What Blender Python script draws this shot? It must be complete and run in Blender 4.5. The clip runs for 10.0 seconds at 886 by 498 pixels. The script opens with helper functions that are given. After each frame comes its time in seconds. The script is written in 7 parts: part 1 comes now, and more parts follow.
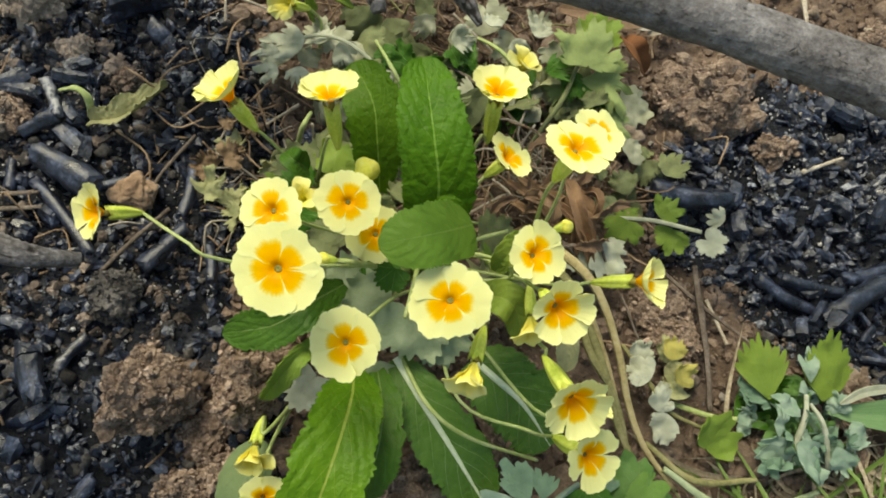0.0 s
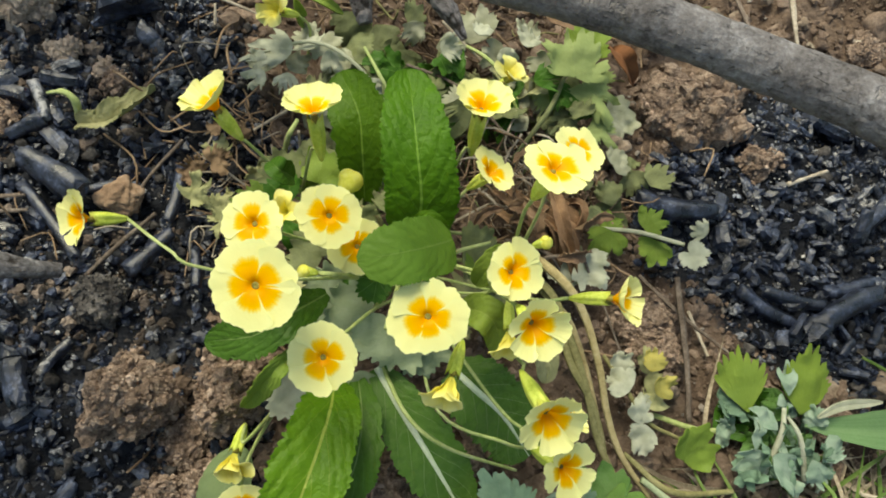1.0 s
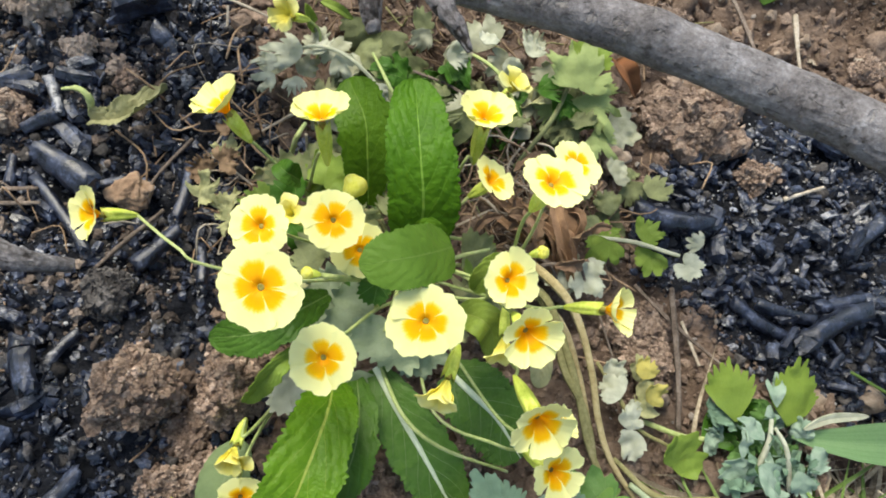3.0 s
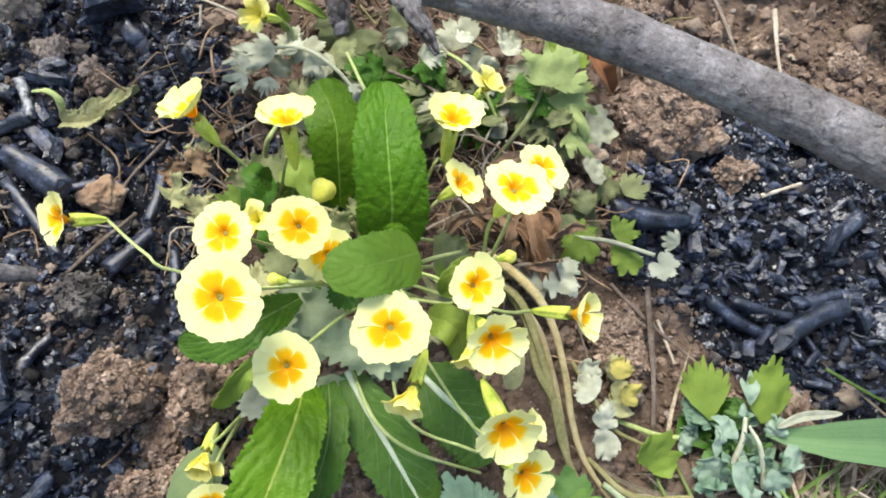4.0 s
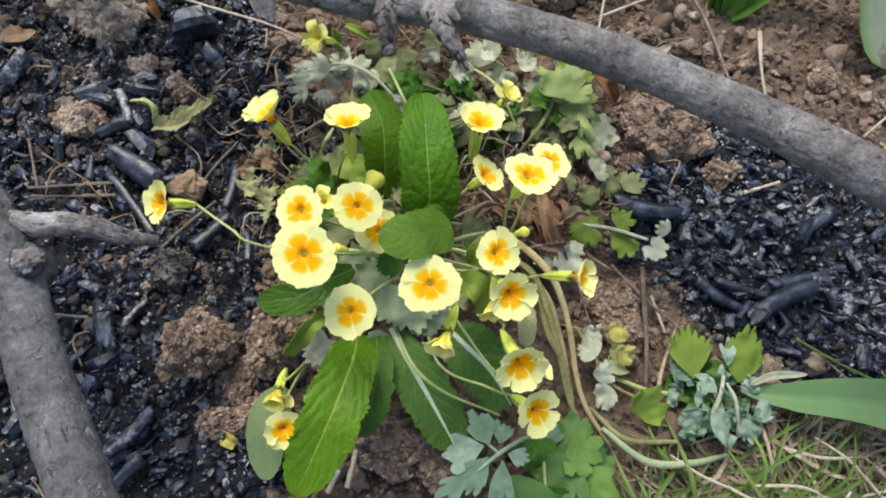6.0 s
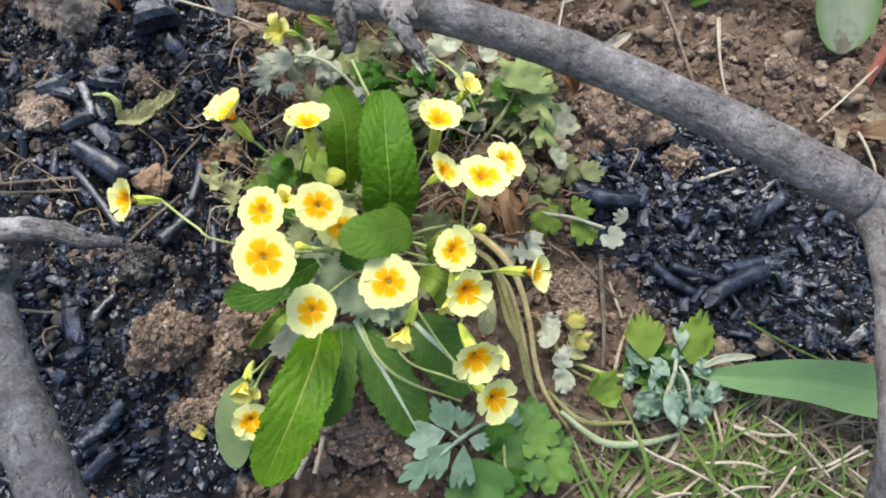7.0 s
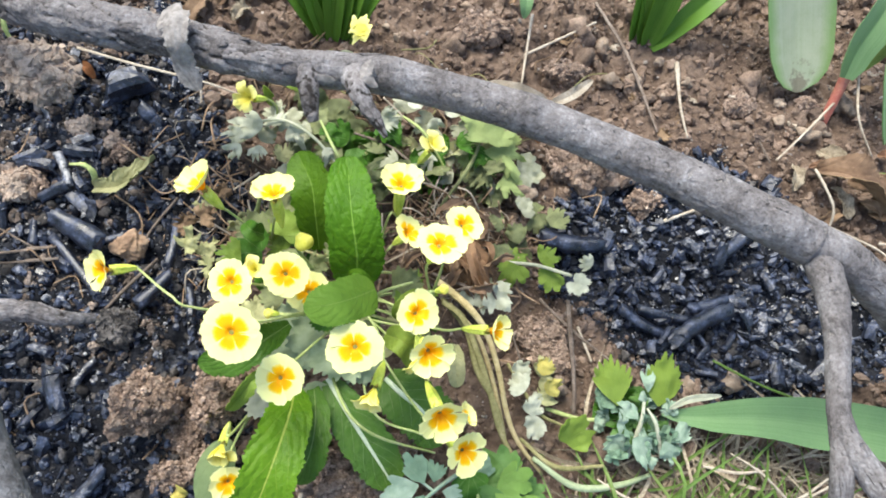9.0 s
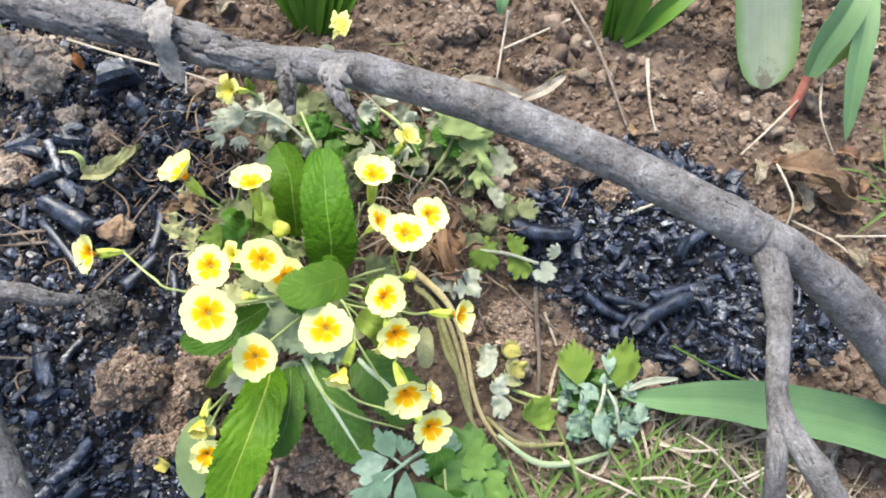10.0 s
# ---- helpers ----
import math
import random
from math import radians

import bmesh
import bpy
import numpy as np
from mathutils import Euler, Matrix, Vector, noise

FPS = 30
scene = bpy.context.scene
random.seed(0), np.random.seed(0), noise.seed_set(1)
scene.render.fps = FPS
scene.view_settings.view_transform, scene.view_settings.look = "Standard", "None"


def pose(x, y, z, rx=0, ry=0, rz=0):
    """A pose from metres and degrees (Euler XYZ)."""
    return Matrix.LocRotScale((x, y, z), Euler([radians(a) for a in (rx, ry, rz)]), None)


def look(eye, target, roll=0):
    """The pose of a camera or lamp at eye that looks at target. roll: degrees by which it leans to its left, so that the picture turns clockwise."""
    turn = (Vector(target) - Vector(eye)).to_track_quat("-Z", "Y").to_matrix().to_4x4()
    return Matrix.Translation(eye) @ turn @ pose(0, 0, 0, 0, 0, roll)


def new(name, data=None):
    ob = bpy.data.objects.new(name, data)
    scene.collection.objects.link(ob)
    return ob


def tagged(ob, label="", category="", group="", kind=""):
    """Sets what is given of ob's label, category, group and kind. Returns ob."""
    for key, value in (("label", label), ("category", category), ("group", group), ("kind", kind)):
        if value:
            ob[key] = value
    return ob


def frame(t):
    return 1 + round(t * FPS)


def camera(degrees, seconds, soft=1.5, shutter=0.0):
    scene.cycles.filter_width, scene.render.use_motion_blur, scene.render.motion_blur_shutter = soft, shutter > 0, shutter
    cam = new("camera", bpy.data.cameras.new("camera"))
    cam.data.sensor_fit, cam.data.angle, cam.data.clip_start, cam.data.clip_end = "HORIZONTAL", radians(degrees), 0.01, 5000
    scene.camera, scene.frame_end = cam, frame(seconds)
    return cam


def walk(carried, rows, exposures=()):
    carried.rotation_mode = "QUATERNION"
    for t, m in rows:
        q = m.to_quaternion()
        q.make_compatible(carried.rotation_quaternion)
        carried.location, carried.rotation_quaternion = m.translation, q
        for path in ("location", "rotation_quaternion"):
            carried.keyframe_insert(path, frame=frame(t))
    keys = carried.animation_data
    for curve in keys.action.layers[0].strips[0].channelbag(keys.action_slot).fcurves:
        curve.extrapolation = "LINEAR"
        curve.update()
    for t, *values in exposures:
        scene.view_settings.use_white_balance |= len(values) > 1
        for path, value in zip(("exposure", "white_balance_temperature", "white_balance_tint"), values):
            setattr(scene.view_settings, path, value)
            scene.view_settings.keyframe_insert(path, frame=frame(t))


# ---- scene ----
cam = camera(62.38, 10.0, soft=1.8)
PATH = [
    (0, (-0.04046, -0.09226, 0.39080), (0.01295, 0.06745, 0.02798), 18.914),
    (0.5, (-0.03562, -0.08871, 0.39923), (0.01788, 0.06882, 0.03546), 20.141),
    (1, (-0.03426, -0.08492, 0.39775), (0.02097, 0.07086, 0.03349), 20.732),
    (1.5, (-0.04140, -0.08548, 0.40205), (0.01039, 0.07660, 0.04004), 20.936),
    (2, (-0.04256, -0.08648, 0.40443), (0.01106, 0.07550, 0.04265), 21.354),
    (2.2, (-0.041, -0.086, 0.405), (0.227, 0.703, -1.414), 21.3),
    (3.3, (-0.026, -0.084, 0.413), (0.244, 0.683, -1.414), 22.5),
    (3.5, (-0.01841, -0.07727, 0.41701), (0.03629, 0.07423, 0.05087), 22.109),
    (4, (-0.02217, -0.07819, 0.41202), (0.03377, 0.07077, 0.04503), 23.022),
    (4.5, (-0.02273, -0.06927, 0.40873), (0.03686, 0.07804, 0.04164), 23.270),
    (5, (-0.04011, -0.09021, 0.40827), (0.01971, 0.05185, 0.03916), 25.232),
    (5.5, (-0.05010, -0.11786, 0.45421), (-0.00814, 0.03636, 0.08754), 19.780),
    (6, (-0.03656, -0.12667, 0.47908), (0.00825, 0.02820, 0.11301), 19.407),
    (6.2, (-0.027, -0.124, 0.500), (0.228, 0.627, -1.336), 22.3),
    (7.3, (-0.028, -0.113, 0.498), (0.261, 0.573, -1.359), 24.3),
    (7.5, (-0.02808, -0.11092, 0.50584), (0.02882, 0.02665, 0.13457), 23.539),
    (8, (-0.01634, -0.10294, 0.51530), (0.04146, 0.03964, 0.14608), 22.485),
    (8.5, (-0.01044, -0.09584, 0.51434), (0.04920, 0.04877, 0.14620), 23.215),
    (9, (-0.01291, -0.09735, 0.52412), (0.04592, 0.04950, 0.15673), 22.005),
    (9.5, (-0.00659, -0.10040, 0.54438), (0.04928, 0.05095, 0.17836), 20.154),
    (10, (-0.00032, -0.10614, 0.55113), (0.06142, 0.03373, 0.18150), 24.428),
]
EXPOSURES = [(0.0, 0.57, 7750, -4), (2.2, 0.73, 7200, -2), (3.5, 1.06, 6700, 5), (4.5, 1.24, 6600, 5), (5.0, 0.83, 6600, 3), (5.5, 0.60, 6750, 3), (6.2, 0.76, 6600, 4), (7.5, 0.98, 6500, 4), (8.5, 1.22, 6500, 4), (10.0, 1.38, 6500, 4)]
walk(cam, [(t, look(eye, target, roll)) for t, eye, target, roll in PATH], EXPOSURES)

# ---- light: open shade under a bright, thinly clouded sky ----
world = bpy.data.worlds.new("sky")
scene.world = world
world.use_nodes = True
wn = world.node_tree.nodes
sky = wn.new("ShaderNodeTexSky")
sky.sky_type, sky.sun_disc = "NISHITA", False
sky.sun_elevation, sky.sun_rotation = radians(58), radians(-35)
sky.air_density, sky.dust_density = 1.0, 3.0
wn["Background"].inputs[1].default_value = 0.13
world.node_tree.links.new(sky.outputs[0], wn["Background"].inputs[0])
sun_data = bpy.data.lights.new("sun", "SUN")
sun_data.energy, sun_data.angle, sun_data.color = 1.8, radians(28), (1.0, 0.95, 0.88)
sun = new("sun", sun_data)
sun.matrix_world = look((-0.3, 0.45, 0.9), (0, 0, 0))


# ---- materials ----
def nodes_of(name):
    m = bpy.data.materials.new(name)
    m.use_nodes = True
    nt = m.node_tree
    return m, nt, nt.nodes["Principled BSDF"]


def noise_tex(nt, scale, detail=4.0, rough=0.55, coords=None):
    n = nt.nodes.new("ShaderNodeTexNoise")
    n.inputs["Scale"].default_value, n.inputs["Detail"].default_value, n.inputs["Roughness"].default_value = scale, detail, rough
    if coords is None:
        coords = nt.nodes.new("ShaderNodeNewGeometry").outputs["Position"]
    nt.links.new(coords, n.inputs["Vector"])
    return n.outputs["Fac"]


def ramp(nt, fac, stops):
    n = nt.nodes.new("ShaderNodeValToRGB")
    e = n.color_ramp.elements
    while len(e) < len(stops):
        e.new(0.5)
    for el, (p, c) in zip(e, stops):
        el.position, el.color = p, (*c, 1) if len(c) == 3 else c
    nt.links.new(fac, n.inputs[0])
    return n.outputs[0]


def mix(nt, fac, a, b, kind="MIX"):
    n = nt.nodes.new("ShaderNodeMix")
    n.data_type, n.blend_type = "RGBA", kind
    for sock, v in ((n.inputs[0], fac), (n.inputs[6], a), (n.inputs[7], b)):
        if isinstance(v, (int, float)):
            sock.default_value = v
        elif isinstance(v, tuple):
            sock.default_value = (*v, 1)
        else:
            nt.links.new(v, sock)
    return n.outputs[2]


def calc(nt, op, a, b=0.0, c=0.0):
    n = nt.nodes.new("ShaderNodeMath")
    n.operation = op
    for sock, v in zip(n.inputs, (a, b, c)):
        if isinstance(v, (int, float)):
            sock.default_value = v
        else:
            nt.links.new(v, sock)
    return n.outputs[0]


def bump(nt, bsdf, height, strength, distance):
    n = nt.nodes.new("ShaderNodeBump")
    n.inputs["Strength"].default_value, n.inputs["Distance"].default_value = strength, distance
    nt.links.new(height, n.inputs["Height"])
    nt.links.new(n.outputs[0], bsdf.inputs["Normal"])
    return n.outputs[0]


def per_piece(nt, island):
    if island:
        return nt.nodes.new("ShaderNodeNewGeometry").outputs["Random Per Island"]
    return nt.nodes.new("ShaderNodeObjectInfo").outputs["Random"]


def grainy(name, dark, mid, light, coarse, fine, rough=0.9, bump_dist=0.001, vary=0.0, island=True, spec=0.3):
    """A mineral or woody surface: three tones at two scales, with relief."""
    m, nt, b = nodes_of(name)
    n1, n2 = noise_tex(nt, coarse, 3), noise_tex(nt, fine, 6, 0.65)
    f = calc(nt, "ADD", calc(nt, "MULTIPLY", n1, 0.5), calc(nt, "MULTIPLY", n2, 0.5))
    col = ramp(nt, f, [(0.33, dark), (0.5, mid), (0.68, light)])
    if vary:
        r = per_piece(nt, island)
        k = calc(nt, "MULTIPLY_ADD", r, 2 * vary, 1 - vary)
        g = nt.nodes.new("ShaderNodeCombineColor")
        for s in range(3):
            nt.links.new(k, g.inputs[s])
        col = mix(nt, 1.0, col, g.outputs[0], "MULTIPLY")
    nt.links.new(col, b.inputs["Base Color"])
    b.inputs["Roughness"].default_value = rough
    b.inputs["Specular IOR Level"].default_value = spec
    bump(nt, b, n2, 0.9, bump_dist)
    return m


def leafy(name, base, dark, vein, back=0.35, midrib=0.03, side=9.0, veins=0.6, quilt=0.0, rough=0.5, felt=0.0, spec=0.4, patch=45.0, margin=None, stain=None, net=0.0):
    """A leaf: blade colour in patches, pale midrib and side veins by the blade's own coordinates, light coming through."""
    m, nt, b = nodes_of(name)
    uv = nt.nodes.new("ShaderNodeUVMap")
    sep = nt.nodes.new("ShaderNodeSeparateXYZ")
    nt.links.new(uv.outputs[0], sep.inputs[0])
    u, v = sep.outputs[0], calc(nt, "ABSOLUTE", calc(nt, "SUBTRACT", sep.outputs[1], 0.5))
    n1, n2 = noise_tex(nt, patch, 3), noise_tex(nt, 600, 4)
    col = mix(nt, ramp(nt, n1, [(0.35, (0, 0, 0)), (0.65, (1, 1, 1))]), base, dark)
    col = mix(nt, calc(nt, "MULTIPLY", n2, 0.25), col, tuple(min(1, c * 1.6) for c in base))
    r = per_piece(nt, True)
    rib = calc(nt, "LESS_THAN", v, calc(nt, "MULTIPLY", calc(nt, "SUBTRACT", 1.1, u), midrib))
    if side:
        w = calc(nt, "SUBTRACT", calc(nt, "MULTIPLY", u, side), calc(nt, "MULTIPLY", v, side * 0.7))
        w = calc(nt, "ADD", w, calc(nt, "MULTIPLY", n1, 0.5))
        s = calc(nt, "ABSOLUTE", calc(nt, "SUBTRACT", calc(nt, "FRACT", w), 0.5))
        line = calc(nt, "LESS_THAN", s, calc(nt, "MULTIPLY_ADD", v, -0.06, 0.034))
        line = calc(nt, "MULTIPLY", line, 0.3)
        rib = calc(nt, "MAXIMUM", rib, line)
    col = mix(nt, calc(nt, "MULTIPLY", rib, veins), col, vein)
    if not side:
        st = nt.nodes.new("ShaderNodeCombineXYZ")
        nt.links.new(calc(nt, "MULTIPLY", sep.outputs[1], 26.0), st.inputs[0])
        nt.links.new(calc(nt, "MULTIPLY", u, 1.5), st.inputs[1])
        lines = noise_tex(nt, 1.0, 4, 0.6, st.outputs[0])
        col = mix(nt, calc(nt, "MULTIPLY", ramp(nt, lines, [(0.38, (0, 0, 0)), (0.62, (1, 1, 1))]), veins), col, vein)
    if net:
        cells = nt.nodes.new("ShaderNodeTexVoronoi")
        cells.feature = "DISTANCE_TO_EDGE"
        cells.inputs["Scale"].default_value = net
        warp = nt.nodes.new("ShaderNodeVectorMath")
        warp.operation = "ADD"
        at = nt.nodes.new("ShaderNodeNewGeometry").outputs["Position"]
        nt.links.new(at, warp.inputs[0])
        nt.links.new(ramp(nt, noise_tex(nt, net * 0.8, 2), [(0, (0, 0, 0)), (1, (0.003, 0.003, 0.003))]), warp.inputs[1])
        nt.links.new(warp.outputs[0], cells.inputs["Vector"])
        netted = ramp(nt, cells.outputs["Distance"], [(0.0, (0, 0, 0)), (0.10, (0.55, 0.55, 0.55)), (0.4, (1, 1, 1))])
        col = mix(nt, calc(nt, "MULTIPLY", calc(nt, "SUBTRACT", 1.0, netted), 0.04), col, vein)
    if margin:
        rim = calc(nt, "ADD", v, calc(nt, "MULTIPLY_ADD", n1, 0.10, -0.05))
        col = mix(nt, ramp(nt, rim, [(0.30, (0, 0, 0)), (0.46, (1, 1, 1))]), col, margin)
    if stain:
        spot = calc(nt, "ADD", u, calc(nt, "SUBTRACT", calc(nt, "MULTIPLY_ADD", noise_tex(nt, 130, 4), 0.5, -0.25), calc(nt, "MULTIPLY", v, 0.35)))
        col = mix(nt, ramp(nt, spot, [(0.83, (0, 0, 0)), (0.90, (0.8, 0.8, 0.8))]), col, stain)
    if felt:
        fuzz = noise_tex(nt, 900, 5, 0.7)
        col = mix(nt, calc(nt, "MULTIPLY", fuzz, felt), col, (0.55, 0.56, 0.46))
    hue = nt.nodes.new("ShaderNodeHueSaturation")
    nt.links.new(calc(nt, "MULTIPLY_ADD", r, 0.3, 0.85), hue.inputs["Value"])
    nt.links.new(calc(nt, "MULTIPLY_ADD", r, 0.02, 0.49), hue.inputs["Hue"])
    nt.links.new(col, hue.inputs["Color"])
    col = hue.outputs[0]
    nt.links.new(col, b.inputs["Base Color"])
    b.inputs["Roughness"].default_value, b.inputs["Specular IOR Level"].default_value = rough, spec
    pucker = noise_tex(nt, 170, 3, 0.6)
    h = calc(nt, "ADD", calc(nt, "MULTIPLY", n2, 0.3), calc(nt, "MULTIPLY", pucker, 0.9 * quilt))
    h = calc(nt, "SUBTRACT", h, calc(nt, "MULTIPLY", rib, 0.9))
    if net:
        h = calc(nt, "ADD", h, calc(nt, "MULTIPLY", netted, 0.11))
    nrm = bump(nt, b, h, 0.8, 0.0006 + 0.0009 * quilt)
    tr = nt.nodes.new("ShaderNodeBsdfTranslucent")
    nt.links.new(mix(nt, 1.0, col, (0.9, 1.0, 0.4), "MULTIPLY"), tr.inputs["Color"])
    nt.links.new(nrm, tr.inputs["Normal"])
    sh = nt.nodes.new("ShaderNodeMixShader")
    sh.inputs[0].default_value = back
    nt.links.new(b.outputs[0], sh.inputs[1]), nt.links.new(tr.outputs[0], sh.inputs[2])
    nt.links.new(sh.outputs[0], nt.nodes["Material Output"].inputs[0])
    return m


def petal_material(plain=False):
    """Pale primrose petal: a cream blade with a deep yellow patch near the throat."""
    m, nt, b = nodes_of("plain_petal" if plain else "petal")
    uv = nt.nodes.new("ShaderNodeUVMap")
    sep = nt.nodes.new("ShaderNodeSeparateXYZ")
    nt.links.new(uv.outputs[0], sep.inputs[0])
    u, v = sep.outputs[0], calc(nt, "ABSOLUTE", calc(nt, "SUBTRACT", sep.outputs[1], 0.5))
    n1, n2 = noise_tex(nt, 260, 4), noise_tex(nt, 900, 4)
    edge = calc(nt, "ADD", u, calc(nt, "MULTIPLY", calc(nt, "POWER", calc(nt, "MULTIPLY", v, 2.15), 6.0), 0.22))
    rays = nt.nodes.new("ShaderNodeCombineXYZ")
    nt.links.new(calc(nt, "MULTIPLY", u, 1.6), rays.inputs[0])
    nt.links.new(calc(nt, "MULTIPLY", sep.outputs[1], 14.0), rays.inputs[1])
    nt.links.new(calc(nt, "MULTIPLY", nt.nodes.new("ShaderNodeObjectInfo").outputs["Random"], 40.0), rays.inputs[2])
    feather = noise_tex(nt, 1.3, 4, 0.6, rays.outputs[0])
    edge = calc(nt, "ADD", edge, calc(nt, "MULTIPLY_ADD", n1, 0.07, -0.035))
    edge = calc(nt, "ADD", edge, calc(nt, "MULTIPLY_ADD", nt.nodes.new("ShaderNodeObjectInfo").outputs["Random"], 0.10, -0.04))
    edge = calc(nt, "ADD", edge, calc(nt, "MULTIPLY_ADD", feather, 0.16, -0.08))
    k = ramp(nt, edge, [(0.14, (0.94, 0.42, 0.0)), (0.34, (0.97, 0.52, 0.0)), (0.50, (0.98, 0.60, 0.0)), (0.56, (0.96, 0.75, 0.09)), (0.63, (0.955, 0.92, 0.40)), (1.0, (0.96, 0.955, 0.46))])
    if plain:
        k = ramp(nt, calc(nt, "ADD", u, calc(nt, "MULTIPLY_ADD", n1, 0.3, -0.15)), [(0.1, (0.74, 0.70, 0.12)), (0.45, (0.93, 0.84, 0.16)), (1.0, (0.95, 0.93, 0.42))])
    nt.links.new(k, b.inputs["Base Color"])
    b.inputs["Roughness"].default_value, b.inputs["Specular IOR Level"].default_value = 0.6, 0.25
    fold = noise_tex(nt, 420, 3)
    nrm = bump(nt, b, fold, 0.25, 0.0006)
    tr = nt.nodes.new("ShaderNodeBsdfTranslucent")
    nt.links.new(k, tr.inputs["Color"])
    sh = nt.nodes.new("ShaderNodeMixShader")
    sh.inputs[0].default_value = 0.28
    nt.links.new(b.outputs[0], sh.inputs[1]), nt.links.new(tr.outputs[0], sh.inputs[2])
    nt.links.new(sh.outputs[0], nt.nodes["Material Output"].inputs[0])
    return m


def ground_material():
    """Reddish brown soil, blackened with ash and coal dust where the fire lay."""
    m, nt, b = nodes_of("soil")
    n1, n2, n3 = noise_tex(nt, 18, 4), noise_tex(nt, 140, 6, 0.65), noise_tex(nt, 700, 4, 0.7)
    f = calc(nt, "ADD", calc(nt, "MULTIPLY", n1, 0.5), calc(nt, "MULTIPLY", n2, 0.5))
    soil = ramp(nt, f, [(0.36, (0.070, 0.047, 0.036)), (0.5, (0.165, 0.116, 0.086)), (0.64, (0.28, 0.205, 0.155))])
    coal = ramp(nt, f, [(0.36, (0.006, 0.007, 0.009)), (0.52, (0.019, 0.021, 0.028)), (0.7, (0.085, 0.09, 0.105))])
    at = nt.nodes.new("ShaderNodeAttribute")
    at.attribute_name = "burnt"
    k = calc(nt, "ADD", at.outputs["Fac"], calc(nt, "MULTIPLY_ADD", n2, 0.9, -0.45))
    col = mix(nt, ramp(nt, k, [(0.38, (0, 0, 0)), (0.62, (1, 1, 1))]), soil, coal)
    col = mix(nt, ramp(nt, n3, [(0.66, (0, 0, 0)), (0.72, (0.5, 0.5, 0.5))]), col, (0.34, 0.31, 0.28))
    nt.links.new(col, b.inputs["Base Color"])
    b.inputs["Roughness"].default_value, b.inputs["Specular IOR Level"].default_value = 0.92, 0.2
    bump(nt, b, calc(nt, "ADD", n2, calc(nt, "MULTIPLY", n3, 0.4)), 1.0, 0.004)
    return m


def bark_material(name, flaky=False, tone=1.15):
    """Weathered grey-brown bark: smooth skin in soft patches, thin lengthwise cracks, scaly dark flakes and pale scuffs."""
    m, nt, b = nodes_of(name)
    uv = nt.nodes.new("ShaderNodeUVMap")

    def stretched(around, along, scale, detail, rough):
        mp = nt.nodes.new("ShaderNodeMapping")
        mp.inputs["Scale"].default_value = (around, along, 1.0)
        nt.links.new(uv.outputs[0], mp.inputs[0])
        return noise_tex(nt, scale, detail, rough, mp.outputs[0])

    n1, n2 = noise_tex(nt, 38, 5, 0.6), noise_tex(nt, 520, 5, 0.65)
    streak = stretched(6.0, 2.5, 2.0, 7, 0.7)
    f = calc(nt, "ADD", calc(nt, "MULTIPLY", streak, 0.35), calc(nt, "ADD", calc(nt, "MULTIPLY", n1, 0.4), calc(nt, "MULTIPLY", n2, 0.25)))
    col = ramp(nt, f, [(p, tuple(tone * q * w for q, w in zip(c, (0.955, 1, 1.07) if tone > 1 else (0.86, 0.97, 1.12)))) for p, c in ((0.38, (0.055, 0.047, 0.043)), (0.47, (0.140, 0.122, 0.114)), (0.55, (0.215, 0.194, 0.184)), (0.65, (0.39, 0.36, 0.345)))])
    where = ramp(nt, noise_tex(nt, 22, 3), [(0.42, (0, 0, 0)), (0.55, (1, 1, 1))])
    crack = stretched(26.0, 1.5, 1.5, 5, 0.65)
    ck = calc(nt, "MULTIPLY", where, ramp(nt, crack, [(0.35, (1, 1, 1)), (0.385, (0, 0, 0))]))
    scale = stretched(7.0, 2.2, 2.0, 6, 0.65)
    fl = ramp(nt, scale, [(0.33, (1, 1, 1)), (0.37, (0, 0, 0))])
    pale = ramp(nt, stretched(4.0, 1.7, 1.7, 5, 0.6), [(0.60, (0, 0, 0)), (0.68, (1, 1, 1))])
    col = mix(nt, calc(nt, "MULTIPLY", pale, 0.5), col, (0.36, 0.335, 0.31))
    dark = calc(nt, "MAXIMUM", calc(nt, "MULTIPLY", ck, 0.32), calc(nt, "MULTIPLY", fl, 0.5))
    col = mix(nt, dark, col, (0.045, 0.038, 0.034))
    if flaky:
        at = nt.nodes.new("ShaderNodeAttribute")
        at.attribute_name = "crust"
        # gaps between plates are darkened and plate tops paled in the colour itself
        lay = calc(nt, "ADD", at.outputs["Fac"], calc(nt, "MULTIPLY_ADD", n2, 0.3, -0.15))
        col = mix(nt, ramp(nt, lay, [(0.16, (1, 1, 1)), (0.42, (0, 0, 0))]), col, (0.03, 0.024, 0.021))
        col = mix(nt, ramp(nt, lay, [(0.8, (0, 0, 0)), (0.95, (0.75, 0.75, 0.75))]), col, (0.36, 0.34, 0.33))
    nt.links.new(col, b.inputs["Base Color"])
    b.inputs["Roughness"].default_value, b.inputs["Specular IOR Level"].default_value = 0.75, 0.3
    h = calc(nt, "SUBTRACT", calc(nt, "ADD", calc(nt, "MULTIPLY", n2, 0.5), calc(nt, "ADD", pale, streak)), calc(nt, "ADD", ck, fl))
    bump(nt, b, h, 0.9, 0.0020)
    return m


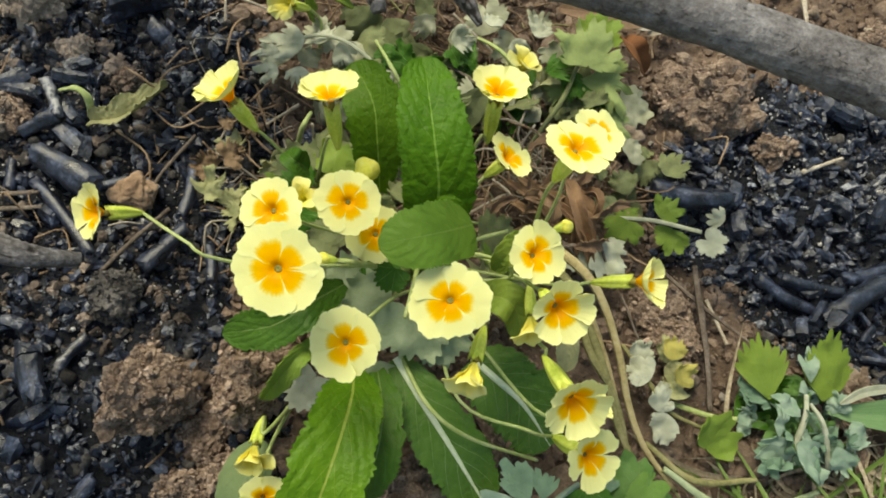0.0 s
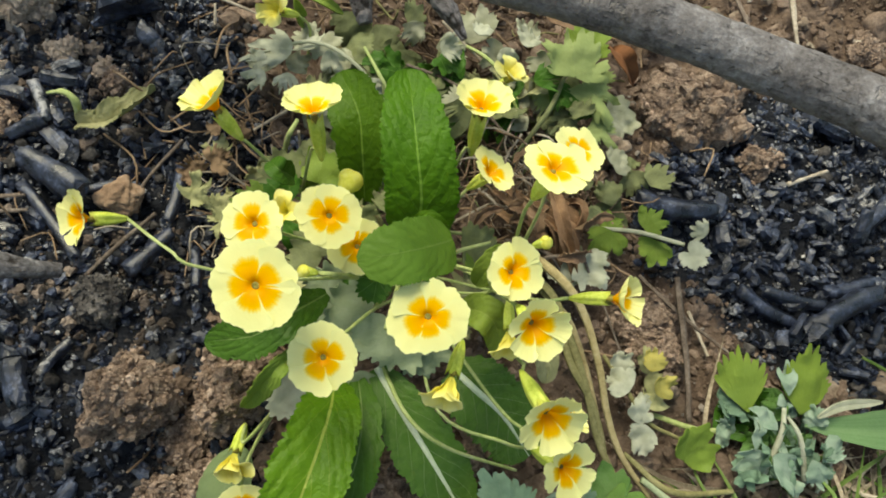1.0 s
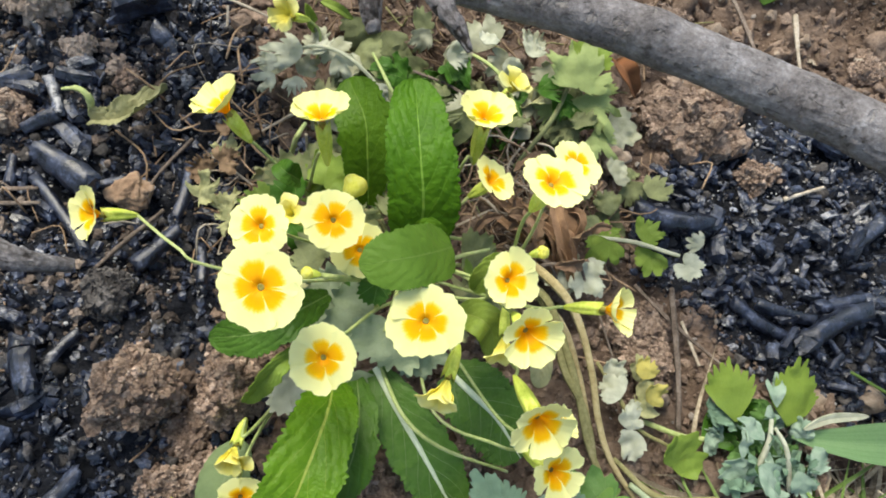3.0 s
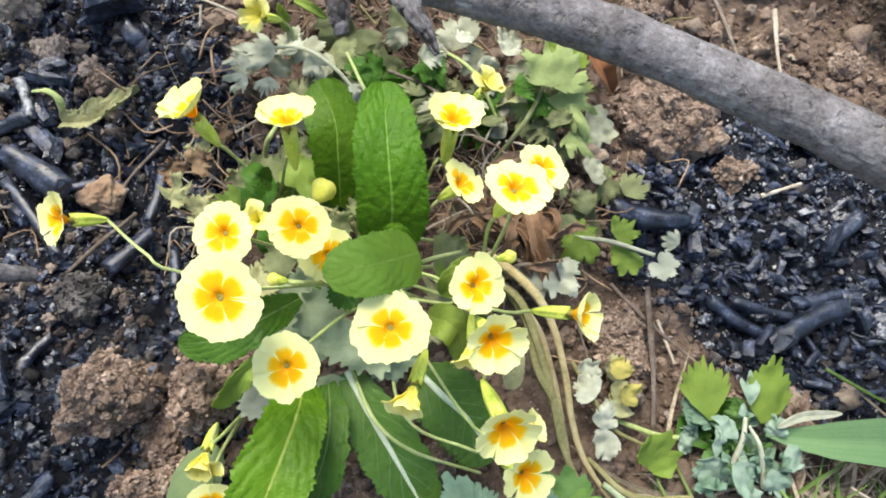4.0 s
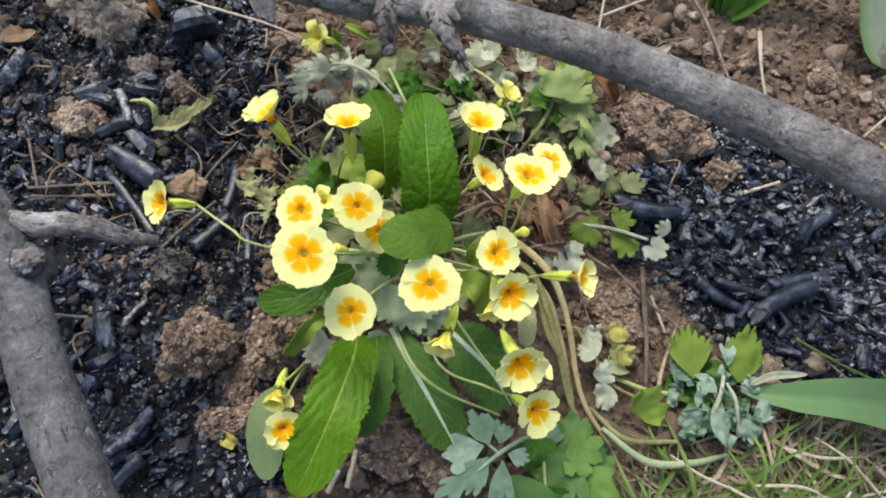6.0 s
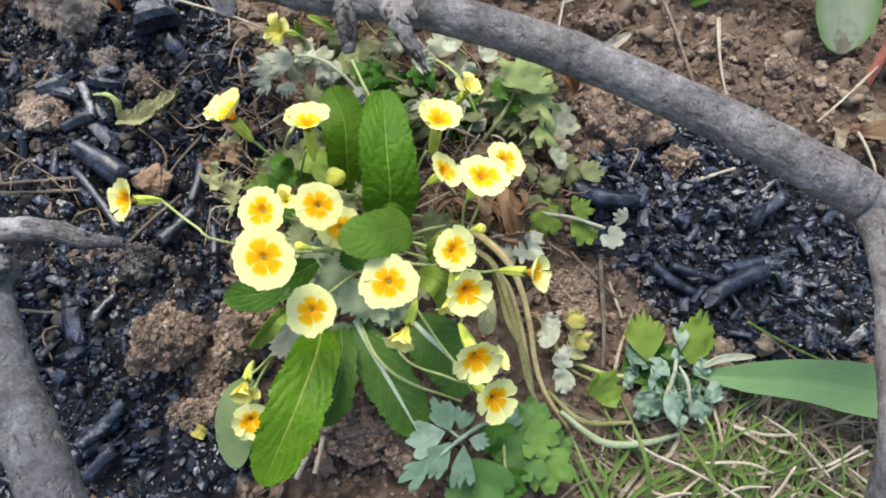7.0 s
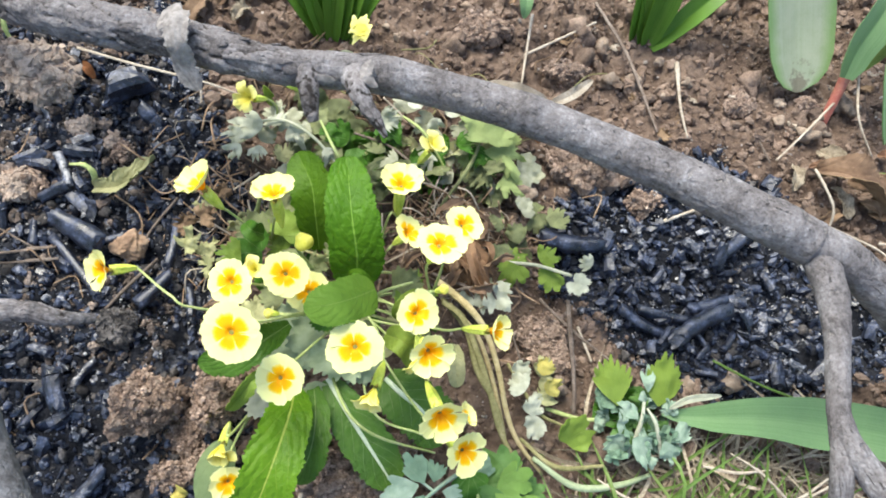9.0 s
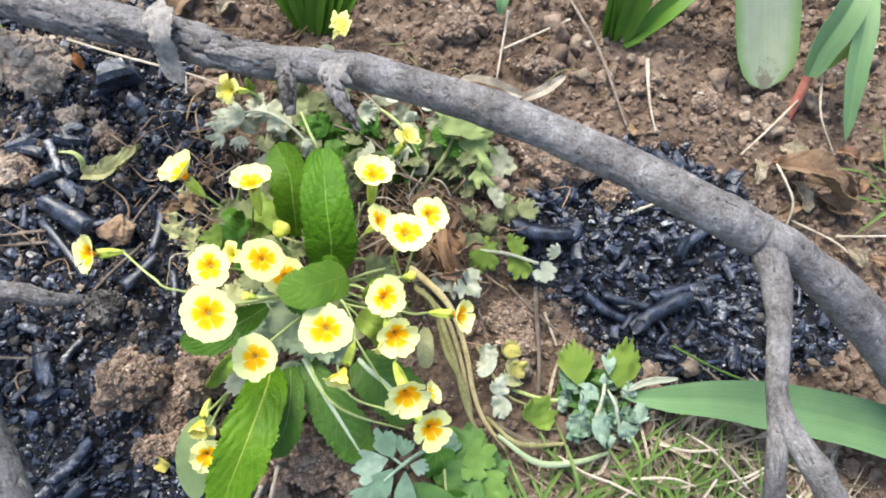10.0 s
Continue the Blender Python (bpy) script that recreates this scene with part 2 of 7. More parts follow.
def charcoal_material(name, island):
    """Burnt wood: glossy blue-black with a bluish sheen painted into the colour in patches, fine fibres along the
    stick, grey ash caught on some of it.
    """
    m, nt, b = nodes_of(name)
    n1, n2, n3 = noise_tex(nt, 90, 5, 0.6), noise_tex(nt, 520, 5, 0.7), noise_tex(nt, 150, 6, 0.75)
    r = per_piece(nt, island)
    f = calc(nt, "ADD", calc(nt, "MULTIPLY", n1, 0.55), calc(nt, "MULTIPLY", n2, 0.45))
    # the paler blue stops paint sky sheen and highlights into the base colour
    col = ramp(nt, f, [(0.38, (0.003, 0.004, 0.007)), (0.49, (0.010, 0.014, 0.028)), (0.57, (0.036, 0.049, 0.092)), (0.66, (0.15, 0.18, 0.27))])
    k = calc(nt, "ADD", n3, calc(nt, "MULTIPLY_ADD", calc(nt, "POWER", r, 4.0), 0.19, -0.08))
    ash = calc(nt, "MULTIPLY", ramp(nt, k, [(0.57, (0, 0, 0)), (0.68, (1, 1, 1))]), 0.75)
    col = mix(nt, ash, col, (0.42, 0.42, 0.43))
    nt.links.new(col, b.inputs["Base Color"])
    rgh = ramp(nt, n1, [(0.35, (0.24, 0.24, 0.24)), (0.65, (0.52, 0.52, 0.52))])
    nt.links.new(rgh, b.inputs["Roughness"])
    b.inputs["Specular IOR Level"].default_value = 0.9
    h = calc(nt, "ADD", calc(nt, "MULTIPLY", n1, 0.7), calc(nt, "MULTIPLY", n2, 0.3))
    if not island:
        grain = nt.nodes.new("ShaderNodeMapping")
        grain.inputs["Scale"].default_value = (2.0, 30.0, 30.0)
        nt.links.new(nt.nodes.new("ShaderNodeTexCoord").outputs["Object"], grain.inputs[0])
        h = calc(nt, "ADD", h, calc(nt, "MULTIPLY", noise_tex(nt, 1.0, 4, 0.6, grain.outputs[0]), 0.2))
    bump(nt, b, h, 0.8, 0.0016)
    return m


SOIL = ground_material()
CLOD = grainy("clod", (0.065, 0.043, 0.032), (0.31, 0.222, 0.168), (0.58, 0.46, 0.365), 160, 600, 0.95, 0.004, 0.18)
CLOD_CRUST = grainy("clod_crust", (0.13, 0.09, 0.068), (0.34, 0.247, 0.19), (0.58, 0.46, 0.37), 70, 500, 0.95, 0.002, 0.45)
CRUMB = grainy("crumb", (0.105, 0.073, 0.055), (0.215, 0.154, 0.116), (0.35, 0.265, 0.205), 60, 500, 0.95, 0.002, 0.28)
LUMP = grainy("lump", (0.105, 0.073, 0.055), (0.215, 0.154, 0.116), (0.35, 0.265, 0.205), 60, 500, 0.95, 0.002, 0.25, False)
GRIT = grainy("grit", (0.15, 0.13, 0.11), (0.30, 0.265, 0.235), (0.45, 0.41, 0.37), 90, 700, 0.9, 0.0008, 0.35)
COAL, COAL_DUST = charcoal_material("charcoal", False), charcoal_material("charcoal_dust", True)
ASHY = grainy("ashy_soil", (0.028, 0.026, 0.026), (0.075, 0.069, 0.066), (0.20, 0.185, 0.175), 70, 500, 0.95, 0.0015, 0.45)
ASH = grainy("ash", (0.2, 0.2, 0.2), (0.42, 0.415, 0.41), (0.68, 0.67, 0.66), 120, 800, 0.95, 0.0005, 0.4)
GRIT_SOIL = grainy("pale_soil", (0.040, 0.030, 0.025), (0.135, 0.106, 0.088), (0.33, 0.27, 0.225), 70, 500, 0.95, 0.002, 0.65)
PALE_CLOD = grainy("pale_clod", (0.24, 0.185, 0.145), (0.50, 0.395, 0.315), (0.64, 0.53, 0.44), 90, 500, 0.95, 0.003, 0.0)
STONE = grainy("stone", (0.2, 0.125, 0.08), (0.32, 0.215, 0.14), (0.44, 0.32, 0.23), 60, 420, 0.9, 0.0012, 0.0)
PEBBLE = grainy("pebble", (0.16, 0.115, 0.082), (0.28, 0.215, 0.16), (0.42, 0.345, 0.275), 60, 420, 0.9, 0.0012, 0.3, False)
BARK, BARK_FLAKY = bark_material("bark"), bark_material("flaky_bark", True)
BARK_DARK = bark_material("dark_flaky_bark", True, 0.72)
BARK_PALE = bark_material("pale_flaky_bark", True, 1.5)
SPLIT = grainy("split_wood", (0.05, 0.043, 0.038), (0.18, 0.165, 0.155), (0.38, 0.36, 0.34), 90, 320, 0.85, 0.0012, 0.0)
TWIG = grainy("twig", (0.06, 0.045, 0.035), (0.16, 0.125, 0.1), (0.30, 0.25, 0.21), 70, 600, 0.9, 0.0006, 0.3, False)
DEAD_STEM = grainy("dead_stem", (0.09, 0.057, 0.035), (0.235, 0.158, 0.098), (0.40, 0.295, 0.20), 70, 600, 0.9, 0.0006, 0.3, False)
STRAW = grainy("straw", (0.25, 0.20, 0.145), (0.42, 0.36, 0.28), (0.60, 0.54, 0.45), 60, 500, 0.8, 0.0003, 0.4)
HAY = grainy("hay", (0.12, 0.092, 0.06), (0.27, 0.22, 0.15), (0.52, 0.45, 0.34), 60, 500, 0.75, 0.0003, 0.45)
DRY = leafy("dry_leaf", (0.31, 0.21, 0.125), (0.16, 0.10, 0.06), (0.46, 0.35, 0.23), 0.15, 0.02, 7, 0.4, 0.6, 0.85, patch=90)
RUST = leafy("rust_leaf", (0.30, 0.13, 0.045), (0.17, 0.075, 0.03), (0.4, 0.25, 0.12), 0.2, 0.02, 7, 0.4, 0.5, 0.8)
LEAF = leafy("primrose_leaf", (0.080, 0.19, 0.009), (0.050, 0.130, 0.006), (0.25, 0.42, 0.07), 0.25, 0.024, 6.5, 0.75, 1.0, 0.44, spec=0.16, net=150.0)
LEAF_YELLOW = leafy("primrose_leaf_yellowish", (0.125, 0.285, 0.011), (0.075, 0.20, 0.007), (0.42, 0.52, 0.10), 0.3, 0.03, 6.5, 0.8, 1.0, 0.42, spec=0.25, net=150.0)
LEAF_DARK = leafy("primrose_leaf_deep", (0.072, 0.19, 0.016), (0.045, 0.125, 0.011), (0.24, 0.36, 0.12), 0.25, 0.035, 6.5, 0.8, 0.8, 0.48, spec=0.3, net=150.0)
LEAF_SMOOTH = leafy("primrose_leaf_smooth", (0.118, 0.245, 0.025), (0.086, 0.19, 0.016), (0.24, 0.38, 0.10), 0.25, 0.02, 6.5, 0.4, 0.25, 0.5, 0.03, spec=0.2)
DULL = leafy("dull_lower_leaf", (0.21, 0.30, 0.13), (0.15, 0.225, 0.09), (0.30, 0.38, 0.20), 0.25, 0.02, 6.5, 0.4, 0.3, 0.6, 0.12, spec=0.2)
RIB = grainy("pale_rib", (0.46, 0.56, 0.33), (0.60, 0.68, 0.48), (0.70, 0.76, 0.60), 80, 500, 0.5, 0.0002, 0.0)
LEAF_RIBBED = leafy("primrose_leaf_ribbed", (0.095, 0.22, 0.028), (0.062, 0.16, 0.019), (0.60, 0.69, 0.46), 0.25, 0.062, 6.5, 0.8, 0.8, 0.48, spec=0.3, net=150.0)
FELT = leafy("felted_leaf", (0.47, 0.47, 0.34), (0.24, 0.25, 0.14), (0.50, 0.52, 0.41), 0.28, 0.02, 5, 0.25, 0.6, 0.85, 0.5, 0.15, 150)
FELT_PALE = leafy("pale_felted_leaf", (0.60, 0.61, 0.49), (0.40, 0.42, 0.29), (0.66, 0.66, 0.56), 0.25, 0.02, 5, 0.25, 0.6, 0.85, 0.4, 0.15, 150)
SAGE = leafy("sage_leaf", (0.35, 0.42, 0.27), (0.25, 0.32, 0.18), (0.44, 0.50, 0.36), 0.3, 0.02, 5, 0.3, 0.6, 0.75, 0.15, 0.2, 120)
OLIVE = leafy("wilted_leaf", (0.22, 0.25, 0.095), (0.11, 0.125, 0.045), (0.33, 0.35, 0.16), 0.25, 0.02, 5, 0.3, 0.6, 0.7, 0.2, 0.2, 110)
PALE = leafy("pale_wilting_leaf", (0.37, 0.45, 0.16), (0.27, 0.34, 0.11), (0.46, 0.52, 0.25), 0.3, 0.02, 5, 0.3, 0.6, 0.6, 0.15, 0.2, 90)
LOBED = leafy("soft_lobed_leaf", (0.11, 0.24, 0.045), (0.07, 0.17, 0.03), (0.24, 0.37, 0.13), 0.3, 0.02, 5, 0.4, 0.6, 0.55, 0.12, spec=0.25)
FRESH = leafy("fresh_lobed_leaf", (0.165, 0.30, 0.05), (0.11, 0.22, 0.03), (0.30, 0.41, 0.14), 0.3, 0.02, 5, 0.4, 0.6, 0.55, 0.1, spec=0.25)
LIME = leafy("lobed_leaf", (0.235, 0.335, 0.04), (0.165, 0.26, 0.03), (0.40, 0.48, 0.14), 0.3, 0.02, 5, 0.4, 0.6, 0.55, 0.08, spec=0.25)
BLUEGREEN = leafy("bluegreen_leaf", (0.17, 0.29, 0.195), (0.10, 0.19, 0.12), (0.34, 0.44, 0.34), 0.25, 0.02, 5, 0.25, 0.6, 0.75, 0.18, 0.2, 150)
FELT_BLUE = leafy("blue_felted_leaf", (0.33, 0.44, 0.345), (0.17, 0.28, 0.20), (0.44, 0.54, 0.44), 0.25, 0.02, 5, 0.25, 0.6, 0.8, 0.22, 0.15, 150)
TULIP = leafy("tulip_leaf", (0.140, 0.30, 0.095), (0.09, 0.22, 0.065), (0.23, 0.38, 0.16), 0.25, 0.0, 0, 0.45, 0.0, 0.33, 0.2, 0.5, 25)
TULIP_OLD = leafy("old_tulip_leaf", (0.33, 0.39, 0.26), (0.25, 0.32, 0.19), (0.45, 0.48, 0.37), 0.2, 0.0, 0, 0.3, 0.0, 0.42, 0.35, 0.35, 70, margin=(0.15, 0.30, 0.07), stain=(0.12, 0.085, 0.05))
FADED = leafy("faded_leaf", (0.45, 0.44, 0.22), (0.28, 0.29, 0.12), (0.5, 0.48, 0.27), 0.2, 0.03, 6, 0.4, 0.6, 0.7, 0.15, 0.25, 120)
BULB = leafy("bulb_leaf", (0.13, 0.285, 0.03), (0.08, 0.20, 0.02), (0.21, 0.36, 0.07), 0.3, 0.0, 0, 0.35, 0.0, 0.42, 0.0, 0.35, 25)
GRASS = leafy("grass", (0.15, 0.25, 0.045), (0.09, 0.17, 0.03), (0.26, 0.34, 0.12), 0.3, 0.0, 0, 0.4, 0.0, 0.5)
STALK = grainy("stalk", (0.25, 0.33, 0.09), (0.38, 0.45, 0.17), (0.50, 0.54, 0.28), 50, 400, 0.6, 0.0003, 0.0)
GREY_STALK = grainy("grey_stalk", (0.21, 0.26, 0.14), (0.30, 0.36, 0.21), (0.40, 0.46, 0.30), 60, 400, 0.6, 0.0004, 0.0)
TAN_STALK = grainy("tan_stalk", (0.26, 0.20, 0.085), (0.45, 0.365, 0.18), (0.58, 0.49, 0.29), 60, 400, 0.7, 0.0004, 0.0)
OLD_STALK = grainy("old_stalk", (0.14, 0.13, 0.05), (0.25, 0.235, 0.10), (0.38, 0.34, 0.19), 60, 400, 0.7, 0.0004, 0.0)
DEAD = leafy("dead_leaf", (0.30, 0.175, 0.105), (0.15, 0.08, 0.05), (0.42, 0.28, 0.18), 0.15, 0.02, 7, 0.4, 0.6, 0.8, patch=110)
CALYX = grainy("calyx", (0.42, 0.53, 0.055), (0.59, 0.68, 0.11), (0.68, 0.74, 0.21), 120, 600, 0.45, 0.0003, 0.0)
BUD = grainy("bud", (0.72, 0.70, 0.06), (0.88, 0.84, 0.13), (0.92, 0.90, 0.30), 120, 600, 0.6, 0.0003, 0.0)
THROAT = grainy("throat", (0.17, 0.14, 0.02), (0.25, 0.22, 0.04), (0.36, 0.32, 0.08), 300, 900, 0.6, 0.0002, 0.0)
REDSTEM = grainy("redstem", (0.30, 0.08, 0.06), (0.42, 0.15, 0.11), (0.46, 0.28, 0.16), 60, 400, 0.5, 0.0003, 0.0)
PETAL, PETAL_PLAIN = petal_material(), petal_material(True)


# ---- mesh tools ----
rng = np.random.default_rng(7)


def hashed(ix, iy, iz):
    h = np.sin(ix * 127.1 + iy * 311.7 + iz * 74.7) * 43758.5453
    return h - np.floor(h)


def vnoise(p):
    """Smooth value noise in -1..1 at points p (n, 3)."""
    i = np.floor(p)
    f = p - i
    f = f * f * (3 - 2 * f)
    out = 0
    for dx in (0, 1):
        for dy in (0, 1):
            for dz in (0, 1):
                w = (f[:, 0] if dx else 1 - f[:, 0]) * (f[:, 1] if dy else 1 - f[:, 1]) * (f[:, 2] if dz else 1 - f[:, 2])
                out = out + w * hashed(i[:, 0] + dx, i[:, 1] + dy, i[:, 2] + dz)
    return 2 * out - 1


def fnoise(p, scale, octaves=4, gain=0.5):
    p, out, a = np.asarray(p, float) * scale, 0, 1.0
    for _ in range(octaves):
        out = out + a * vnoise(p)
        p, a = p * 2.03 + 17.3, a * gain
    return out


def unit(v):
    v = np.asarray(v, float)
    return v / np.maximum(np.linalg.norm(v, axis=-1, keepdims=True), 1e-9)


def mesh_of(name, verts, faces, mat, uv=None, smooth=True):
    me = bpy.data.meshes.new(name)
    me.from_pydata(np.asarray(verts, float).tolist(), [], faces if isinstance(faces, list) else faces.tolist())
    me.materials.append(mat)
    if uv is not None:
        layer = me.uv_layers.new(name="UVMap")
        idx = np.empty(len(me.loops), dtype=np.int32)
        me.loops.foreach_get("vertex_index", idx)
        layer.data.foreach_set("uv", np.asarray(uv, dtype=np.float32)[idx].ravel())
    if smooth:
        me.polygons.foreach_set("use_smooth", [True] * len(me.polygons))
    me.update()
    return me


ROOTS = {}


def thing(name, at, label, category, group=""):
    ob = new(name)
    ob.empty_display_size = 0.01
    ob.location = at
    ROOTS[ob] = np.asarray(at, float)
    return tagged(ob, label, category, group)


def solid(name, geo, mat, label, category, group="", kind="", smooth=True):
    """A thing that is one mesh, with its origin at its lowest middle."""
    v, f, uv = geo
    v = np.asarray(v)
    at = np.array([*(v.min(0) + v.max(0))[:2] / 2, v[:, 2].min()])
    ob = new(name, mesh_of(name, v - at, f, mat, uv, smooth))
    ob.location = at
    ROOTS[ob] = at
    return tagged(ob, label, category, group, kind)


def part(name, geo, mat, parent, label="", smooth=True):
    v, f, uv = geo
    root = ROOTS[parent]
    ob = new(name, mesh_of(name, np.asarray(v) - root, f, mat, uv, smooth))
    ob.parent = parent
    ROOTS[ob] = root
    return tagged(ob, label)


def bezier(points, n):
    """A smooth curve through the given points."""
    p = np.asarray(points, float)
    if len(p) == 2:
        return p[0] + (p[1] - p[0]) * np.linspace(0, 1, n)[:, None]
    ext = np.vstack([2 * p[0] - p[1], p, 2 * p[-1] - p[-2]])
    seg = np.linalg.norm(np.diff(p, axis=0), axis=1)
    s = np.r_[0, np.cumsum(seg)] / seg.sum()
    out = []
    for u in np.linspace(0, 1, n):
        k = min(int(np.searchsorted(s, u, side="right")) - 1, len(p) - 2)
        t = (u - s[k]) / (s[k + 1] - s[k])
        a, b, c, d = ext[k:k + 4]
        out.append(0.5 * (2 * b + (c - a) * t + (2 * a - 5 * b + 4 * c - d) * t * t + (3 * b - a - 3 * c + d) * t ** 3))
    return np.array(out)


def frames(curve, up=(0, -0.3, 1)):
    tan = unit(np.gradient(curve, axis=0))
    side = unit(np.cross(tan, np.asarray(up, float)))
    return tan, side, np.cross(side, tan)


CRUST = []


def tube(points, radii, sides=10, n=24, rough=0.0, rscale=200.0, seed=0.0, knots=(), lumps=0.0, plates=None):
    """A round limb along a curve, tapered, with closed ends. knots: (place along 0..1, angle, height, width)."""
    c = bezier(points, n)
    r = np.interp(np.linspace(0, 1, n), np.linspace(0, 1, len(radii)), radii)
    tan = unit(np.gradient(c, axis=0))
    ref = np.array((0.31, 0.17, 0.93))
    side = unit(np.cross(tan, ref))
    nor = np.cross(side, tan)
    a = np.linspace(0, 2 * np.pi, sides, endpoint=False)
    ring = np.cos(a)[None, :, None] * side[:, None] + np.sin(a)[None, :, None] * nor[:, None]
    rad = np.repeat(r[:, None], sides, 1)
    if lumps:
        rad = rad * (1 + lumps * fnoise((c[:, None] + 0.0 * ring).reshape(-1, 3) + ring.reshape(-1, 3) * 0.01 + seed, 45, 2).reshape(n, sides))
    if rough:
        rad = rad * (1 + rough * fnoise((c[:, None] + ring * r[:, None, None]).reshape(-1, 3) + seed, rscale, 4).reshape(n, sides))
    uu = np.linspace(0, 1, n)
    for k, ang, h, w in knots:
        d = np.minimum(abs(a - ang), 2 * np.pi - abs(a - ang))
        rad = rad + h * np.exp(-((uu[:, None] - k) / w) ** 2 - (d[None] / 0.8) ** 2)
    if plates:
        upto, high = plates
        run = np.r_[0, np.cumsum(np.linalg.norm(np.diff(c, axis=0), axis=1))]
        q = np.stack([np.repeat(run[:, None] * 0.45, sides, 1), np.cos(a)[None] * r[:, None], np.sin(a)[None] * r[:, None]], -1).reshape(-1, 3) + seed
        q = q + 0.0035 * np.stack([fnoise(q + o, 160, 3, 0.6) for o in (0.0, 5.0, 9.0)], 1)
        lo, hi = q.min(0), q.max(0)
        r3 = np.random.default_rng(int(seed * 10) + 5)
        seeds = lo + (hi - lo) * r3.uniform(size=(max(12, int((hi[0] - lo[0]) * r.mean() * 4 / 0.00017)), 3))
        tone = r3.uniform(0, 1, len(seeds))
        step = np.empty(len(q))
        for part_k in np.array_split(np.arange(len(q)), 40):
            d = np.linalg.norm(q[part_k, None] - seeds[None], axis=2)
            two = np.argpartition(d, 1, axis=1)[:, :2]
            near = np.take_along_axis(d, two, 1)
            first = two[np.arange(len(part_k)), near.argmin(1)]
            whole = np.clip(fnoise(q[part_k] + 4, 110, 3) * 4 - 0.2, 0, 1)
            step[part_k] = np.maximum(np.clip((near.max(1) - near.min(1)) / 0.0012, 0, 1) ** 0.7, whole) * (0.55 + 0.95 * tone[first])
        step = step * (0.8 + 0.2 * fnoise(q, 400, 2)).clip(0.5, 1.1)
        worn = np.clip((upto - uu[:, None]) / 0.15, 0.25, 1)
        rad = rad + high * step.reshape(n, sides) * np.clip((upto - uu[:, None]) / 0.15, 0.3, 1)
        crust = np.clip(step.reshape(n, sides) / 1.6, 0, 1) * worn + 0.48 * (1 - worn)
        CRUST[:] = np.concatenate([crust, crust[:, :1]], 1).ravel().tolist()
    ring, rad = np.concatenate([ring, ring[:, :1]], 1), np.concatenate([rad, rad[:, :1]], 1)
    m = sides + 1
    v = (c[:, None] + ring * rad[..., None]).reshape(-1, 3)
    i, j = np.meshgrid(np.arange(n - 1), np.arange(sides), indexing="ij")
    f = np.stack([i * m + j, i * m + j + 1, (i + 1) * m + j + 1, (i + 1) * m + j], -1).reshape(-1, 4).tolist()
    f += [list(range(sides))[::-1], list(range((n - 1) * m, (n - 1) * m + sides))]
    length = np.r_[0, np.cumsum(np.linalg.norm(np.diff(c, axis=0), axis=1))]
    uv = np.stack([np.repeat(np.linspace(0, 1, m)[None], n, 0), np.repeat(length[:, None] * 30, m, 1)], -1).reshape(-1, 2)
    return v, f, uv


def limb(name, geo, mat, parent, label=""):
    """A limb whose bark plates are known to its material, which darkens the gaps and pales the tops."""
    ob = part(name, geo, mat, parent, label)
    ob.data.attributes.new("crust", "FLOAT", "POINT").data.foreach_set("value", np.array(CRUST, dtype=np.float32))
    return ob


def shell(grid, nrm, thick, uv):
    """Closes a grid (n, m, 3) of a thin blade into a sheet with thickness."""
    n, m = grid.shape[:2]
    v = np.concatenate([(grid + nrm * thick / 2).reshape(-1, 3), (grid - nrm * thick / 2).reshape(-1, 3)])
    i, j = np.meshgrid(np.arange(n - 1), np.arange(m - 1), indexing="ij")
    q = np.stack([i * m + j, i * m + j + 1, (i + 1) * m + j + 1, (i + 1) * m + j], -1).reshape(-1, 4)
    b = n * m
    f = q.tolist() + (q[:, ::-1] + b).tolist()
    rim = [k for k in range(m)] + [k * m + m - 1 for k in range(1, n)] + [(n - 1) * m + k for k in range(m - 2, -1, -1)] + [k * m for k in range(n - 2, 0, -1)]
    rim = np.array(rim)
    base, count = len(v), len(rim)
    v = np.concatenate([v, v[rim], v[rim + b]])
    k = np.arange(count)
    f += np.stack([base + k, base + count + k, base + count + (k + 1) % count, base + (k + 1) % count], 1).tolist()
    flat = uv.reshape(-1, 2)
    return v, f, np.concatenate([flat, flat, flat[rim], flat[rim]])


def grid_normals(g):
    du, dv = np.gradient(g, axis=0), np.gradient(g, axis=1)
    return unit(np.cross(du, dv))


def profile_oblong(u):
    """Primrose blade: narrow stalked base, widest past the middle, round tip."""
    return np.interp(u, [0, 0.12, 0.3, 0.5, 0.7, 0.85, 0.93, 0.98, 1], [0.30, 0.55, 0.86, 1, 0.98, 0.84, 0.63, 0.33, 0.06])


def profile_blunt(u):
    """Broad blade with a blunt, wide tip."""
    return np.interp(u, [0, 0.15, 0.35, 0.6, 0.8, 0.9, 0.96, 1], [0.5, 0.8, 0.98, 1, 0.9, 0.74, 0.54, 0.2])


def profile_round(u):
    return np.sqrt(np.clip(1 - (2 * u - 1) ** 2, 0.004, 1)) * (1 - 0.12 * u)


def profile_strap(u):
    return np.interp(u, [0, 0.1, 0.4, 0.7, 0.9, 0.97, 1], [0.45, 0.75, 1, 0.9, 0.5, 0.22, 0.03])


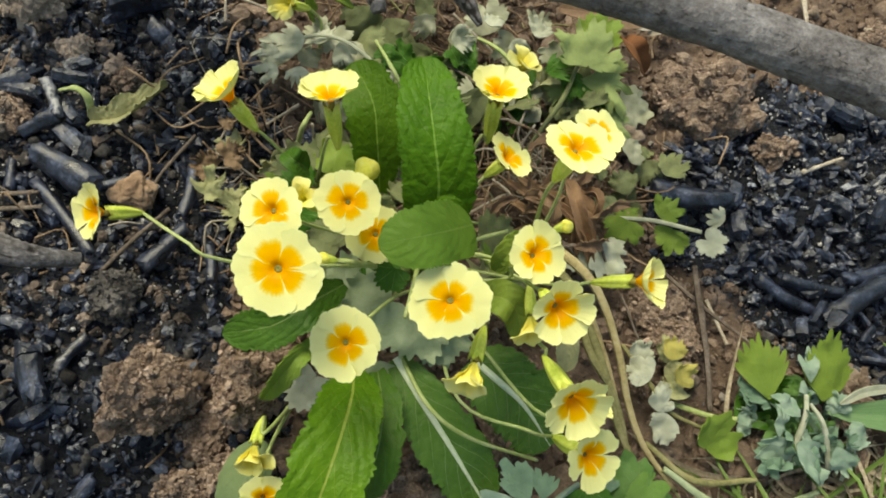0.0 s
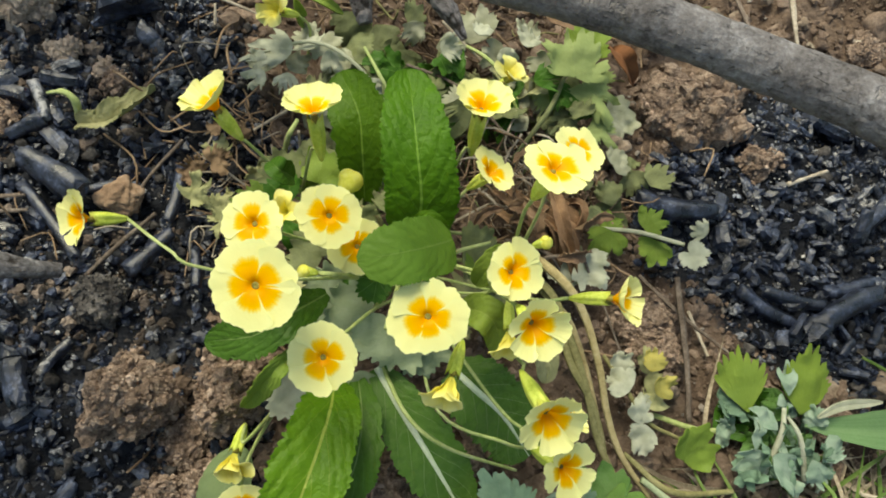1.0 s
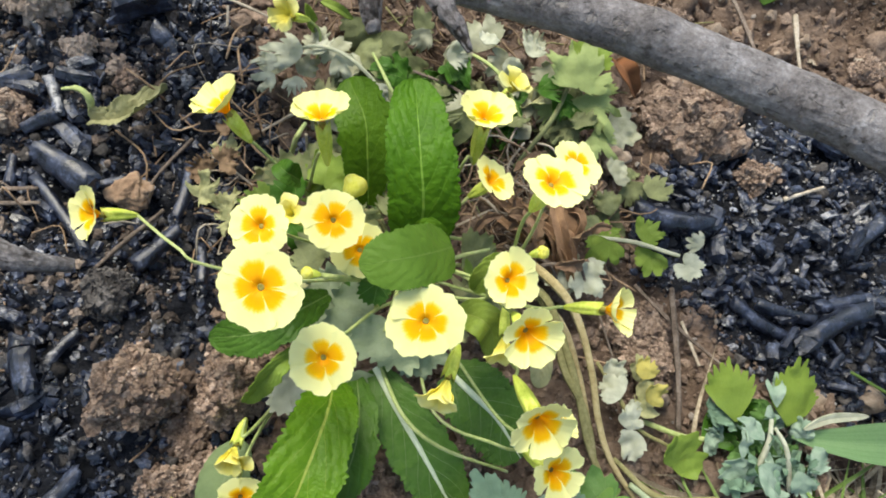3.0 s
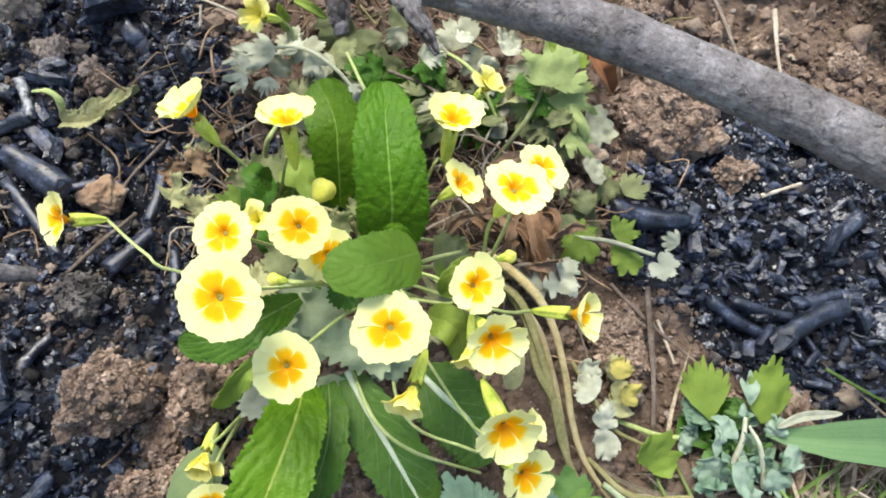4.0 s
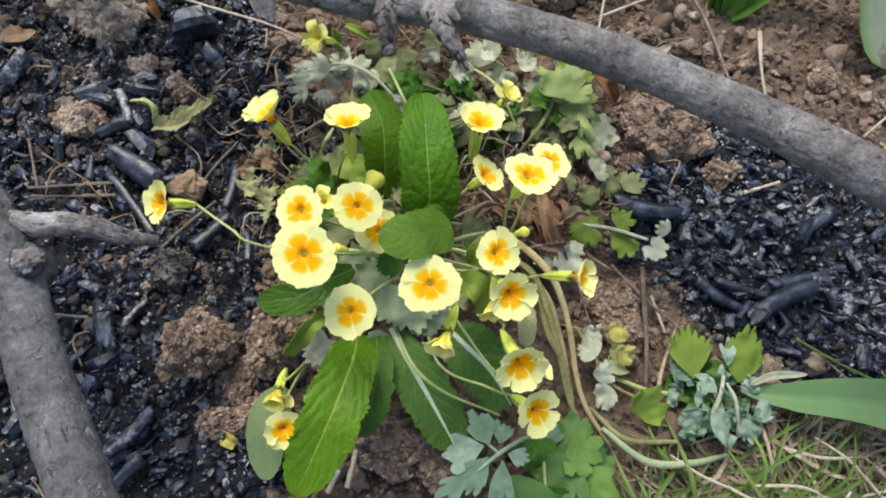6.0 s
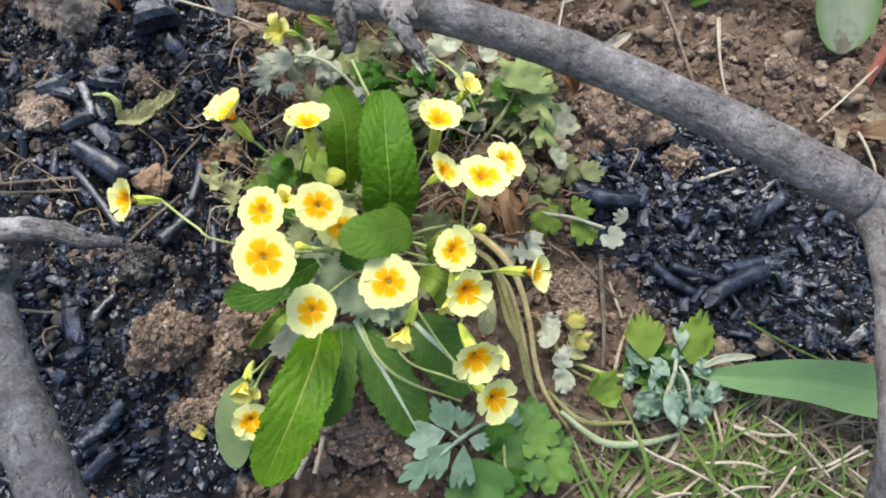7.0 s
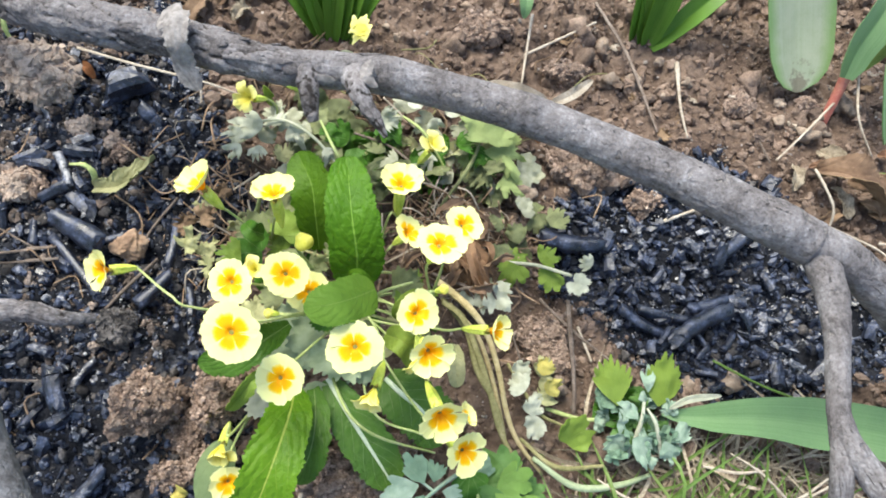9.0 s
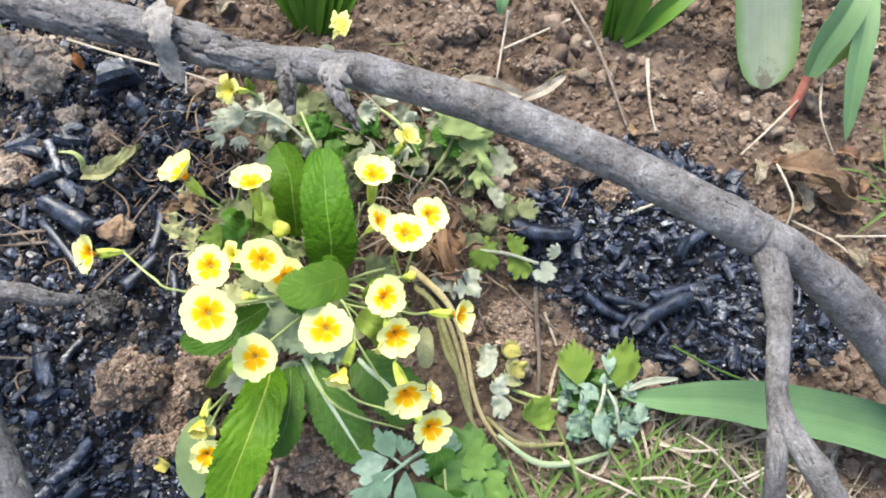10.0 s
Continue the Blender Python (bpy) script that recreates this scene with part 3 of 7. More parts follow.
def blade(points, width, profile=profile_oblong, up=(0, -0.3, 1), nu=60, nv=25, fold=0.15, arch=0.0, quilt=0.0, teeth=0.0, wave=0.0, thick=0.0005, side=6.5, seed=0.0, twist=0.0):
    """A leaf blade along a curve. fold: V along the midrib; arch: sides bent down; quilt: puckered relief between veins; teeth: toothed edge."""
    c = bezier(points, nu)
    tan, sd, nr = frames(c, up)
    u, v = np.linspace(0, 1, nu), np.linspace(-1, 1, nv)
    if twist:
        a = np.radians(twist) * u[:, None]
        sd, nr = np.cos(a) * sd + np.sin(a) * nr, np.cos(a) * nr - np.sin(a) * sd
    w = width / 2 * profile(u)
    count = 23 if nu > 100 else 16
    wob = fnoise(np.stack([u * 14 + seed, u * 0, u * 0], 1), 2.0, 3)
    k = [1 + teeth * (1.3 * (np.mod(u * count + 1.1 * wob + o, 1) ** 0.7 - 0.5) + 0.7 * fnoise(np.stack([u * 11 + seed, u * 0 + 9 * o, u * 0], 1), 2.0, 3)) for o in (0.0, 0.43)]
    k = np.where(v[None] < 0, k[0][:, None], k[1][:, None])
    x = v[None] * w[:, None] * np.where(abs(v[None]) > 0.8, k, 1)
    h = fold * abs(v[None]) * w[:, None] - arch * v[None] ** 2 * w[:, None]
    edge = np.clip(abs(v) - 0.3, 0, 1)[None]
    h = h + wave * width * edge * np.sin(u[:, None] * 17 + 2.3 * np.sign(v)[None] + seed)
    if quilt:
        warp = fnoise(np.stack([np.repeat(u[:, None] * 5, nv, 1).ravel(), np.repeat(v[None] * 2, nu, 0).ravel(), np.full(nu * nv, seed + 3)], 1), 1.0, 2).reshape(nu, nv)
        ph = u[:, None] * side - abs(v[None]) * side * 0.35 + 0.62 * warp + 0.5 * (v[None] > 0)
        cell = np.sin(np.pi * (ph - np.floor(ph))) ** 0.4 * (0.7 + 0.3 * warp)
        small = fnoise(np.stack([np.repeat(u[:, None] * 40, nv, 1).ravel(), np.repeat(v[None] * 9, nu, 0).ravel(), np.full(nu * nv, seed)], 1), 1.0, 2).reshape(nu, nv)
        h = h + quilt * (cell * (0.35 + 0.65 * abs(v[None])) + 0.15 * small) * np.clip(w[:, None] / (width / 2), 0, 1)
    g = c[:, None] + sd[:, None] * x[..., None] + nr[:, None] * h[..., None]
    uv = np.stack([np.repeat(u[:, None], nv, 1), np.repeat(v[None] / 2 + 0.5, nu, 0)], -1)
    return shell(g, grid_normals(g), thick, uv)


def lobed(at, normal, toward, size, lobes=7, depth=0.3, cup=0.15, curl=0.0, seed=0.0, fine=0.06, thick=0.0005, longer=1.0, span=1.9, crumple=0.24, ragged=0.0):
    """A lobed leaf spread from its stalk: rounded lobes round a half-open fan, in rings."""
    at, n = np.asarray(at, float), unit(normal)
    t = unit(np.asarray(toward, float) - np.dot(toward, n) * n)
    s = np.cross(n, t)
    nr, na = 14, 110
    a = np.linspace(-span, span, na)
    env = (0.62 + 0.38 * np.cos(a * 0.55)) * np.interp(abs(a) / span, [0, 0.64, 0.88, 1], [1, 0.95, 0.8, 0.45])
    wob = a + 0.16 * fnoise(np.stack([a * 1.1 + seed, a * 0 + seed, a * 0], 1), 1.0, 2)
    phase = wob / span * np.pi * lobes / 2
    lobe = abs(np.cos(phase) if lobes % 2 else np.sin(phase)) ** 0.55
    edge = env * (1 - depth * (1 - lobe)) * (1 + 0.16 * fnoise(np.stack([a * 0.9 + 3 * seed, a * 0, a * 0 + seed], 1), 1.0, 2))
    edge = edge * (1 + fine * np.sin(a * lobes * 5.3 + seed) + 0.10 * fnoise(np.stack([a * 2 + seed, a * 0, a * 0 + seed], 1), 1.3, 2))
    if ragged:
        edge = edge * (1 - ragged * np.clip(fnoise(np.stack([a * 5 + seed, a * 0 + 2 * seed, a * 0], 1), 1.0, 4, 0.7) + 0.2, -0.3, 1))
    r = np.linspace(0.03, 1, nr)[:, None] * edge[None]
    x, y = r * np.sin(a)[None], r * np.cos(a)[None] * longer
    q = np.stack([x.ravel() * 1.9 + seed, y.ravel() * 1.9, np.full(x.size, seed * 1.7)], 1)
    d2 = x ** 2 + y ** 2
    h = cup * d2 - curl * np.clip(y, 0, 2) ** 2 + crumple * fnoise(q, 1.0, 2).reshape(x.shape) * np.sqrt(d2).clip(0, 1)
    g = at + size * (x[..., None] * s + y[..., None] * t + h[..., None] * n)
    uv = np.stack([np.clip(r, 0, 1), np.repeat(((a / span) * lobes / 2 % 1.0)[None], nr, 0)], -1)
    nn = grid_normals(g)
    return shell(g, nn, thick, uv)


def lathe(c, n, x, y, prof, sides=20, ridges=0, amp=0.0, teeth=0.0, twist=0.0):
    """A body of revolution about n: prof rows of (along, radius), with optional ridges and a toothed first ring."""
    a = np.linspace(0, 2 * np.pi, sides, endpoint=False)
    rows = []
    for q, (h, r) in enumerate(prof):
        k = 1 + amp * (2 * abs(np.cos(ridges * a / 2 + twist * q)) - 1 if twist else np.cos(ridges * a))
        hh = h + (teeth * (0.5 + 0.5 * np.cos(ridges * a)) if q == 0 else 0 * a)
        rows.append(c + hh[:, None] * n + (r * k * np.cos(a))[:, None] * x + (r * k * np.sin(a))[:, None] * y)
    v = np.concatenate(rows)
    m = len(prof)
    i, j = np.meshgrid(np.arange(m - 1), np.arange(sides), indexing="ij")
    j2 = (j + 1) % sides
    f = np.stack([i * sides + j, (i + 1) * sides + j, (i + 1) * sides + j2, i * sides + j2], -1).reshape(-1, 4).tolist()
    f += [list(range(sides)), list(range((m - 1) * sides, m * sides))[::-1]]
    return v, f, None


def ball(level):
    bm = bmesh.new()
    bmesh.ops.create_icosphere(bm, subdivisions=level, radius=1.0)
    v = np.array([x.co[:] for x in bm.verts])
    f = np.array([[x.index for x in p.verts] for p in bm.faces])
    bm.free()
    return v, f


BALLS = {k: ball(k) for k in (1, 2, 3, 4, 5, 6)}


def lump(at, size, level=4, rough=0.35, scale=2.2, seed=0.0, octaves=5, gain=0.55):
    """An irregular clod: a ball broken up by noise."""
    v, f = BALLS[level]
    d = 1 + rough * fnoise(v + seed * 3.1, scale, octaves, gain)
    return np.asarray(at) + v * d[:, None] * np.asarray(size), f, None


def crumbly(at, size, seed, level=6):
    """A broken clod: rough facets, with crumbs of two sizes grown together on them."""
    v, f = BALLS[level]
    r2 = np.random.default_rng(int(seed * 100))
    face, reach = unit(r2.normal(size=(18, 3))), r2.uniform(0.72, 1.05, 18)
    d = np.min(np.where(v @ face.T > 0.15, reach / np.maximum(v @ face.T, 0.15), 9), 1).clip(0.6, 1.3)
    d = d + 0.16 * fnoise(v + seed * 3.1, 1.6, 4, 0.6)
    for count, amp in ((70, 0.14), (500, 0.07)):
        c = unit(r2.normal(size=(count, 3)))
        near = np.concatenate([np.sort(np.arccos(np.clip(q @ c.T, -1, 1)), 1)[:, :2] for q in np.array_split(v, 8)])
        d = d + amp * (np.sqrt(np.clip(near[:, 1] - near[:, 0], 0, 1)) * np.sqrt(count) / 8 - 0.4)
    d = d + 0.04 * fnoise(v + seed, 22, 3)
    return np.asarray(at) + v * d[:, None] * np.asarray(size), f, None


def scatter(templates, places, sizes, turn=True, flat=1.0):
    """Many small pieces joined into one mesh."""
    vs, fs, n = [], [], 0
    for k, (p, s) in enumerate(zip(places, sizes)):
        v, f = templates[k % len(templates)]
        if turn:
            q = rng.normal(size=4)
            q /= np.linalg.norm(q)
            w, x, y, z = q
            m = np.array([[1 - 2 * (y * y + z * z), 2 * (x * y - z * w), 2 * (x * z + y * w)], [2 * (x * y + z * w), 1 - 2 * (x * x + z * z), 2 * (y * z - x * w)], [2 * (x * z - y * w), 2 * (y * z + x * w), 1 - 2 * (x * x + y * y)]])
            v = v @ m.T
        v = v * s
        v[:, 2] *= flat
        vs.append(v + p)
        fs.append(f + n)
        n += len(v)
    return np.concatenate(vs), [r for f in fs for r in f.tolist()], None


# ---- the lie of the ground ----
def burnt(x, y):
    """How far the ground is blackened by the old fire, 0 to 1."""
    w = 0.035 * fnoise(np.stack([x, y, 0 * x], 1), 14, 3)
    left = 1 - np.hypot((x + 0.30) / 0.214, (y - 0.06) / 0.30) + w * 6
    right = 1 - np.hypot((x - 0.33) / 0.165, (y - 0.115) / 0.115) + w * 5
    right = np.minimum(right, (0.445 - x - 0.5 * y) * 8 + w * 5)
    near = 1 - np.hypot((x + 0.132) / 0.044, (y + 0.088) / 0.042) + w * 6
    return np.clip(np.maximum(np.maximum(left, right), near) * 4 + 0.5, 0, 1)


def height(x, y):
    p = np.stack([x, y, 0 * x], 1)
    h = 0.010 * fnoise(p, 9, 3) + 0.0045 * fnoise(p + 5, 45, 3) + 0.0022 * fnoise(p + 9, 150, 3) - 0.0042 * abs(fnoise(p + 2, 85, 2)) + 0.0012
    far = np.clip((np.hypot(x, y) - 1.0) / 20, 0, 1)
    return h * (1 + 6 * far)


def ground_z(x, y):
    return float(height(np.array([x], float), np.array([y], float))[0])


def axis(lo, hi, step, reach):
    core = np.arange(lo, hi + step / 2, step)
    out, d, k = [], step, hi
    while k < reach:
        d *= 1.25
        k += d
        out.append(k)
    back, d, k = [], step, lo
    while k > -reach:
        d *= 1.25
        k -= d
        back.append(k)
    return np.r_[back[::-1], core, out]


gx, gy = axis(-0.45, 0.72, 0.0021, 80), axis(-0.28, 0.56, 0.0021, 80)
X, Y = np.meshgrid(gx, gy, indexing="ij")
Z = height(X.ravel(), Y.ravel())
nx, ny = len(gx), len(gy)
i, j = np.meshgrid(np.arange(nx - 1), np.arange(ny - 1), indexing="ij")
quads = np.stack([i * ny + j, (i + 1) * ny + j, (i + 1) * ny + j + 1, i * ny + j + 1], -1).reshape(-1, 4)
gm = mesh_of("ground", np.stack([X.ravel(), Y.ravel(), Z], 1), quads, SOIL)
gm.attributes.new("burnt", "FLOAT", "POINT").data.foreach_set("value", burnt(X.ravel(), Y.ravel()).astype(np.float32))
ground = tagged(new("ground", gm), "crumbly brown garden soil with blackened patches of coal and ash", "ground", kind="structure")

# ---- crumbs of soil, grit and coal dust ----
def templates(level, rough, scale, count):
    """Crumbs: balls broken to uneven faces, then roughened."""
    out = []
    for k in range(count):
        v, f = BALLS[level]
        face, reach = unit(rng.normal(size=(11, 3))), rng.uniform(0.55, 1.0, 11)
        d = np.min(np.where(v @ face.T > 0.12, reach / np.maximum(v @ face.T, 0.12), 9), 1).clip(0.5, 1.35)
        d = d + 0.55 * rough * fnoise(v + 7.7 * k, scale, 3) + 0.22 * rough * fnoise(v + 3.1 * k, scale * 3.4, 2)
        out.append((v * np.clip(d, 0.3, 1.7)[:, None] * np.array([1, rng.uniform(0.65, 1), rng.uniform(0.55, 0.9)]), f))
    return out


def strewn(count, lo, hi, sizes, want, sink=0.3):
    """Places on the ground where the burnt mask lies in the wanted range."""
    x, y = rng.uniform(lo[0], hi[0], count), rng.uniform(lo[1], hi[1], count)
    b = burnt(x, y)
    keep = (b >= want[0]) & (b <= want[1])
    x, y = x[keep], y[keep]
    s = sizes[0] * (sizes[1] / sizes[0]) ** (rng.uniform(0, 1, len(x)) ** 2.2)
    return np.stack([x, y, height(x, y) + s * (0.5 - sink)], 1), s


small = templates(1, 0.5, 1.6, 16)
mid = templates(2, 0.75, 1.9, 16)
big = templates(3, 0.95, 1.7, 12)
LO, HI = (-0.42, -0.16), (0.62, 0.5)
p, s = strewn(26000, LO, HI, (0.0010, 0.0042), (0, 0.8))
solid("soil_crumbs", scatter(small, p, s), CRUMB, "loose brown crumbs of soil strewn over the ground", "soil", kind="stuff", smooth=False)
p, s = strewn(4200, LO, HI, (0.0032, 0.009), (0, 0.7))
solid("soil_lumps", scatter(mid, p, s), CRUMB, "small brown lumps of dry soil on the ground", "soil", kind="stuff", smooth=False)
p, s = strewn(420, LO, HI, (0.007, 0.014), (0, 0.6), 0.6)
LUMPS = [mesh_of("soil_lump", v, f, LUMP) for v, f in big]
LR = random.Random(8)
for k, (q, r) in enumerate(zip(p, s)):
    ob = new("soil_lump", LUMPS[k % len(LUMPS)])
    ob.matrix_world = pose(*q, LR.uniform(0, 360), LR.uniform(0, 360), LR.uniform(0, 360)) @ Matrix.Diagonal((r, r, r, 1))
    tagged(ob, "broken brown lump of dry soil on the ground", "soil", "lumps of dry soil")
p, s = strewn(2600, LO, HI, (0.0008, 0.003), (0, 1), 0.1)
solid("grit", scatter(small, p, s), GRIT, "pale grit and tiny stones mixed into the soil", "grit", kind="stuff", smooth=False)
p, s = strewn(30000, (-0.45, -0.2), (0.62, 0.5), (0.001, 0.0055), (0.35, 1))
solid("coal_dust", scatter(small, p, s), COAL_DUST, "black crumbs of charcoal covering the burnt soil", "charcoal", kind="stuff", smooth=False)
p, s = strewn(8000, (-0.45, -0.2), (0.62, 0.5), (0.0004, 0.0017), (0.4, 1), -0.1)
solid("ash_flecks", scatter(small, p, s), ASH, "pale grey flecks of ash among the charcoal", "ash", kind="stuff", smooth=False)
p, s = strewn(2600, (-0.45, -0.2), (0.0, 0.5), (0.0015, 0.0065), (0.3, 1), 0.3)
solid("ashy_crumbs", scatter(mid, p, s), ASHY, "grey-brown crumbs of soil mixed with ash", "soil", kind="stuff")
p, s = strewn(2600, (-0.42, 0.12), (-0.15, 0.40), (0.0012, 0.0062), (0.0, 1), 0.3)
solid("ashy_crumbs", scatter(mid, p, s), GRIT_SOIL, "pale grey-brown lumps of ashy soil", "soil", kind="stuff", smooth=False)
p, s = strewn(340, (-0.225, 0.015), (-0.125, 0.095), (0.0012, 0.0048), (0.0, 1), 0.3)
solid("ashy_crumbs", scatter(mid, p, s), GRIT_SOIL, "brown crumbs of soil mixed with ash", "soil", kind="stuff", smooth=False)
p, s = strewn(900, (0.1, -0.1), (0.62, 0.3), (0.0015, 0.006), (0.3, 1), 0.3)
solid("ashy_crumbs", scatter(mid, p, s), ASHY, "grey-brown crumbs of soil mixed with ash", "soil", kind="stuff")


# ---- charcoal ----
def coal_chunk(length, radius, seed, sides=14):
    """A burnt stick end: rounded rind with flat split faces, snapped ends, checked across into blocks."""
    r = np.random.default_rng(seed)
    a = np.linspace(0, 2 * np.pi, sides, endpoint=False) + r.uniform(-0.12, 0.12, sides)
    sec = 1 + 0.07 * r.normal(size=sides).clip(-1.5, 1.5)
    for _ in range(r.integers(1, 4) + (3 if radius > 0.27 else 0)):
        c = np.cos(a - r.uniform(0, 2 * np.pi))
        sec = np.where(c > 0.2, np.minimum(sec, r.uniform(0.5, 0.85) / np.maximum(c, 0.2)), sec)
    rows, shift = [], np.zeros(2)
    for cut in np.linspace(0.14, 0.86, 5) + r.uniform(-0.05, 0.05, 5):
        if r.uniform() < 0.3:
            deep = r.uniform(0.9, 0.96)
            rows.append((cut - 0.015, r.uniform(0.97, 1.0), shift.copy()))
            shift = shift + r.normal(size=2) * 0.04 * radius
            rows += [(cut, deep, shift.copy()), (cut + 0.015, r.uniform(0.95, 1.0), shift.copy())]
        else:
            rows.append((cut, r.uniform(0.94, 1.04), shift.copy()))
    rows = [(0.0, 0.8, np.zeros(2)), (0.025, 1.0, np.zeros(2)), *rows, (0.975, 0.98, shift), (1.0, 0.78, shift)]
    n = len(rows)
    u, k = np.maximum.accumulate([q[0] for q in rows]), np.array([q[1] for q in rows])
    taper = 1 - r.uniform(0, 0.35) * abs(u - r.uniform(0, 1))
    rad = radius * sec[None] * (k * taper)[:, None] * (1 + 0.05 * r.normal(size=(n, sides)))
    bend = 0.08 * length * np.sin(u * np.pi) * r.uniform(-1, 1)
    end = radius * (0.35 * r.normal(size=(2, 1)) * np.cos(a - r.uniform(0, 6))[None] + 0.16 * r.normal(size=(2, sides)))
    row = np.arange(n)[:, None]
    xs = (u[:, None] - 0.5) * length + np.where(row < 2, end[0][None], 0) + np.where(row > n - 3, end[1][None], 0)
    off = np.array([q[2] for q in rows])
    v = np.stack([xs, bend[:, None] + off[:, :1] + rad * np.cos(a)[None], off[:, 1:] + rad * np.sin(a)[None] * 0.9], -1).reshape(-1, 3)
    i, j = np.meshgrid(np.arange(n - 1), np.arange(sides), indexing="ij")
    j2 = (j + 1) % sides
    f = np.stack([i * sides + j, i * sides + j2, (i + 1) * sides + j2, (i + 1) * sides + j], -1).reshape(-1, 4).tolist()
    f += [list(range(sides))[::-1], list(range((n - 1) * sides, n * sides))]
    return v, f


COALS = [mesh_of("charcoal_piece", *coal_chunk(1.0, rad, 50 + k), COAL) for k, rad in enumerate((0.16, 0.2, 0.24, 0.3, 0.34, 0.13, 0.26, 0.4, 0.22, 0.28))]
for piece in COALS:
    piece.polygons.foreach_set("use_smooth", [len(q.vertices) == 4 and max(abs(c) for w in piece.vertices for c in (w.co.y, w.co.z)) < 0.27 for q in piece.polygons])
COAL_RAD = (0.16, 0.2, 0.24, 0.3, 0.34, 0.13, 0.26, 0.4, 0.22, 0.28)


def coal(k, x, y, length, yaw, tilt=0.0, lift=0.0, label="black charcoal stick end lying on burnt soil"):
    ob = new("charcoal_piece", COALS[k])
    z = ground_z(x, y) + COAL_RAD[k] * length * 0.55 + lift
    ob.matrix_world = pose(x, y, z, 0, tilt, yaw) @ Matrix.Diagonal((length, length, length, 1))
    return tagged(ob, label, "charcoal", "charcoal pieces on the burnt soil")


def coal_at(p0, p1, radius, label="black charcoal stick lying on burnt soil"):
    """A named stick of charcoal from end to end."""
    p0, p1 = np.array(p0), np.array(p1)
    d = np.linalg.norm(p1 - p0)
    k = int(np.argmin([abs(r - radius / d) for r in COAL_RAD]))
    ob = new("charcoal_piece", COALS[k])
    yaw, tilt = math.degrees(math.atan2(p1[1] - p0[1], p1[0] - p0[0])), -math.degrees(math.asin((p1[2] - p0[2]) / d))
    w = radius / COAL_RAD[k]
    c = (p0 + p1) / 2
    ob.matrix_world = pose(*c, 0, tilt, yaw) @ Matrix.Diagonal((d, w, w, 1))
    return tagged(ob, label, "charcoal", "charcoal pieces on the burnt soil")


CR = random.Random(11)
def coal_bed(count, lo, hi, size):
    made = 0
    while made < count:
        x, y = CR.uniform(lo[0], hi[0]), CR.uniform(lo[1], hi[1])
        if burnt(np.array([x]), np.array([y]))[0] < 0.8:
            continue
        L = size[0] * (size[1] / size[0]) ** (CR.random() ** 1.6)
        coal(CR.randrange(10), x, y, L, CR.uniform(0, 360), CR.uniform(-25, 25), CR.uniform(-0.002, 0.006))
        made += 1


coal_bed(200, (0.16, -0.02), (0.52, 0.25), (0.007, 0.021))
coal_bed(150, (-0.42, -0.16), (-0.10, 0.34), (0.009, 0.028))
shards = [coal_chunk(1.0, rad, 90 + k, 7) for k, rad in enumerate((0.3, 0.36, 0.24, 0.42, 0.3, 0.2))]
shards = [(v, np.array([q for q in f if len(q) == 4] + [[q[0], q[k], q[k + 1], q[k + 2]] for q in f if len(q) > 4 for k in range(1, len(q) - 2, 2)])) for v, f in shards]
p, s = strewn(13000, (-0.45, -0.2), (0.62, 0.5), (0.0035, 0.012), (0.5, 1), 0.2)
solid("coal_shards", scatter([(v * np.array([1.25, 0.8, 0.7]), f) for v, f in mid], p, 0.55 * s), COAL_DUST, "small black shards of charcoal on burnt soil", "charcoal", kind="stuff", smooth=False)
# glossy flakes; their pale blue-grey tones put highlights into the colour
FLAKE = grainy("burnt_flake", (0.02, 0.023, 0.034), (0.075, 0.085, 0.115), (0.30, 0.33, 0.40), 120, 500, 0.35, 0.0006, 0.5, spec=0.8)
p, s = strewn(1300, (-0.45, -0.2), (0.62, 0.5), (0.0018, 0.0050), (0.5, 1), -0.1)
solid("burnt_flakes", scatter(shards, p, s, flat=0.4), FLAKE, "shiny blue-grey flakes of burnt wood among the charcoal", "charcoal", kind="stuff", smooth=False)
coal_at((-0.2100, 0.1210, 0.0200), (-0.1760, 0.0990, 0.0200), 0.0092, "thick black charcoal log end on burnt soil")
coal_at((-0.2130, 0.1090, 0.0080), (-0.1740, 0.0640, 0.0120), 0.0040, "long thin charred stick on burnt soil")
coal_at((-0.2180, 0.1740, 0.0120), (-0.2040, 0.1450, 0.0160), 0.0042)
coal_at((-0.2240, 0.1380, 0.0100), (-0.2040, 0.1460, 0.0160), 0.0051)
coal_at((-0.2130, 0.1770, 0.0140), (-0.1920, 0.1760, 0.0120), 0.0053, "ash-dusted charcoal stick on burnt soil")
coal_at((-0.2030, 0.1590, 0.0120), (-0.1930, 0.1460, 0.0120), 0.0059)
coal_at((-0.2330, 0.1640, 0.0120), (-0.2160, 0.1600, 0.0120), 0.0072)
coal_at((-0.2040, 0.1430, 0.0100), (-0.1890, 0.1290, 0.0100), 0.0051)
coal_at((-0.1630, 0.2130, 0.0200), (-0.1430, 0.1970, 0.0060), 0.0056, "charcoal stick leaning into the soil")
coal_at((-0.1280, 0.1260, 0.0080), (-0.1310, 0.0880, 0.0120), 0.0041, "long thin charred stick on dark soil")
coal_at((-0.1280, 0.0850, 0.0080), (-0.1490, 0.0610, 0.0060), 0.0068)
coal_at((-0.1160, 0.0750, 0.0080), (-0.1110, 0.0500, 0.0120), 0.0037, "grey ash-coated charcoal splinter")
coal_at((-0.1970, 0.0150, 0.0100), (-0.1850, -0.0110, 0.0100), 0.0076)
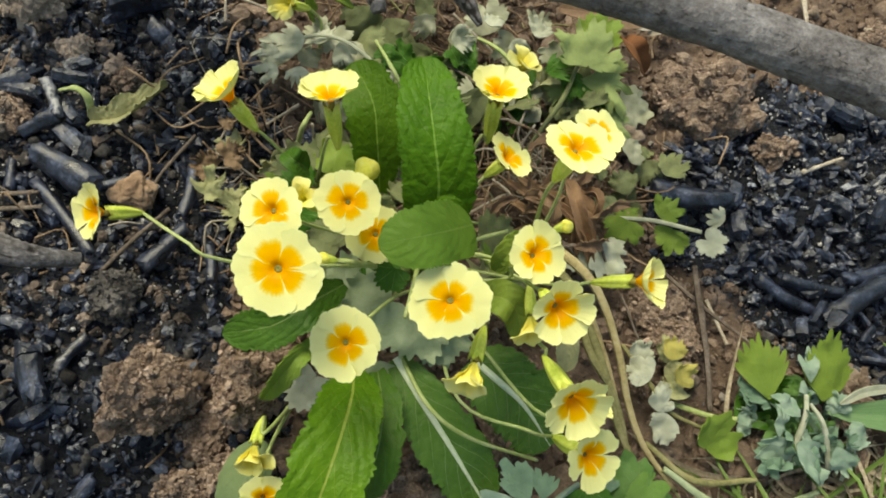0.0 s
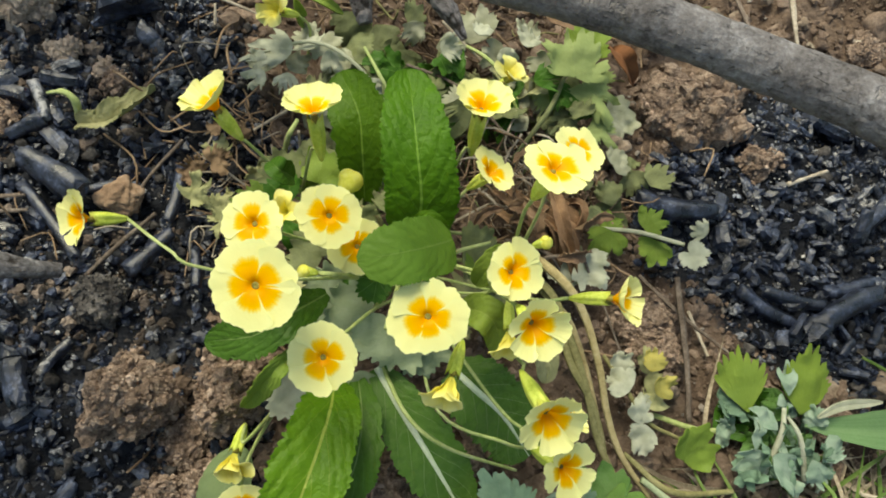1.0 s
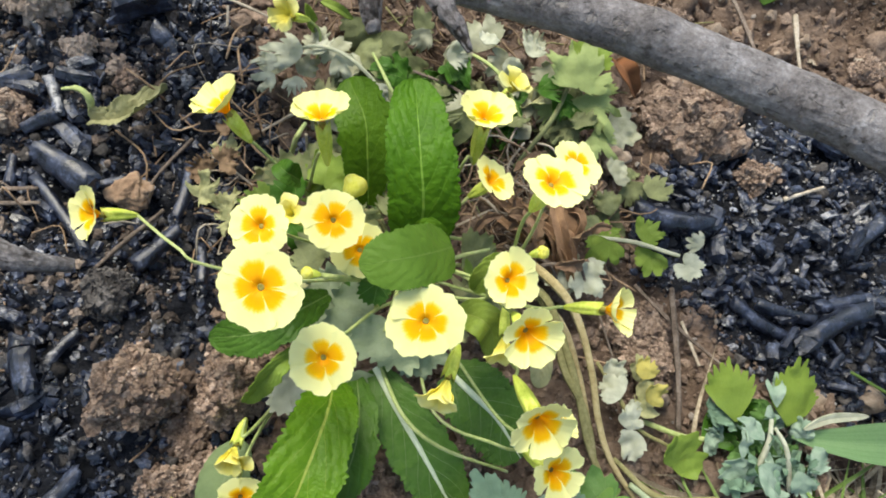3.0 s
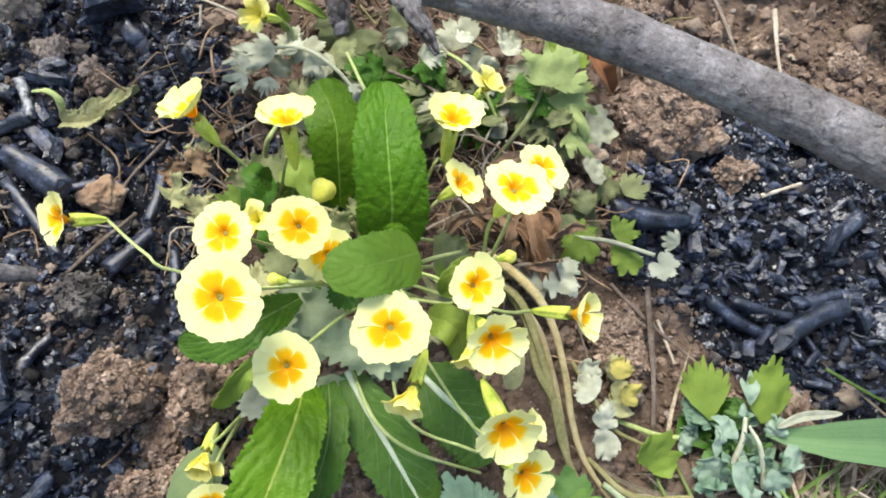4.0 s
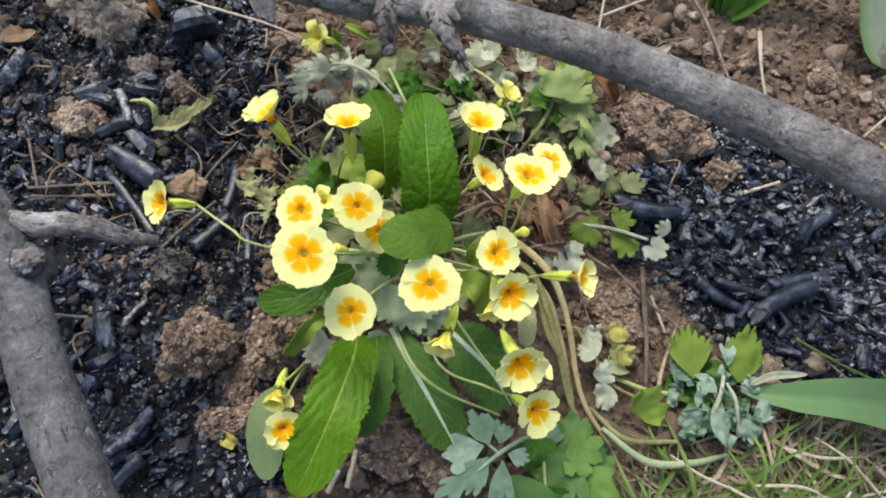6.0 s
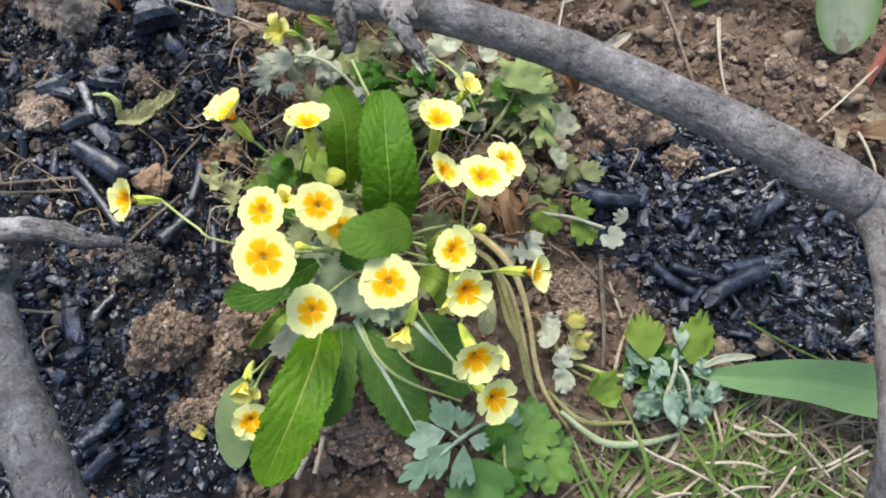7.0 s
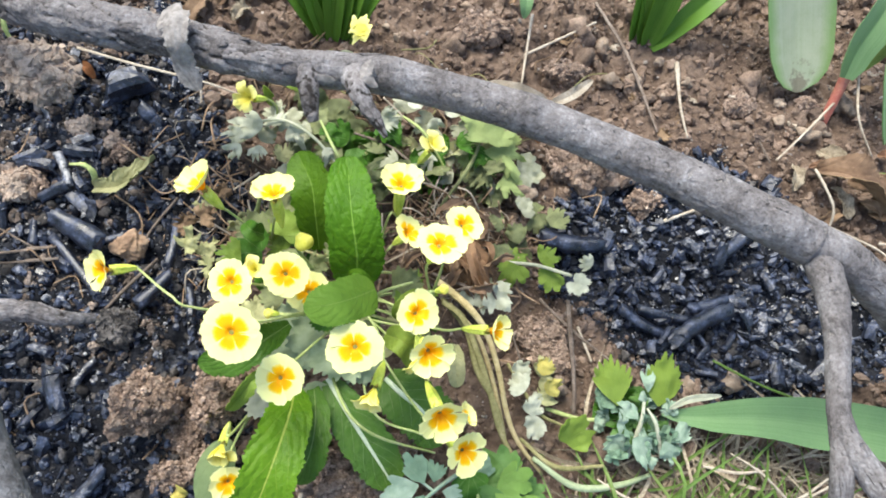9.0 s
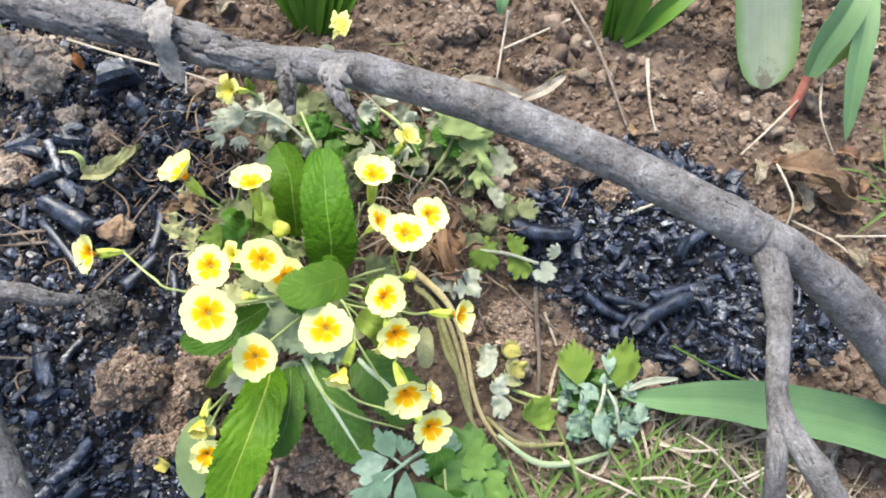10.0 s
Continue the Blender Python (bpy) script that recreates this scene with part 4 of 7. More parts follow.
coal_at((0.1460, 0.1220, 0.0120), (0.1940, 0.1150, 0.0140), 0.0084, "rough black charcoal log on burnt soil")
coal_at((0.2620, 0.0550, 0.0120), (0.2200, 0.0640, 0.0120), 0.0048)
coal_at((0.2430, 0.0350, 0.0220), (0.2940, 0.0610, 0.0180), 0.0077, "charcoal stick with white ash along its top")
coal_at((0.2590, 0.0630, 0.0140), (0.2920, 0.0720, 0.0140), 0.0051)
coal_at((0.2060, 0.0650, 0.0100), (0.2370, 0.0440, 0.0100), 0.0055)
coal_at((0.3220, 0.1310, 0.0140), (0.2870, 0.1060, 0.0140), 0.0062)
coal_at((0.2850, 0.0960, 0.0200), (0.2900, 0.1120, 0.0300), 0.0061, "upright ash-grey charcoal stub")
coal_at((-0.1860, 0.2220, 0.0200), (-0.1580, 0.2350, 0.0200), 0.0153, "thick black charcoal log end on burnt soil")
coal_at((0.2850, 0.1960, 0.0100), (0.3080, 0.1830, 0.0100), 0.0085)
coal_at((0.3490, 0.1690, 0.0100), (0.3580, 0.1800, 0.0160), 0.0086)
coal_at((-0.1770, -0.0770, 0.0100), (-0.1550, -0.0510, 0.0120), 0.0051)
coal_at((-0.1690, -0.0950, 0.0120), (-0.1540, -0.0790, 0.0140), 0.0047, "charcoal stick with white ash along its top")
coal_at((-0.1930, 0.0140, 0.0120), (-0.1850, -0.0130, 0.0120), 0.0081)

# ---- clods, stones ----
def clod(at, size, seed, label="crumbly reddish-brown clod of dry soil", level=5, mat=None):
    """A clod: lumps of many sizes grown together round a rough core, and the crumbs that cling to them."""
    v, f, _ = crumbly(at, np.asarray(size) * 0.86, seed, level)
    r2 = np.random.default_rng(int(seed * 10))
    count = int(40 + 180000 * size[0] * size[1])
    up = np.where(v[:, 2] > at[2] - 0.45 * size[2])[0]
    pick = r2.choice(up, count, replace=False)
    grown = 0.34 * max(size) * (0.16 ** r2.uniform(0, 1, count) ** 0.7)
    core = np.asarray(at) + (v[pick] - at) * r2.uniform(0.86, 1.04, (count, 1))
    lv, lf, _ = scatter(big if level == 6 else mid, core, grown)
    ob = solid("soil_clod", (np.concatenate([v, lv]), f.tolist() + [[q + len(v) for q in t] for t in lf], None), mat or CLOD, label, "clod", "clods of soil by the primrose", smooth=False)
    k = int(150 + 600000 * size[0] * size[1])
    pick = r2.choice(up, min(k, len(up)), replace=False)
    s = 0.0006 * (4.5 ** r2.uniform(0, 1, len(pick)) ** 2.0)
    part("crumb_crust", scatter(small + mid, np.asarray(at) + (v[pick] - at) * r2.uniform(1.0, 1.12, (len(pick), 1)), s), mat or CLOD_CRUST, ob, smooth=False)
    return ob


clod((-0.1300, -0.0120, 0.0300), (0.0195, 0.0245, 0.024), 1.0, "large crumbly reddish-brown clod of dry soil", 6)
clod((-0.0860, -0.0090, 0.0280), (0.0165, 0.021, 0.022), 2.3, "large crumbly reddish-brown clod of dry soil", 6)
clod((-0.1130, -0.0560, 0.0100), (0.014, 0.012, 0.012), 3.1)
clod((-0.0950, -0.0490, 0.0120), (0.010, 0.011, 0.010), 3.7)
clod((-0.1060, -0.0320, 0.0060), (0.014, 0.014, 0.012), 3.9)
clod((-0.1590, 0.0440, 0.0060), (0.016, 0.015, 0.012), 4.4, "grey-brown clod dusted with ash", 4, ASHY)
clod((-0.0070, -0.0620, 0.0060), (0.026, 0.022, 0.016), 5.2)
clod((-0.0240, -0.0530, 0.0040), (0.02, 0.018, 0.014), 5.9)
clod((0.0360, -0.0390, 0.0120), (0.009, 0.009, 0.008), 6.1, "small crumbly brown clod beside a leaf", 4)
clod((0.0250, -0.0720, 0.0040), (0.02, 0.017, 0.014), 7.7)
clod((0.1940, 0.1870, 0.0060), (0.04, 0.026, 0.02), 8.8, "broad crumbly reddish clod of soil")
clod((0.1440, 0.0400, 0.0040), (0.018, 0.022, 0.013), 9.3)
clod((0.1490, 0.0230, 0.0040), (0.017, 0.014, 0.012), 10.3)
clod((0.2380, 0.1560, 0.0060), (0.02, 0.013, 0.012), 11.9)
clod((-0.2390, 0.1490, 0.0080), (0.014, 0.014, 0.012), 12.2, "small grey-brown clod on the ash", 4)
clod((-0.1720, 0.1780, 0.0080), (0.009, 0.008, 0.008), 13.4, "small reddish clod on the ash", 4)
for at_k, size_k, seed_k, label_k in (
        ((-0.2370, 0.2370, 0.0150), (0.030, 0.026, 0.012), 14.6, "broad pale grey-brown clod at the edge of the ash"), ((-0.2590, 0.2480, 0.0150), (0.020, 0.018, 0.010), 15.8, "pale grey-brown clod at the edge of the ash"),
        ((-0.2420, 0.1470, 0.0120), (0.012, 0.013, 0.009), 22.6, "pale ashy clod among the coals"), ((-0.2060, 0.1970, 0.0120), (0.010, 0.009, 0.007), 23.6, "pale ashy clod among the coals"), ((-0.1810, 0.1870, 0.0120), (0.008, 0.008, 0.006), 24.6, "pale ashy clod among the coals")):
    clod((at_k[0], at_k[1], ground_z(at_k[0], at_k[1]) + 0.35 * size_k[2]), size_k, seed_k, label_k, 5, PALE_CLOD)
clod((0.1800, 0.2790, 0.0080), (0.019, 0.014, 0.012), 15.1)
clod((-0.2650, 0.2960, 0.0040), (0.02, 0.02, 0.014), 16.1)
clod((0.1090, 0.3180, 0.0040), (0.025, 0.018, 0.014), 17.1)
clod((0.3440, 0.2590, 0.0040), (0.016, 0.014, 0.01), 18.1, level=4)
clod((0.1520, 0.0460, 0.0040), (0.016, 0.014, 0.01), 19.1, level=4)
solid("stone", lump((-0.1590, 0.1040, 0.0080), (0.0115, 0.011, 0.0085), 5, 0.28, 1.9, 4.0, 5, 0.5), STONE, "tan-orange crumbly stone on burnt soil", "stone")


def pebble(at, size, seed, label="smooth pale brown pebble on the soil"):
    return solid("pebble", lump(at, size, 3, 0.5, 1.5, seed, 4), PEBBLE, label, "pebble", "pebbles")


pebble((0.2220, 0.2720, 0.0080), (0.0095, 0.0075, 0.006), 1)
pebble((0.2460, 0.2770, 0.0060), (0.006, 0.005, 0.005), 2)
pebble((0.2210, 0.3120, 0.0060), (0.006, 0.007, 0.005), 3)
pebble((0.2950, 0.2780, 0.0060), (0.005, 0.006, 0.005), 4)
pebble((0.2730, 0.2990, 0.0050), (0.004, 0.004, 0.004), 5)
pebble((0.4040, 0.2310, 0.0060), (0.011, 0.006, 0.005), 6, "pale oval pebble by a tulip shoot")
clod((0.4100, 0.2630, 0.0060), (0.010, 0.008, 0.007), 27.0, "small pale brown clod by a tulip shoot", 4)
pebble((0.4490, 0.2660, 0.0060), (0.01, 0.01, 0.008), 8)
pebble((0.2880, 0.0070, 0.0080), (0.0085, 0.007, 0.006), 9, "grey-green pebble beside a tulip leaf")
pebble((0.2560, 0.0040, 0.0060), (0.007, 0.007, 0.006), 10)
pebble((0.0070, -0.0610, 0.0120), (0.0068, 0.0068, 0.006), 11, "dull green pebble under a primrose leaf")
pebble((0.1510, 0.0040, 0.0100), (0.007, 0.007, 0.007), 12)
pebble((0.1350, 0.1570, 0.0100), (0.009, 0.009, 0.008), 13, "grey stone among wilted leaves")
PR = random.Random(5)
for _ in range(36):
    px, py = PR.uniform(0.02, 0.55), PR.uniform(0.2, 0.42)
    q = PR.uniform(0.002, 0.0055)
    pebble((px, py, ground_z(px, py) + q * 0.4), (q, q * PR.uniform(0.7, 1), q * 0.8), PR.uniform(20, 90))

# ---- branches ----
branch = thing("fallen_branch", (0.2490, -0.0960, 0.1600), "weathered grey-brown forked branch lying over the flower bed", "branch")
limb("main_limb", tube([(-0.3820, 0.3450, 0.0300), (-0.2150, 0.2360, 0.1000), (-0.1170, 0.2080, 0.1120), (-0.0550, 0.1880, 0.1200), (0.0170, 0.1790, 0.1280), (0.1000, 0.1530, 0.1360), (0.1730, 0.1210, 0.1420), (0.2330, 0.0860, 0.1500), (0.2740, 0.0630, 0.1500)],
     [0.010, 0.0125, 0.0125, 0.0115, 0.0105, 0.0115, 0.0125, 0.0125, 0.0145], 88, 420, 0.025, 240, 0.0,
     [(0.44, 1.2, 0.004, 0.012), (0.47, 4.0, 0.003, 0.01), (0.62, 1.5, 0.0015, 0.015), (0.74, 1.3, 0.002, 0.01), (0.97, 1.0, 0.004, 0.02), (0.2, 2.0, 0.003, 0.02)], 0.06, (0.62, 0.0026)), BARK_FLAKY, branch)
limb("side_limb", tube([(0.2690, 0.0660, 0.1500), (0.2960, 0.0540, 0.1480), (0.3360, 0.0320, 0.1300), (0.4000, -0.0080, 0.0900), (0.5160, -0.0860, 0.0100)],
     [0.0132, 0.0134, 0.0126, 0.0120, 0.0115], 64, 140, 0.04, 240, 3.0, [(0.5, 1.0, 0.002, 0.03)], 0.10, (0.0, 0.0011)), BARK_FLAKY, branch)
part("upper_shoot", tube([(0.3070, 0.0520, 0.1480), (0.3510, 0.0420, 0.1250), (0.3950, 0.0180, 0.1000), (0.5000, -0.0270, 0.0300)],
     [0.006, 0.0085, 0.009, 0.008], 18, 70, 0.06, 240, 5.0, (), 0.08), BARK, branch)
limb("down_limb", tube([(0.2510, 0.0790, 0.1460), (0.2730, 0.0640, 0.1470), (0.2780, 0.0400, 0.1510), (0.2730, 0.0050, 0.1550), (0.2620, -0.0340, 0.1580), (0.2580, -0.0630, 0.1580)],
     [0.006, 0.0098, 0.0090, 0.0066, 0.0063, 0.0060], 56, 170, 0.04, 240, 7.0, [(0.6, 1.0, 0.001, 0.04)], 0.08, (0.0, 0.0011)), BARK_FLAKY, branch)
limb("fork_tine", tube([(0.2630, -0.0270, 0.1580), (0.2600, -0.0530, 0.1570), (0.2560, -0.0830, 0.1520), (0.2790, -0.1380, 0.0900), (0.3160, -0.2140, 0.0000)], [0.004, 0.0062, 0.0069, 0.0070, 0.007], 52, 120, 0.04, 260, 8.0, (), 0.08, (0.0, 0.0011)), BARK_FLAKY, branch)
limb("fork_tine", tube([(0.2630, -0.0240, 0.1580), (0.2610, -0.0520, 0.1600), (0.2680, -0.0740, 0.1640), (0.2770, -0.0940, 0.1650), (0.3010, -0.1330, 0.1500)], [0.004, 0.0064, 0.0078, 0.0086, 0.008], 52, 120, 0.04, 260, 9.0, [(0.5, 1.4, 0.003, 0.06)], 0.1, (0.0, 0.0011)), BARK_FLAKY, branch)
limb("broken_stub", tube([(-0.0040, 0.1760, 0.1300), (-0.0010, 0.1590, 0.1400), (0.0040, 0.1470, 0.1420), (0.0110, 0.1370, 0.1400), (0.0160, 0.1290, 0.1370)], [0.0080, 0.0064, 0.0050, 0.0036, 0.0009], 22, 110, 0.06, 300, 11.0, (), 0.18, (1.3, 0.0012)), BARK_PALE, branch, "splintered pale grey broken stub")
limb("broken_stub", tube([(-0.0340, 0.1820, 0.1250), (-0.0320, 0.1660, 0.1260), (-0.0300, 0.1540, 0.1220), (-0.0280, 0.1480, 0.1190)], [0.0085, 0.006, 0.0046, 0.0022], 22, 80, 0.06, 300, 12.0, (), 0.2, (1.3, 0.0010)), BARK_FLAKY, branch, "short broken twig stub")
FLAP = leafy("bark_flap", (0.30, 0.28, 0.265), (0.13, 0.115, 0.105), (0.37, 0.35, 0.33), 0.03, 0.0, 0, 0.12, 0.9, 0.9, patch=220)
part("bark_flap", blade([(-0.1230, 0.2140, 0.1320), (-0.1150, 0.2010, 0.1410), (-0.1120, 0.1860, 0.1370), (-0.1090, 0.1800, 0.1220), (-0.1010, 0.1700, 0.1120)], 0.0212, lambda u: np.interp(u, [0, 0.05, 0.2, 0.4, 0.55, 0.75, 0.92, 1], [0.3, 0.9, 1, 0.7, 0.62, 0.8, 0.6, 0.15]), nu=70, fold=-0.35, wave=0.09, thick=0.001, seed=3.0, teeth=0.16, quilt=0.0022, side=2.3, twist=-35), FLAP, branch, "peeling strip of grey bark")
part("bark_flap", blade([(0.0060, 0.1790, 0.1440), (0.0030, 0.1660, 0.1470), (0.0100, 0.1600, 0.1430)], 0.0073, profile_round, fold=-0.3, wave=0.08, thick=0.001, seed=6.0, teeth=0.2), FLAP, branch, "peeling strip of grey bark")

left_branch = thing("fallen_branch", (-0.2470, 0.0610, 0.0900), "thick grey weathered branch with a snapped side twig", "branch")
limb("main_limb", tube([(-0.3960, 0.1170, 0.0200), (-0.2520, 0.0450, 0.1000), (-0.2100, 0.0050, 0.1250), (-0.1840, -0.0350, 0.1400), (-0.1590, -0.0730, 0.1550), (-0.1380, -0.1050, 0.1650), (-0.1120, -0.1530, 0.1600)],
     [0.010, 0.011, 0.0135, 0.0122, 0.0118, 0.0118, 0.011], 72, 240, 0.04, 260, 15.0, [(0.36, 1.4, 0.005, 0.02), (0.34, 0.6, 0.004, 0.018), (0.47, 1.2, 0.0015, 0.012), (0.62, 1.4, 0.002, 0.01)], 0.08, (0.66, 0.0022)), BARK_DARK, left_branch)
limb("cut_stub", tube([(-0.1920, -0.0040, 0.1220), (-0.1890, -0.0060, 0.1380), (-0.1860, -0.0080, 0.1490)], [0.009, 0.0072, 0.0064], 36, 40, 0.05, 260, 17.0, (), 0.15, (1.3, 0.0012)), BARK_DARK, left_branch, "short cut stub with a round end")
limb("side_twig", tube([(-0.2140, 0.0200, 0.1200), (-0.1950, 0.0170, 0.1280), (-0.1720, 0.0180, 0.1300), (-0.1560, 0.0150, 0.1280), (-0.1400, 0.0180, 0.1180)], [0.006, 0.0054, 0.0048, 0.004, 0.0022], 40, 120, 0.05, 280, 16.0, [(0.6, 1.5, 0.0015, 0.03)], 0.16, (1.3, 0.0013)), BARK_PALE, left_branch, "pale splintered side twig")
part("cut_face", lump((-0.1858, -0.0082, 0.1492), (0.0062, 0.0058, 0.0022), 4, 0.55, 2.4, 3.0), SPLIT, left_branch, "weathered broken end of a stub")
# loose scales of bark along the older end
BR = random.Random(4)
AXIS = bezier([(-0.2150, 0.2360, 0.1000), (-0.1170, 0.2080, 0.1120), (-0.0550, 0.1880, 0.1200), (0.0170, 0.1790, 0.1280)], 60)
for k in range(24):
    q = BR.randrange(6, 58)
    c, t = AXIS[q], unit(AXIS[q + 1] - AXIS[q - 1])
    a = BR.uniform(-1.3, 1.3)
    out = unit(np.array([0.1 * math.sin(a), math.sin(a) * 0.9, math.cos(a)]) - t * np.dot(t, (0, math.sin(a), math.cos(a))))
    l = BR.uniform(0.003, 0.008)
    mid_p = c + out * 0.0122
    part("bark_scale", blade([mid_p - t * l + out * 0.0002, mid_p + out * 0.0008, mid_p + t * l + out * BR.uniform(0.0003, 0.0018)], BR.uniform(0.003, 0.008), profile_round, up=out, nu=12, nv=9, fold=0.0, arch=0.25, wave=0.06, quilt=0.0008, teeth=0.12, thick=0.0008, seed=k * 1.3), BARK if k % 4 else FLAP, branch)

# ---- the primrose ----
CROWN = np.array((-0.0020, 0.0560, 0.0200))
primrose = thing("primrose_plant", (CROWN[0], CROWN[1], 0.0), "blooming primrose with cream yellow-eyed flowers and crinkled green leaves", "primrose")


def leaf(points, width, mat=LEAF, label="", **kw):
    kw = {**dict(fold=0.18, arch=0.0, quilt=0.0011, teeth=0.035, wave=0.02, up=(0, -0.3, 1)), **kw}
    return part("leaf", blade(points, width, **kw), mat, primrose, label)


# leaves
leaf([(0.0020, 0.0570, 0.0750), (0.0010, 0.0670, 0.1000), (-0.0030, 0.0870, 0.1150), (-0.0070, 0.1265, 0.1150)], 0.0340, LEAF, "large upright crinkled green leaf", fold=0.12, quilt=0.0019, side=7.0, teeth=0.07, nu=160, nv=45, up=(0.05, -0.75, 0.65), profile=lambda u: np.interp(u, [0, 0.12, 0.3, 0.5, 0.7, 0.84, 0.93, 0.98, 1], [0.62, 0.86, 1, 0.98, 0.87, 0.74, 0.58, 0.36, 0.12]))
leaf([(-0.0230, 0.0890, 0.0500), (-0.0260, 0.1050, 0.0750), (-0.0290, 0.1210, 0.0850), (-0.0390, 0.1440, 0.0850)], 0.0284, LEAF, fold=0.25, nu=110, nv=31, teeth=0.09, up=(-0.1, -0.5, 0.8))
leaf([(0.0110, 0.0360, 0.1250), (0.0000, 0.0270, 0.1380), (-0.0110, 0.0210, 0.1450), (-0.0280, 0.0180, 0.1420)], 0.0249, LEAF_SMOOTH, "small rounded smooth green leaf", profile=lambda u: np.interp(u, [0, 0.06, 0.2, 0.5, 0.8, 0.94, 1], [0.35, 0.72, 0.95, 1, 0.9, 0.6, 0.12]), fold=0.0, arch=0.06, nu=110, nv=31, quilt=0.0007, teeth=0.07)
leaf([(-0.0020, 0.0440, 0.1150), (0.0010, 0.0410, 0.1280), (0.0100, 0.0380, 0.1200)], 0.0118, LEAF, profile=profile_round, fold=0.3)
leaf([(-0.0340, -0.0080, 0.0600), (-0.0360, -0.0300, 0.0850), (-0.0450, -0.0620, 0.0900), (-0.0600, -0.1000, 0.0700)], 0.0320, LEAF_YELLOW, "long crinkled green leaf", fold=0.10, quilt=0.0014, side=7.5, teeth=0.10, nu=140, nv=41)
leaf([(-0.0230, -0.0050, 0.0500), (-0.0210, -0.0280, 0.0600), (-0.0240, -0.0490, 0.0600), (-0.0320, -0.0640, 0.0450)], 0.0205, LEAF_DARK, fold=0.2, nu=110, nv=35, teeth=0.12, quilt=0.0014)
ribbed = leaf([(-0.0140, 0.0000, 0.0500), (-0.0030, -0.0190, 0.0500), (0.0120, -0.0410, 0.0450), (0.0310, -0.0670, 0.0300)], 0.0305, LEAF_RIBBED, "dark leaf with a broad white midrib", fold=0.12, nu=120, nv=35, teeth=0.10)
part("midrib", tube([(-0.0140, 0.0000, 0.0500), (-0.0030, -0.0190, 0.0500), (0.0120, -0.0410, 0.0450), (0.0310, -0.0670, 0.0300)], [0.0021, 0.0017, 0.0012, 0.0006], 14, 60, 0.05, 300), RIB, ribbed, "broad greenish white midrib")
ribbed = leaf([(0.0230, -0.0000, 0.0500), (0.0320, -0.0100, 0.0550), (0.0480, -0.0210, 0.0450), (0.0640, -0.0380, 0.0300)], 0.0363, LEAF_RIBBED, "dark leaf with a pale midrib", fold=0.1, nu=110, nv=35, teeth=0.12, profile=profile_blunt)
part("midrib", tube([(0.0230, -0.0000, 0.0500), (0.0320, -0.0100, 0.0550), (0.0480, -0.0210, 0.0450), (0.0640, -0.0380, 0.0300)], [0.0018, 0.0015, 0.0010, 0.0004], 14, 60, 0.05, 300), RIB, ribbed, "pale midrib")
leaf([(-0.0400, 0.0330, 0.0600), (-0.0550, 0.0140, 0.0850), (-0.0700, 0.0055, 0.0800), (-0.0930, 0.0060, 0.0650)], 0.0195, LEAF_DARK, fold=0.1, nu=110, nv=35, teeth=0.13, quilt=0.0014)
leaf([(-0.0490, 0.0060, 0.0600), (-0.0580, -0.0060, 0.0750), (-0.0650, -0.0130, 0.0700), (-0.0750, -0.0200, 0.0500)], 0.0100, LIME, "narrow yellow-green young leaf", fold=0.5, up=(0.4, -0.2, 0.9), teeth=0.15, nu=110)
leaf([(0.0200, 0.0190, 0.0900), (0.0280, 0.0110, 0.1050), (0.0340, 0.0060, 0.1000), (0.0370, -0.0030, 0.0900)], 0.0169, LIME, profile=profile_round, fold=0.3)
leaf([(0.0410, 0.0420, 0.1000), (0.0300, 0.0310, 0.1100), (0.0250, 0.0260, 0.1000)], 0.0138, LIME, profile=profile_round, fold=0.35)
leaf([(-0.0760, -0.0350, 0.0300), (-0.0820, -0.0580, 0.0350), (-0.0800, -0.0890, 0.0250)], 0.0250, DULL, "rounded dull grey-green lower leaf", profile=profile_round, fold=0.08, quilt=0.0006)
leaf([(-0.0600, 0.0950, 0.0600), (-0.0660, 0.0910, 0.0750), (-0.0710, 0.0980, 0.0700)], 0.0134, LEAF_DARK, profile=profile_round, fold=0.4)
for k, (at, toward, size) in enumerate([
        ((-0.0070, 0.0150, 0.0700), (-0.3, -0.9, 0), 0.032), ((-0.0180, 0.0230, 0.0600), (-1, -0.2, 0), 0.030), ((-0.0510, -0.0090, 0.0500), (-0.5, -0.8, 0), 0.022),
        ((-0.0430, 0.0520, 0.0600), (-0.6, 0.6, 0), 0.024), ((-0.0310, 0.0290, 0.0500), (-1, -0.3, 0), 0.036), ((-0.0170, 0.0340, 0.0800), (-0.4, -0.8, 0), 0.014),
        ((-0.0610, 0.0970, 0.0500), (-0.8, 0.4, 0), 0.022), ((-0.0480, 0.0980, 0.0500), (0.3, 0.6, 0), 0.024), ((-0.0610, 0.0860, 0.0500), (-0.7, 0.2, 0), 0.024),
        ((0.0300, 0.0540, 0.0600), (0.8, 0.2, 0), 0.026), ((0.0040, 0.0100, 0.0600), (0.4, -0.8, 0), 0.020), ((-0.0140, -0.0040, 0.0500), (0.0, -1, 0), 0.024)]):
    part("old_leaf", lobed(at, (0.1, -0.35, 1), toward, size * 0.8, 5, 0.15, 0.1, 0.2, k * 1.7), FELT_PALE if k == 2 else SAGE if k in (0, 1, 4, 10, 11) else (OLIVE, LIME, LEAF_DARK)[k % 3], primrose, "small old leaf at the crown")


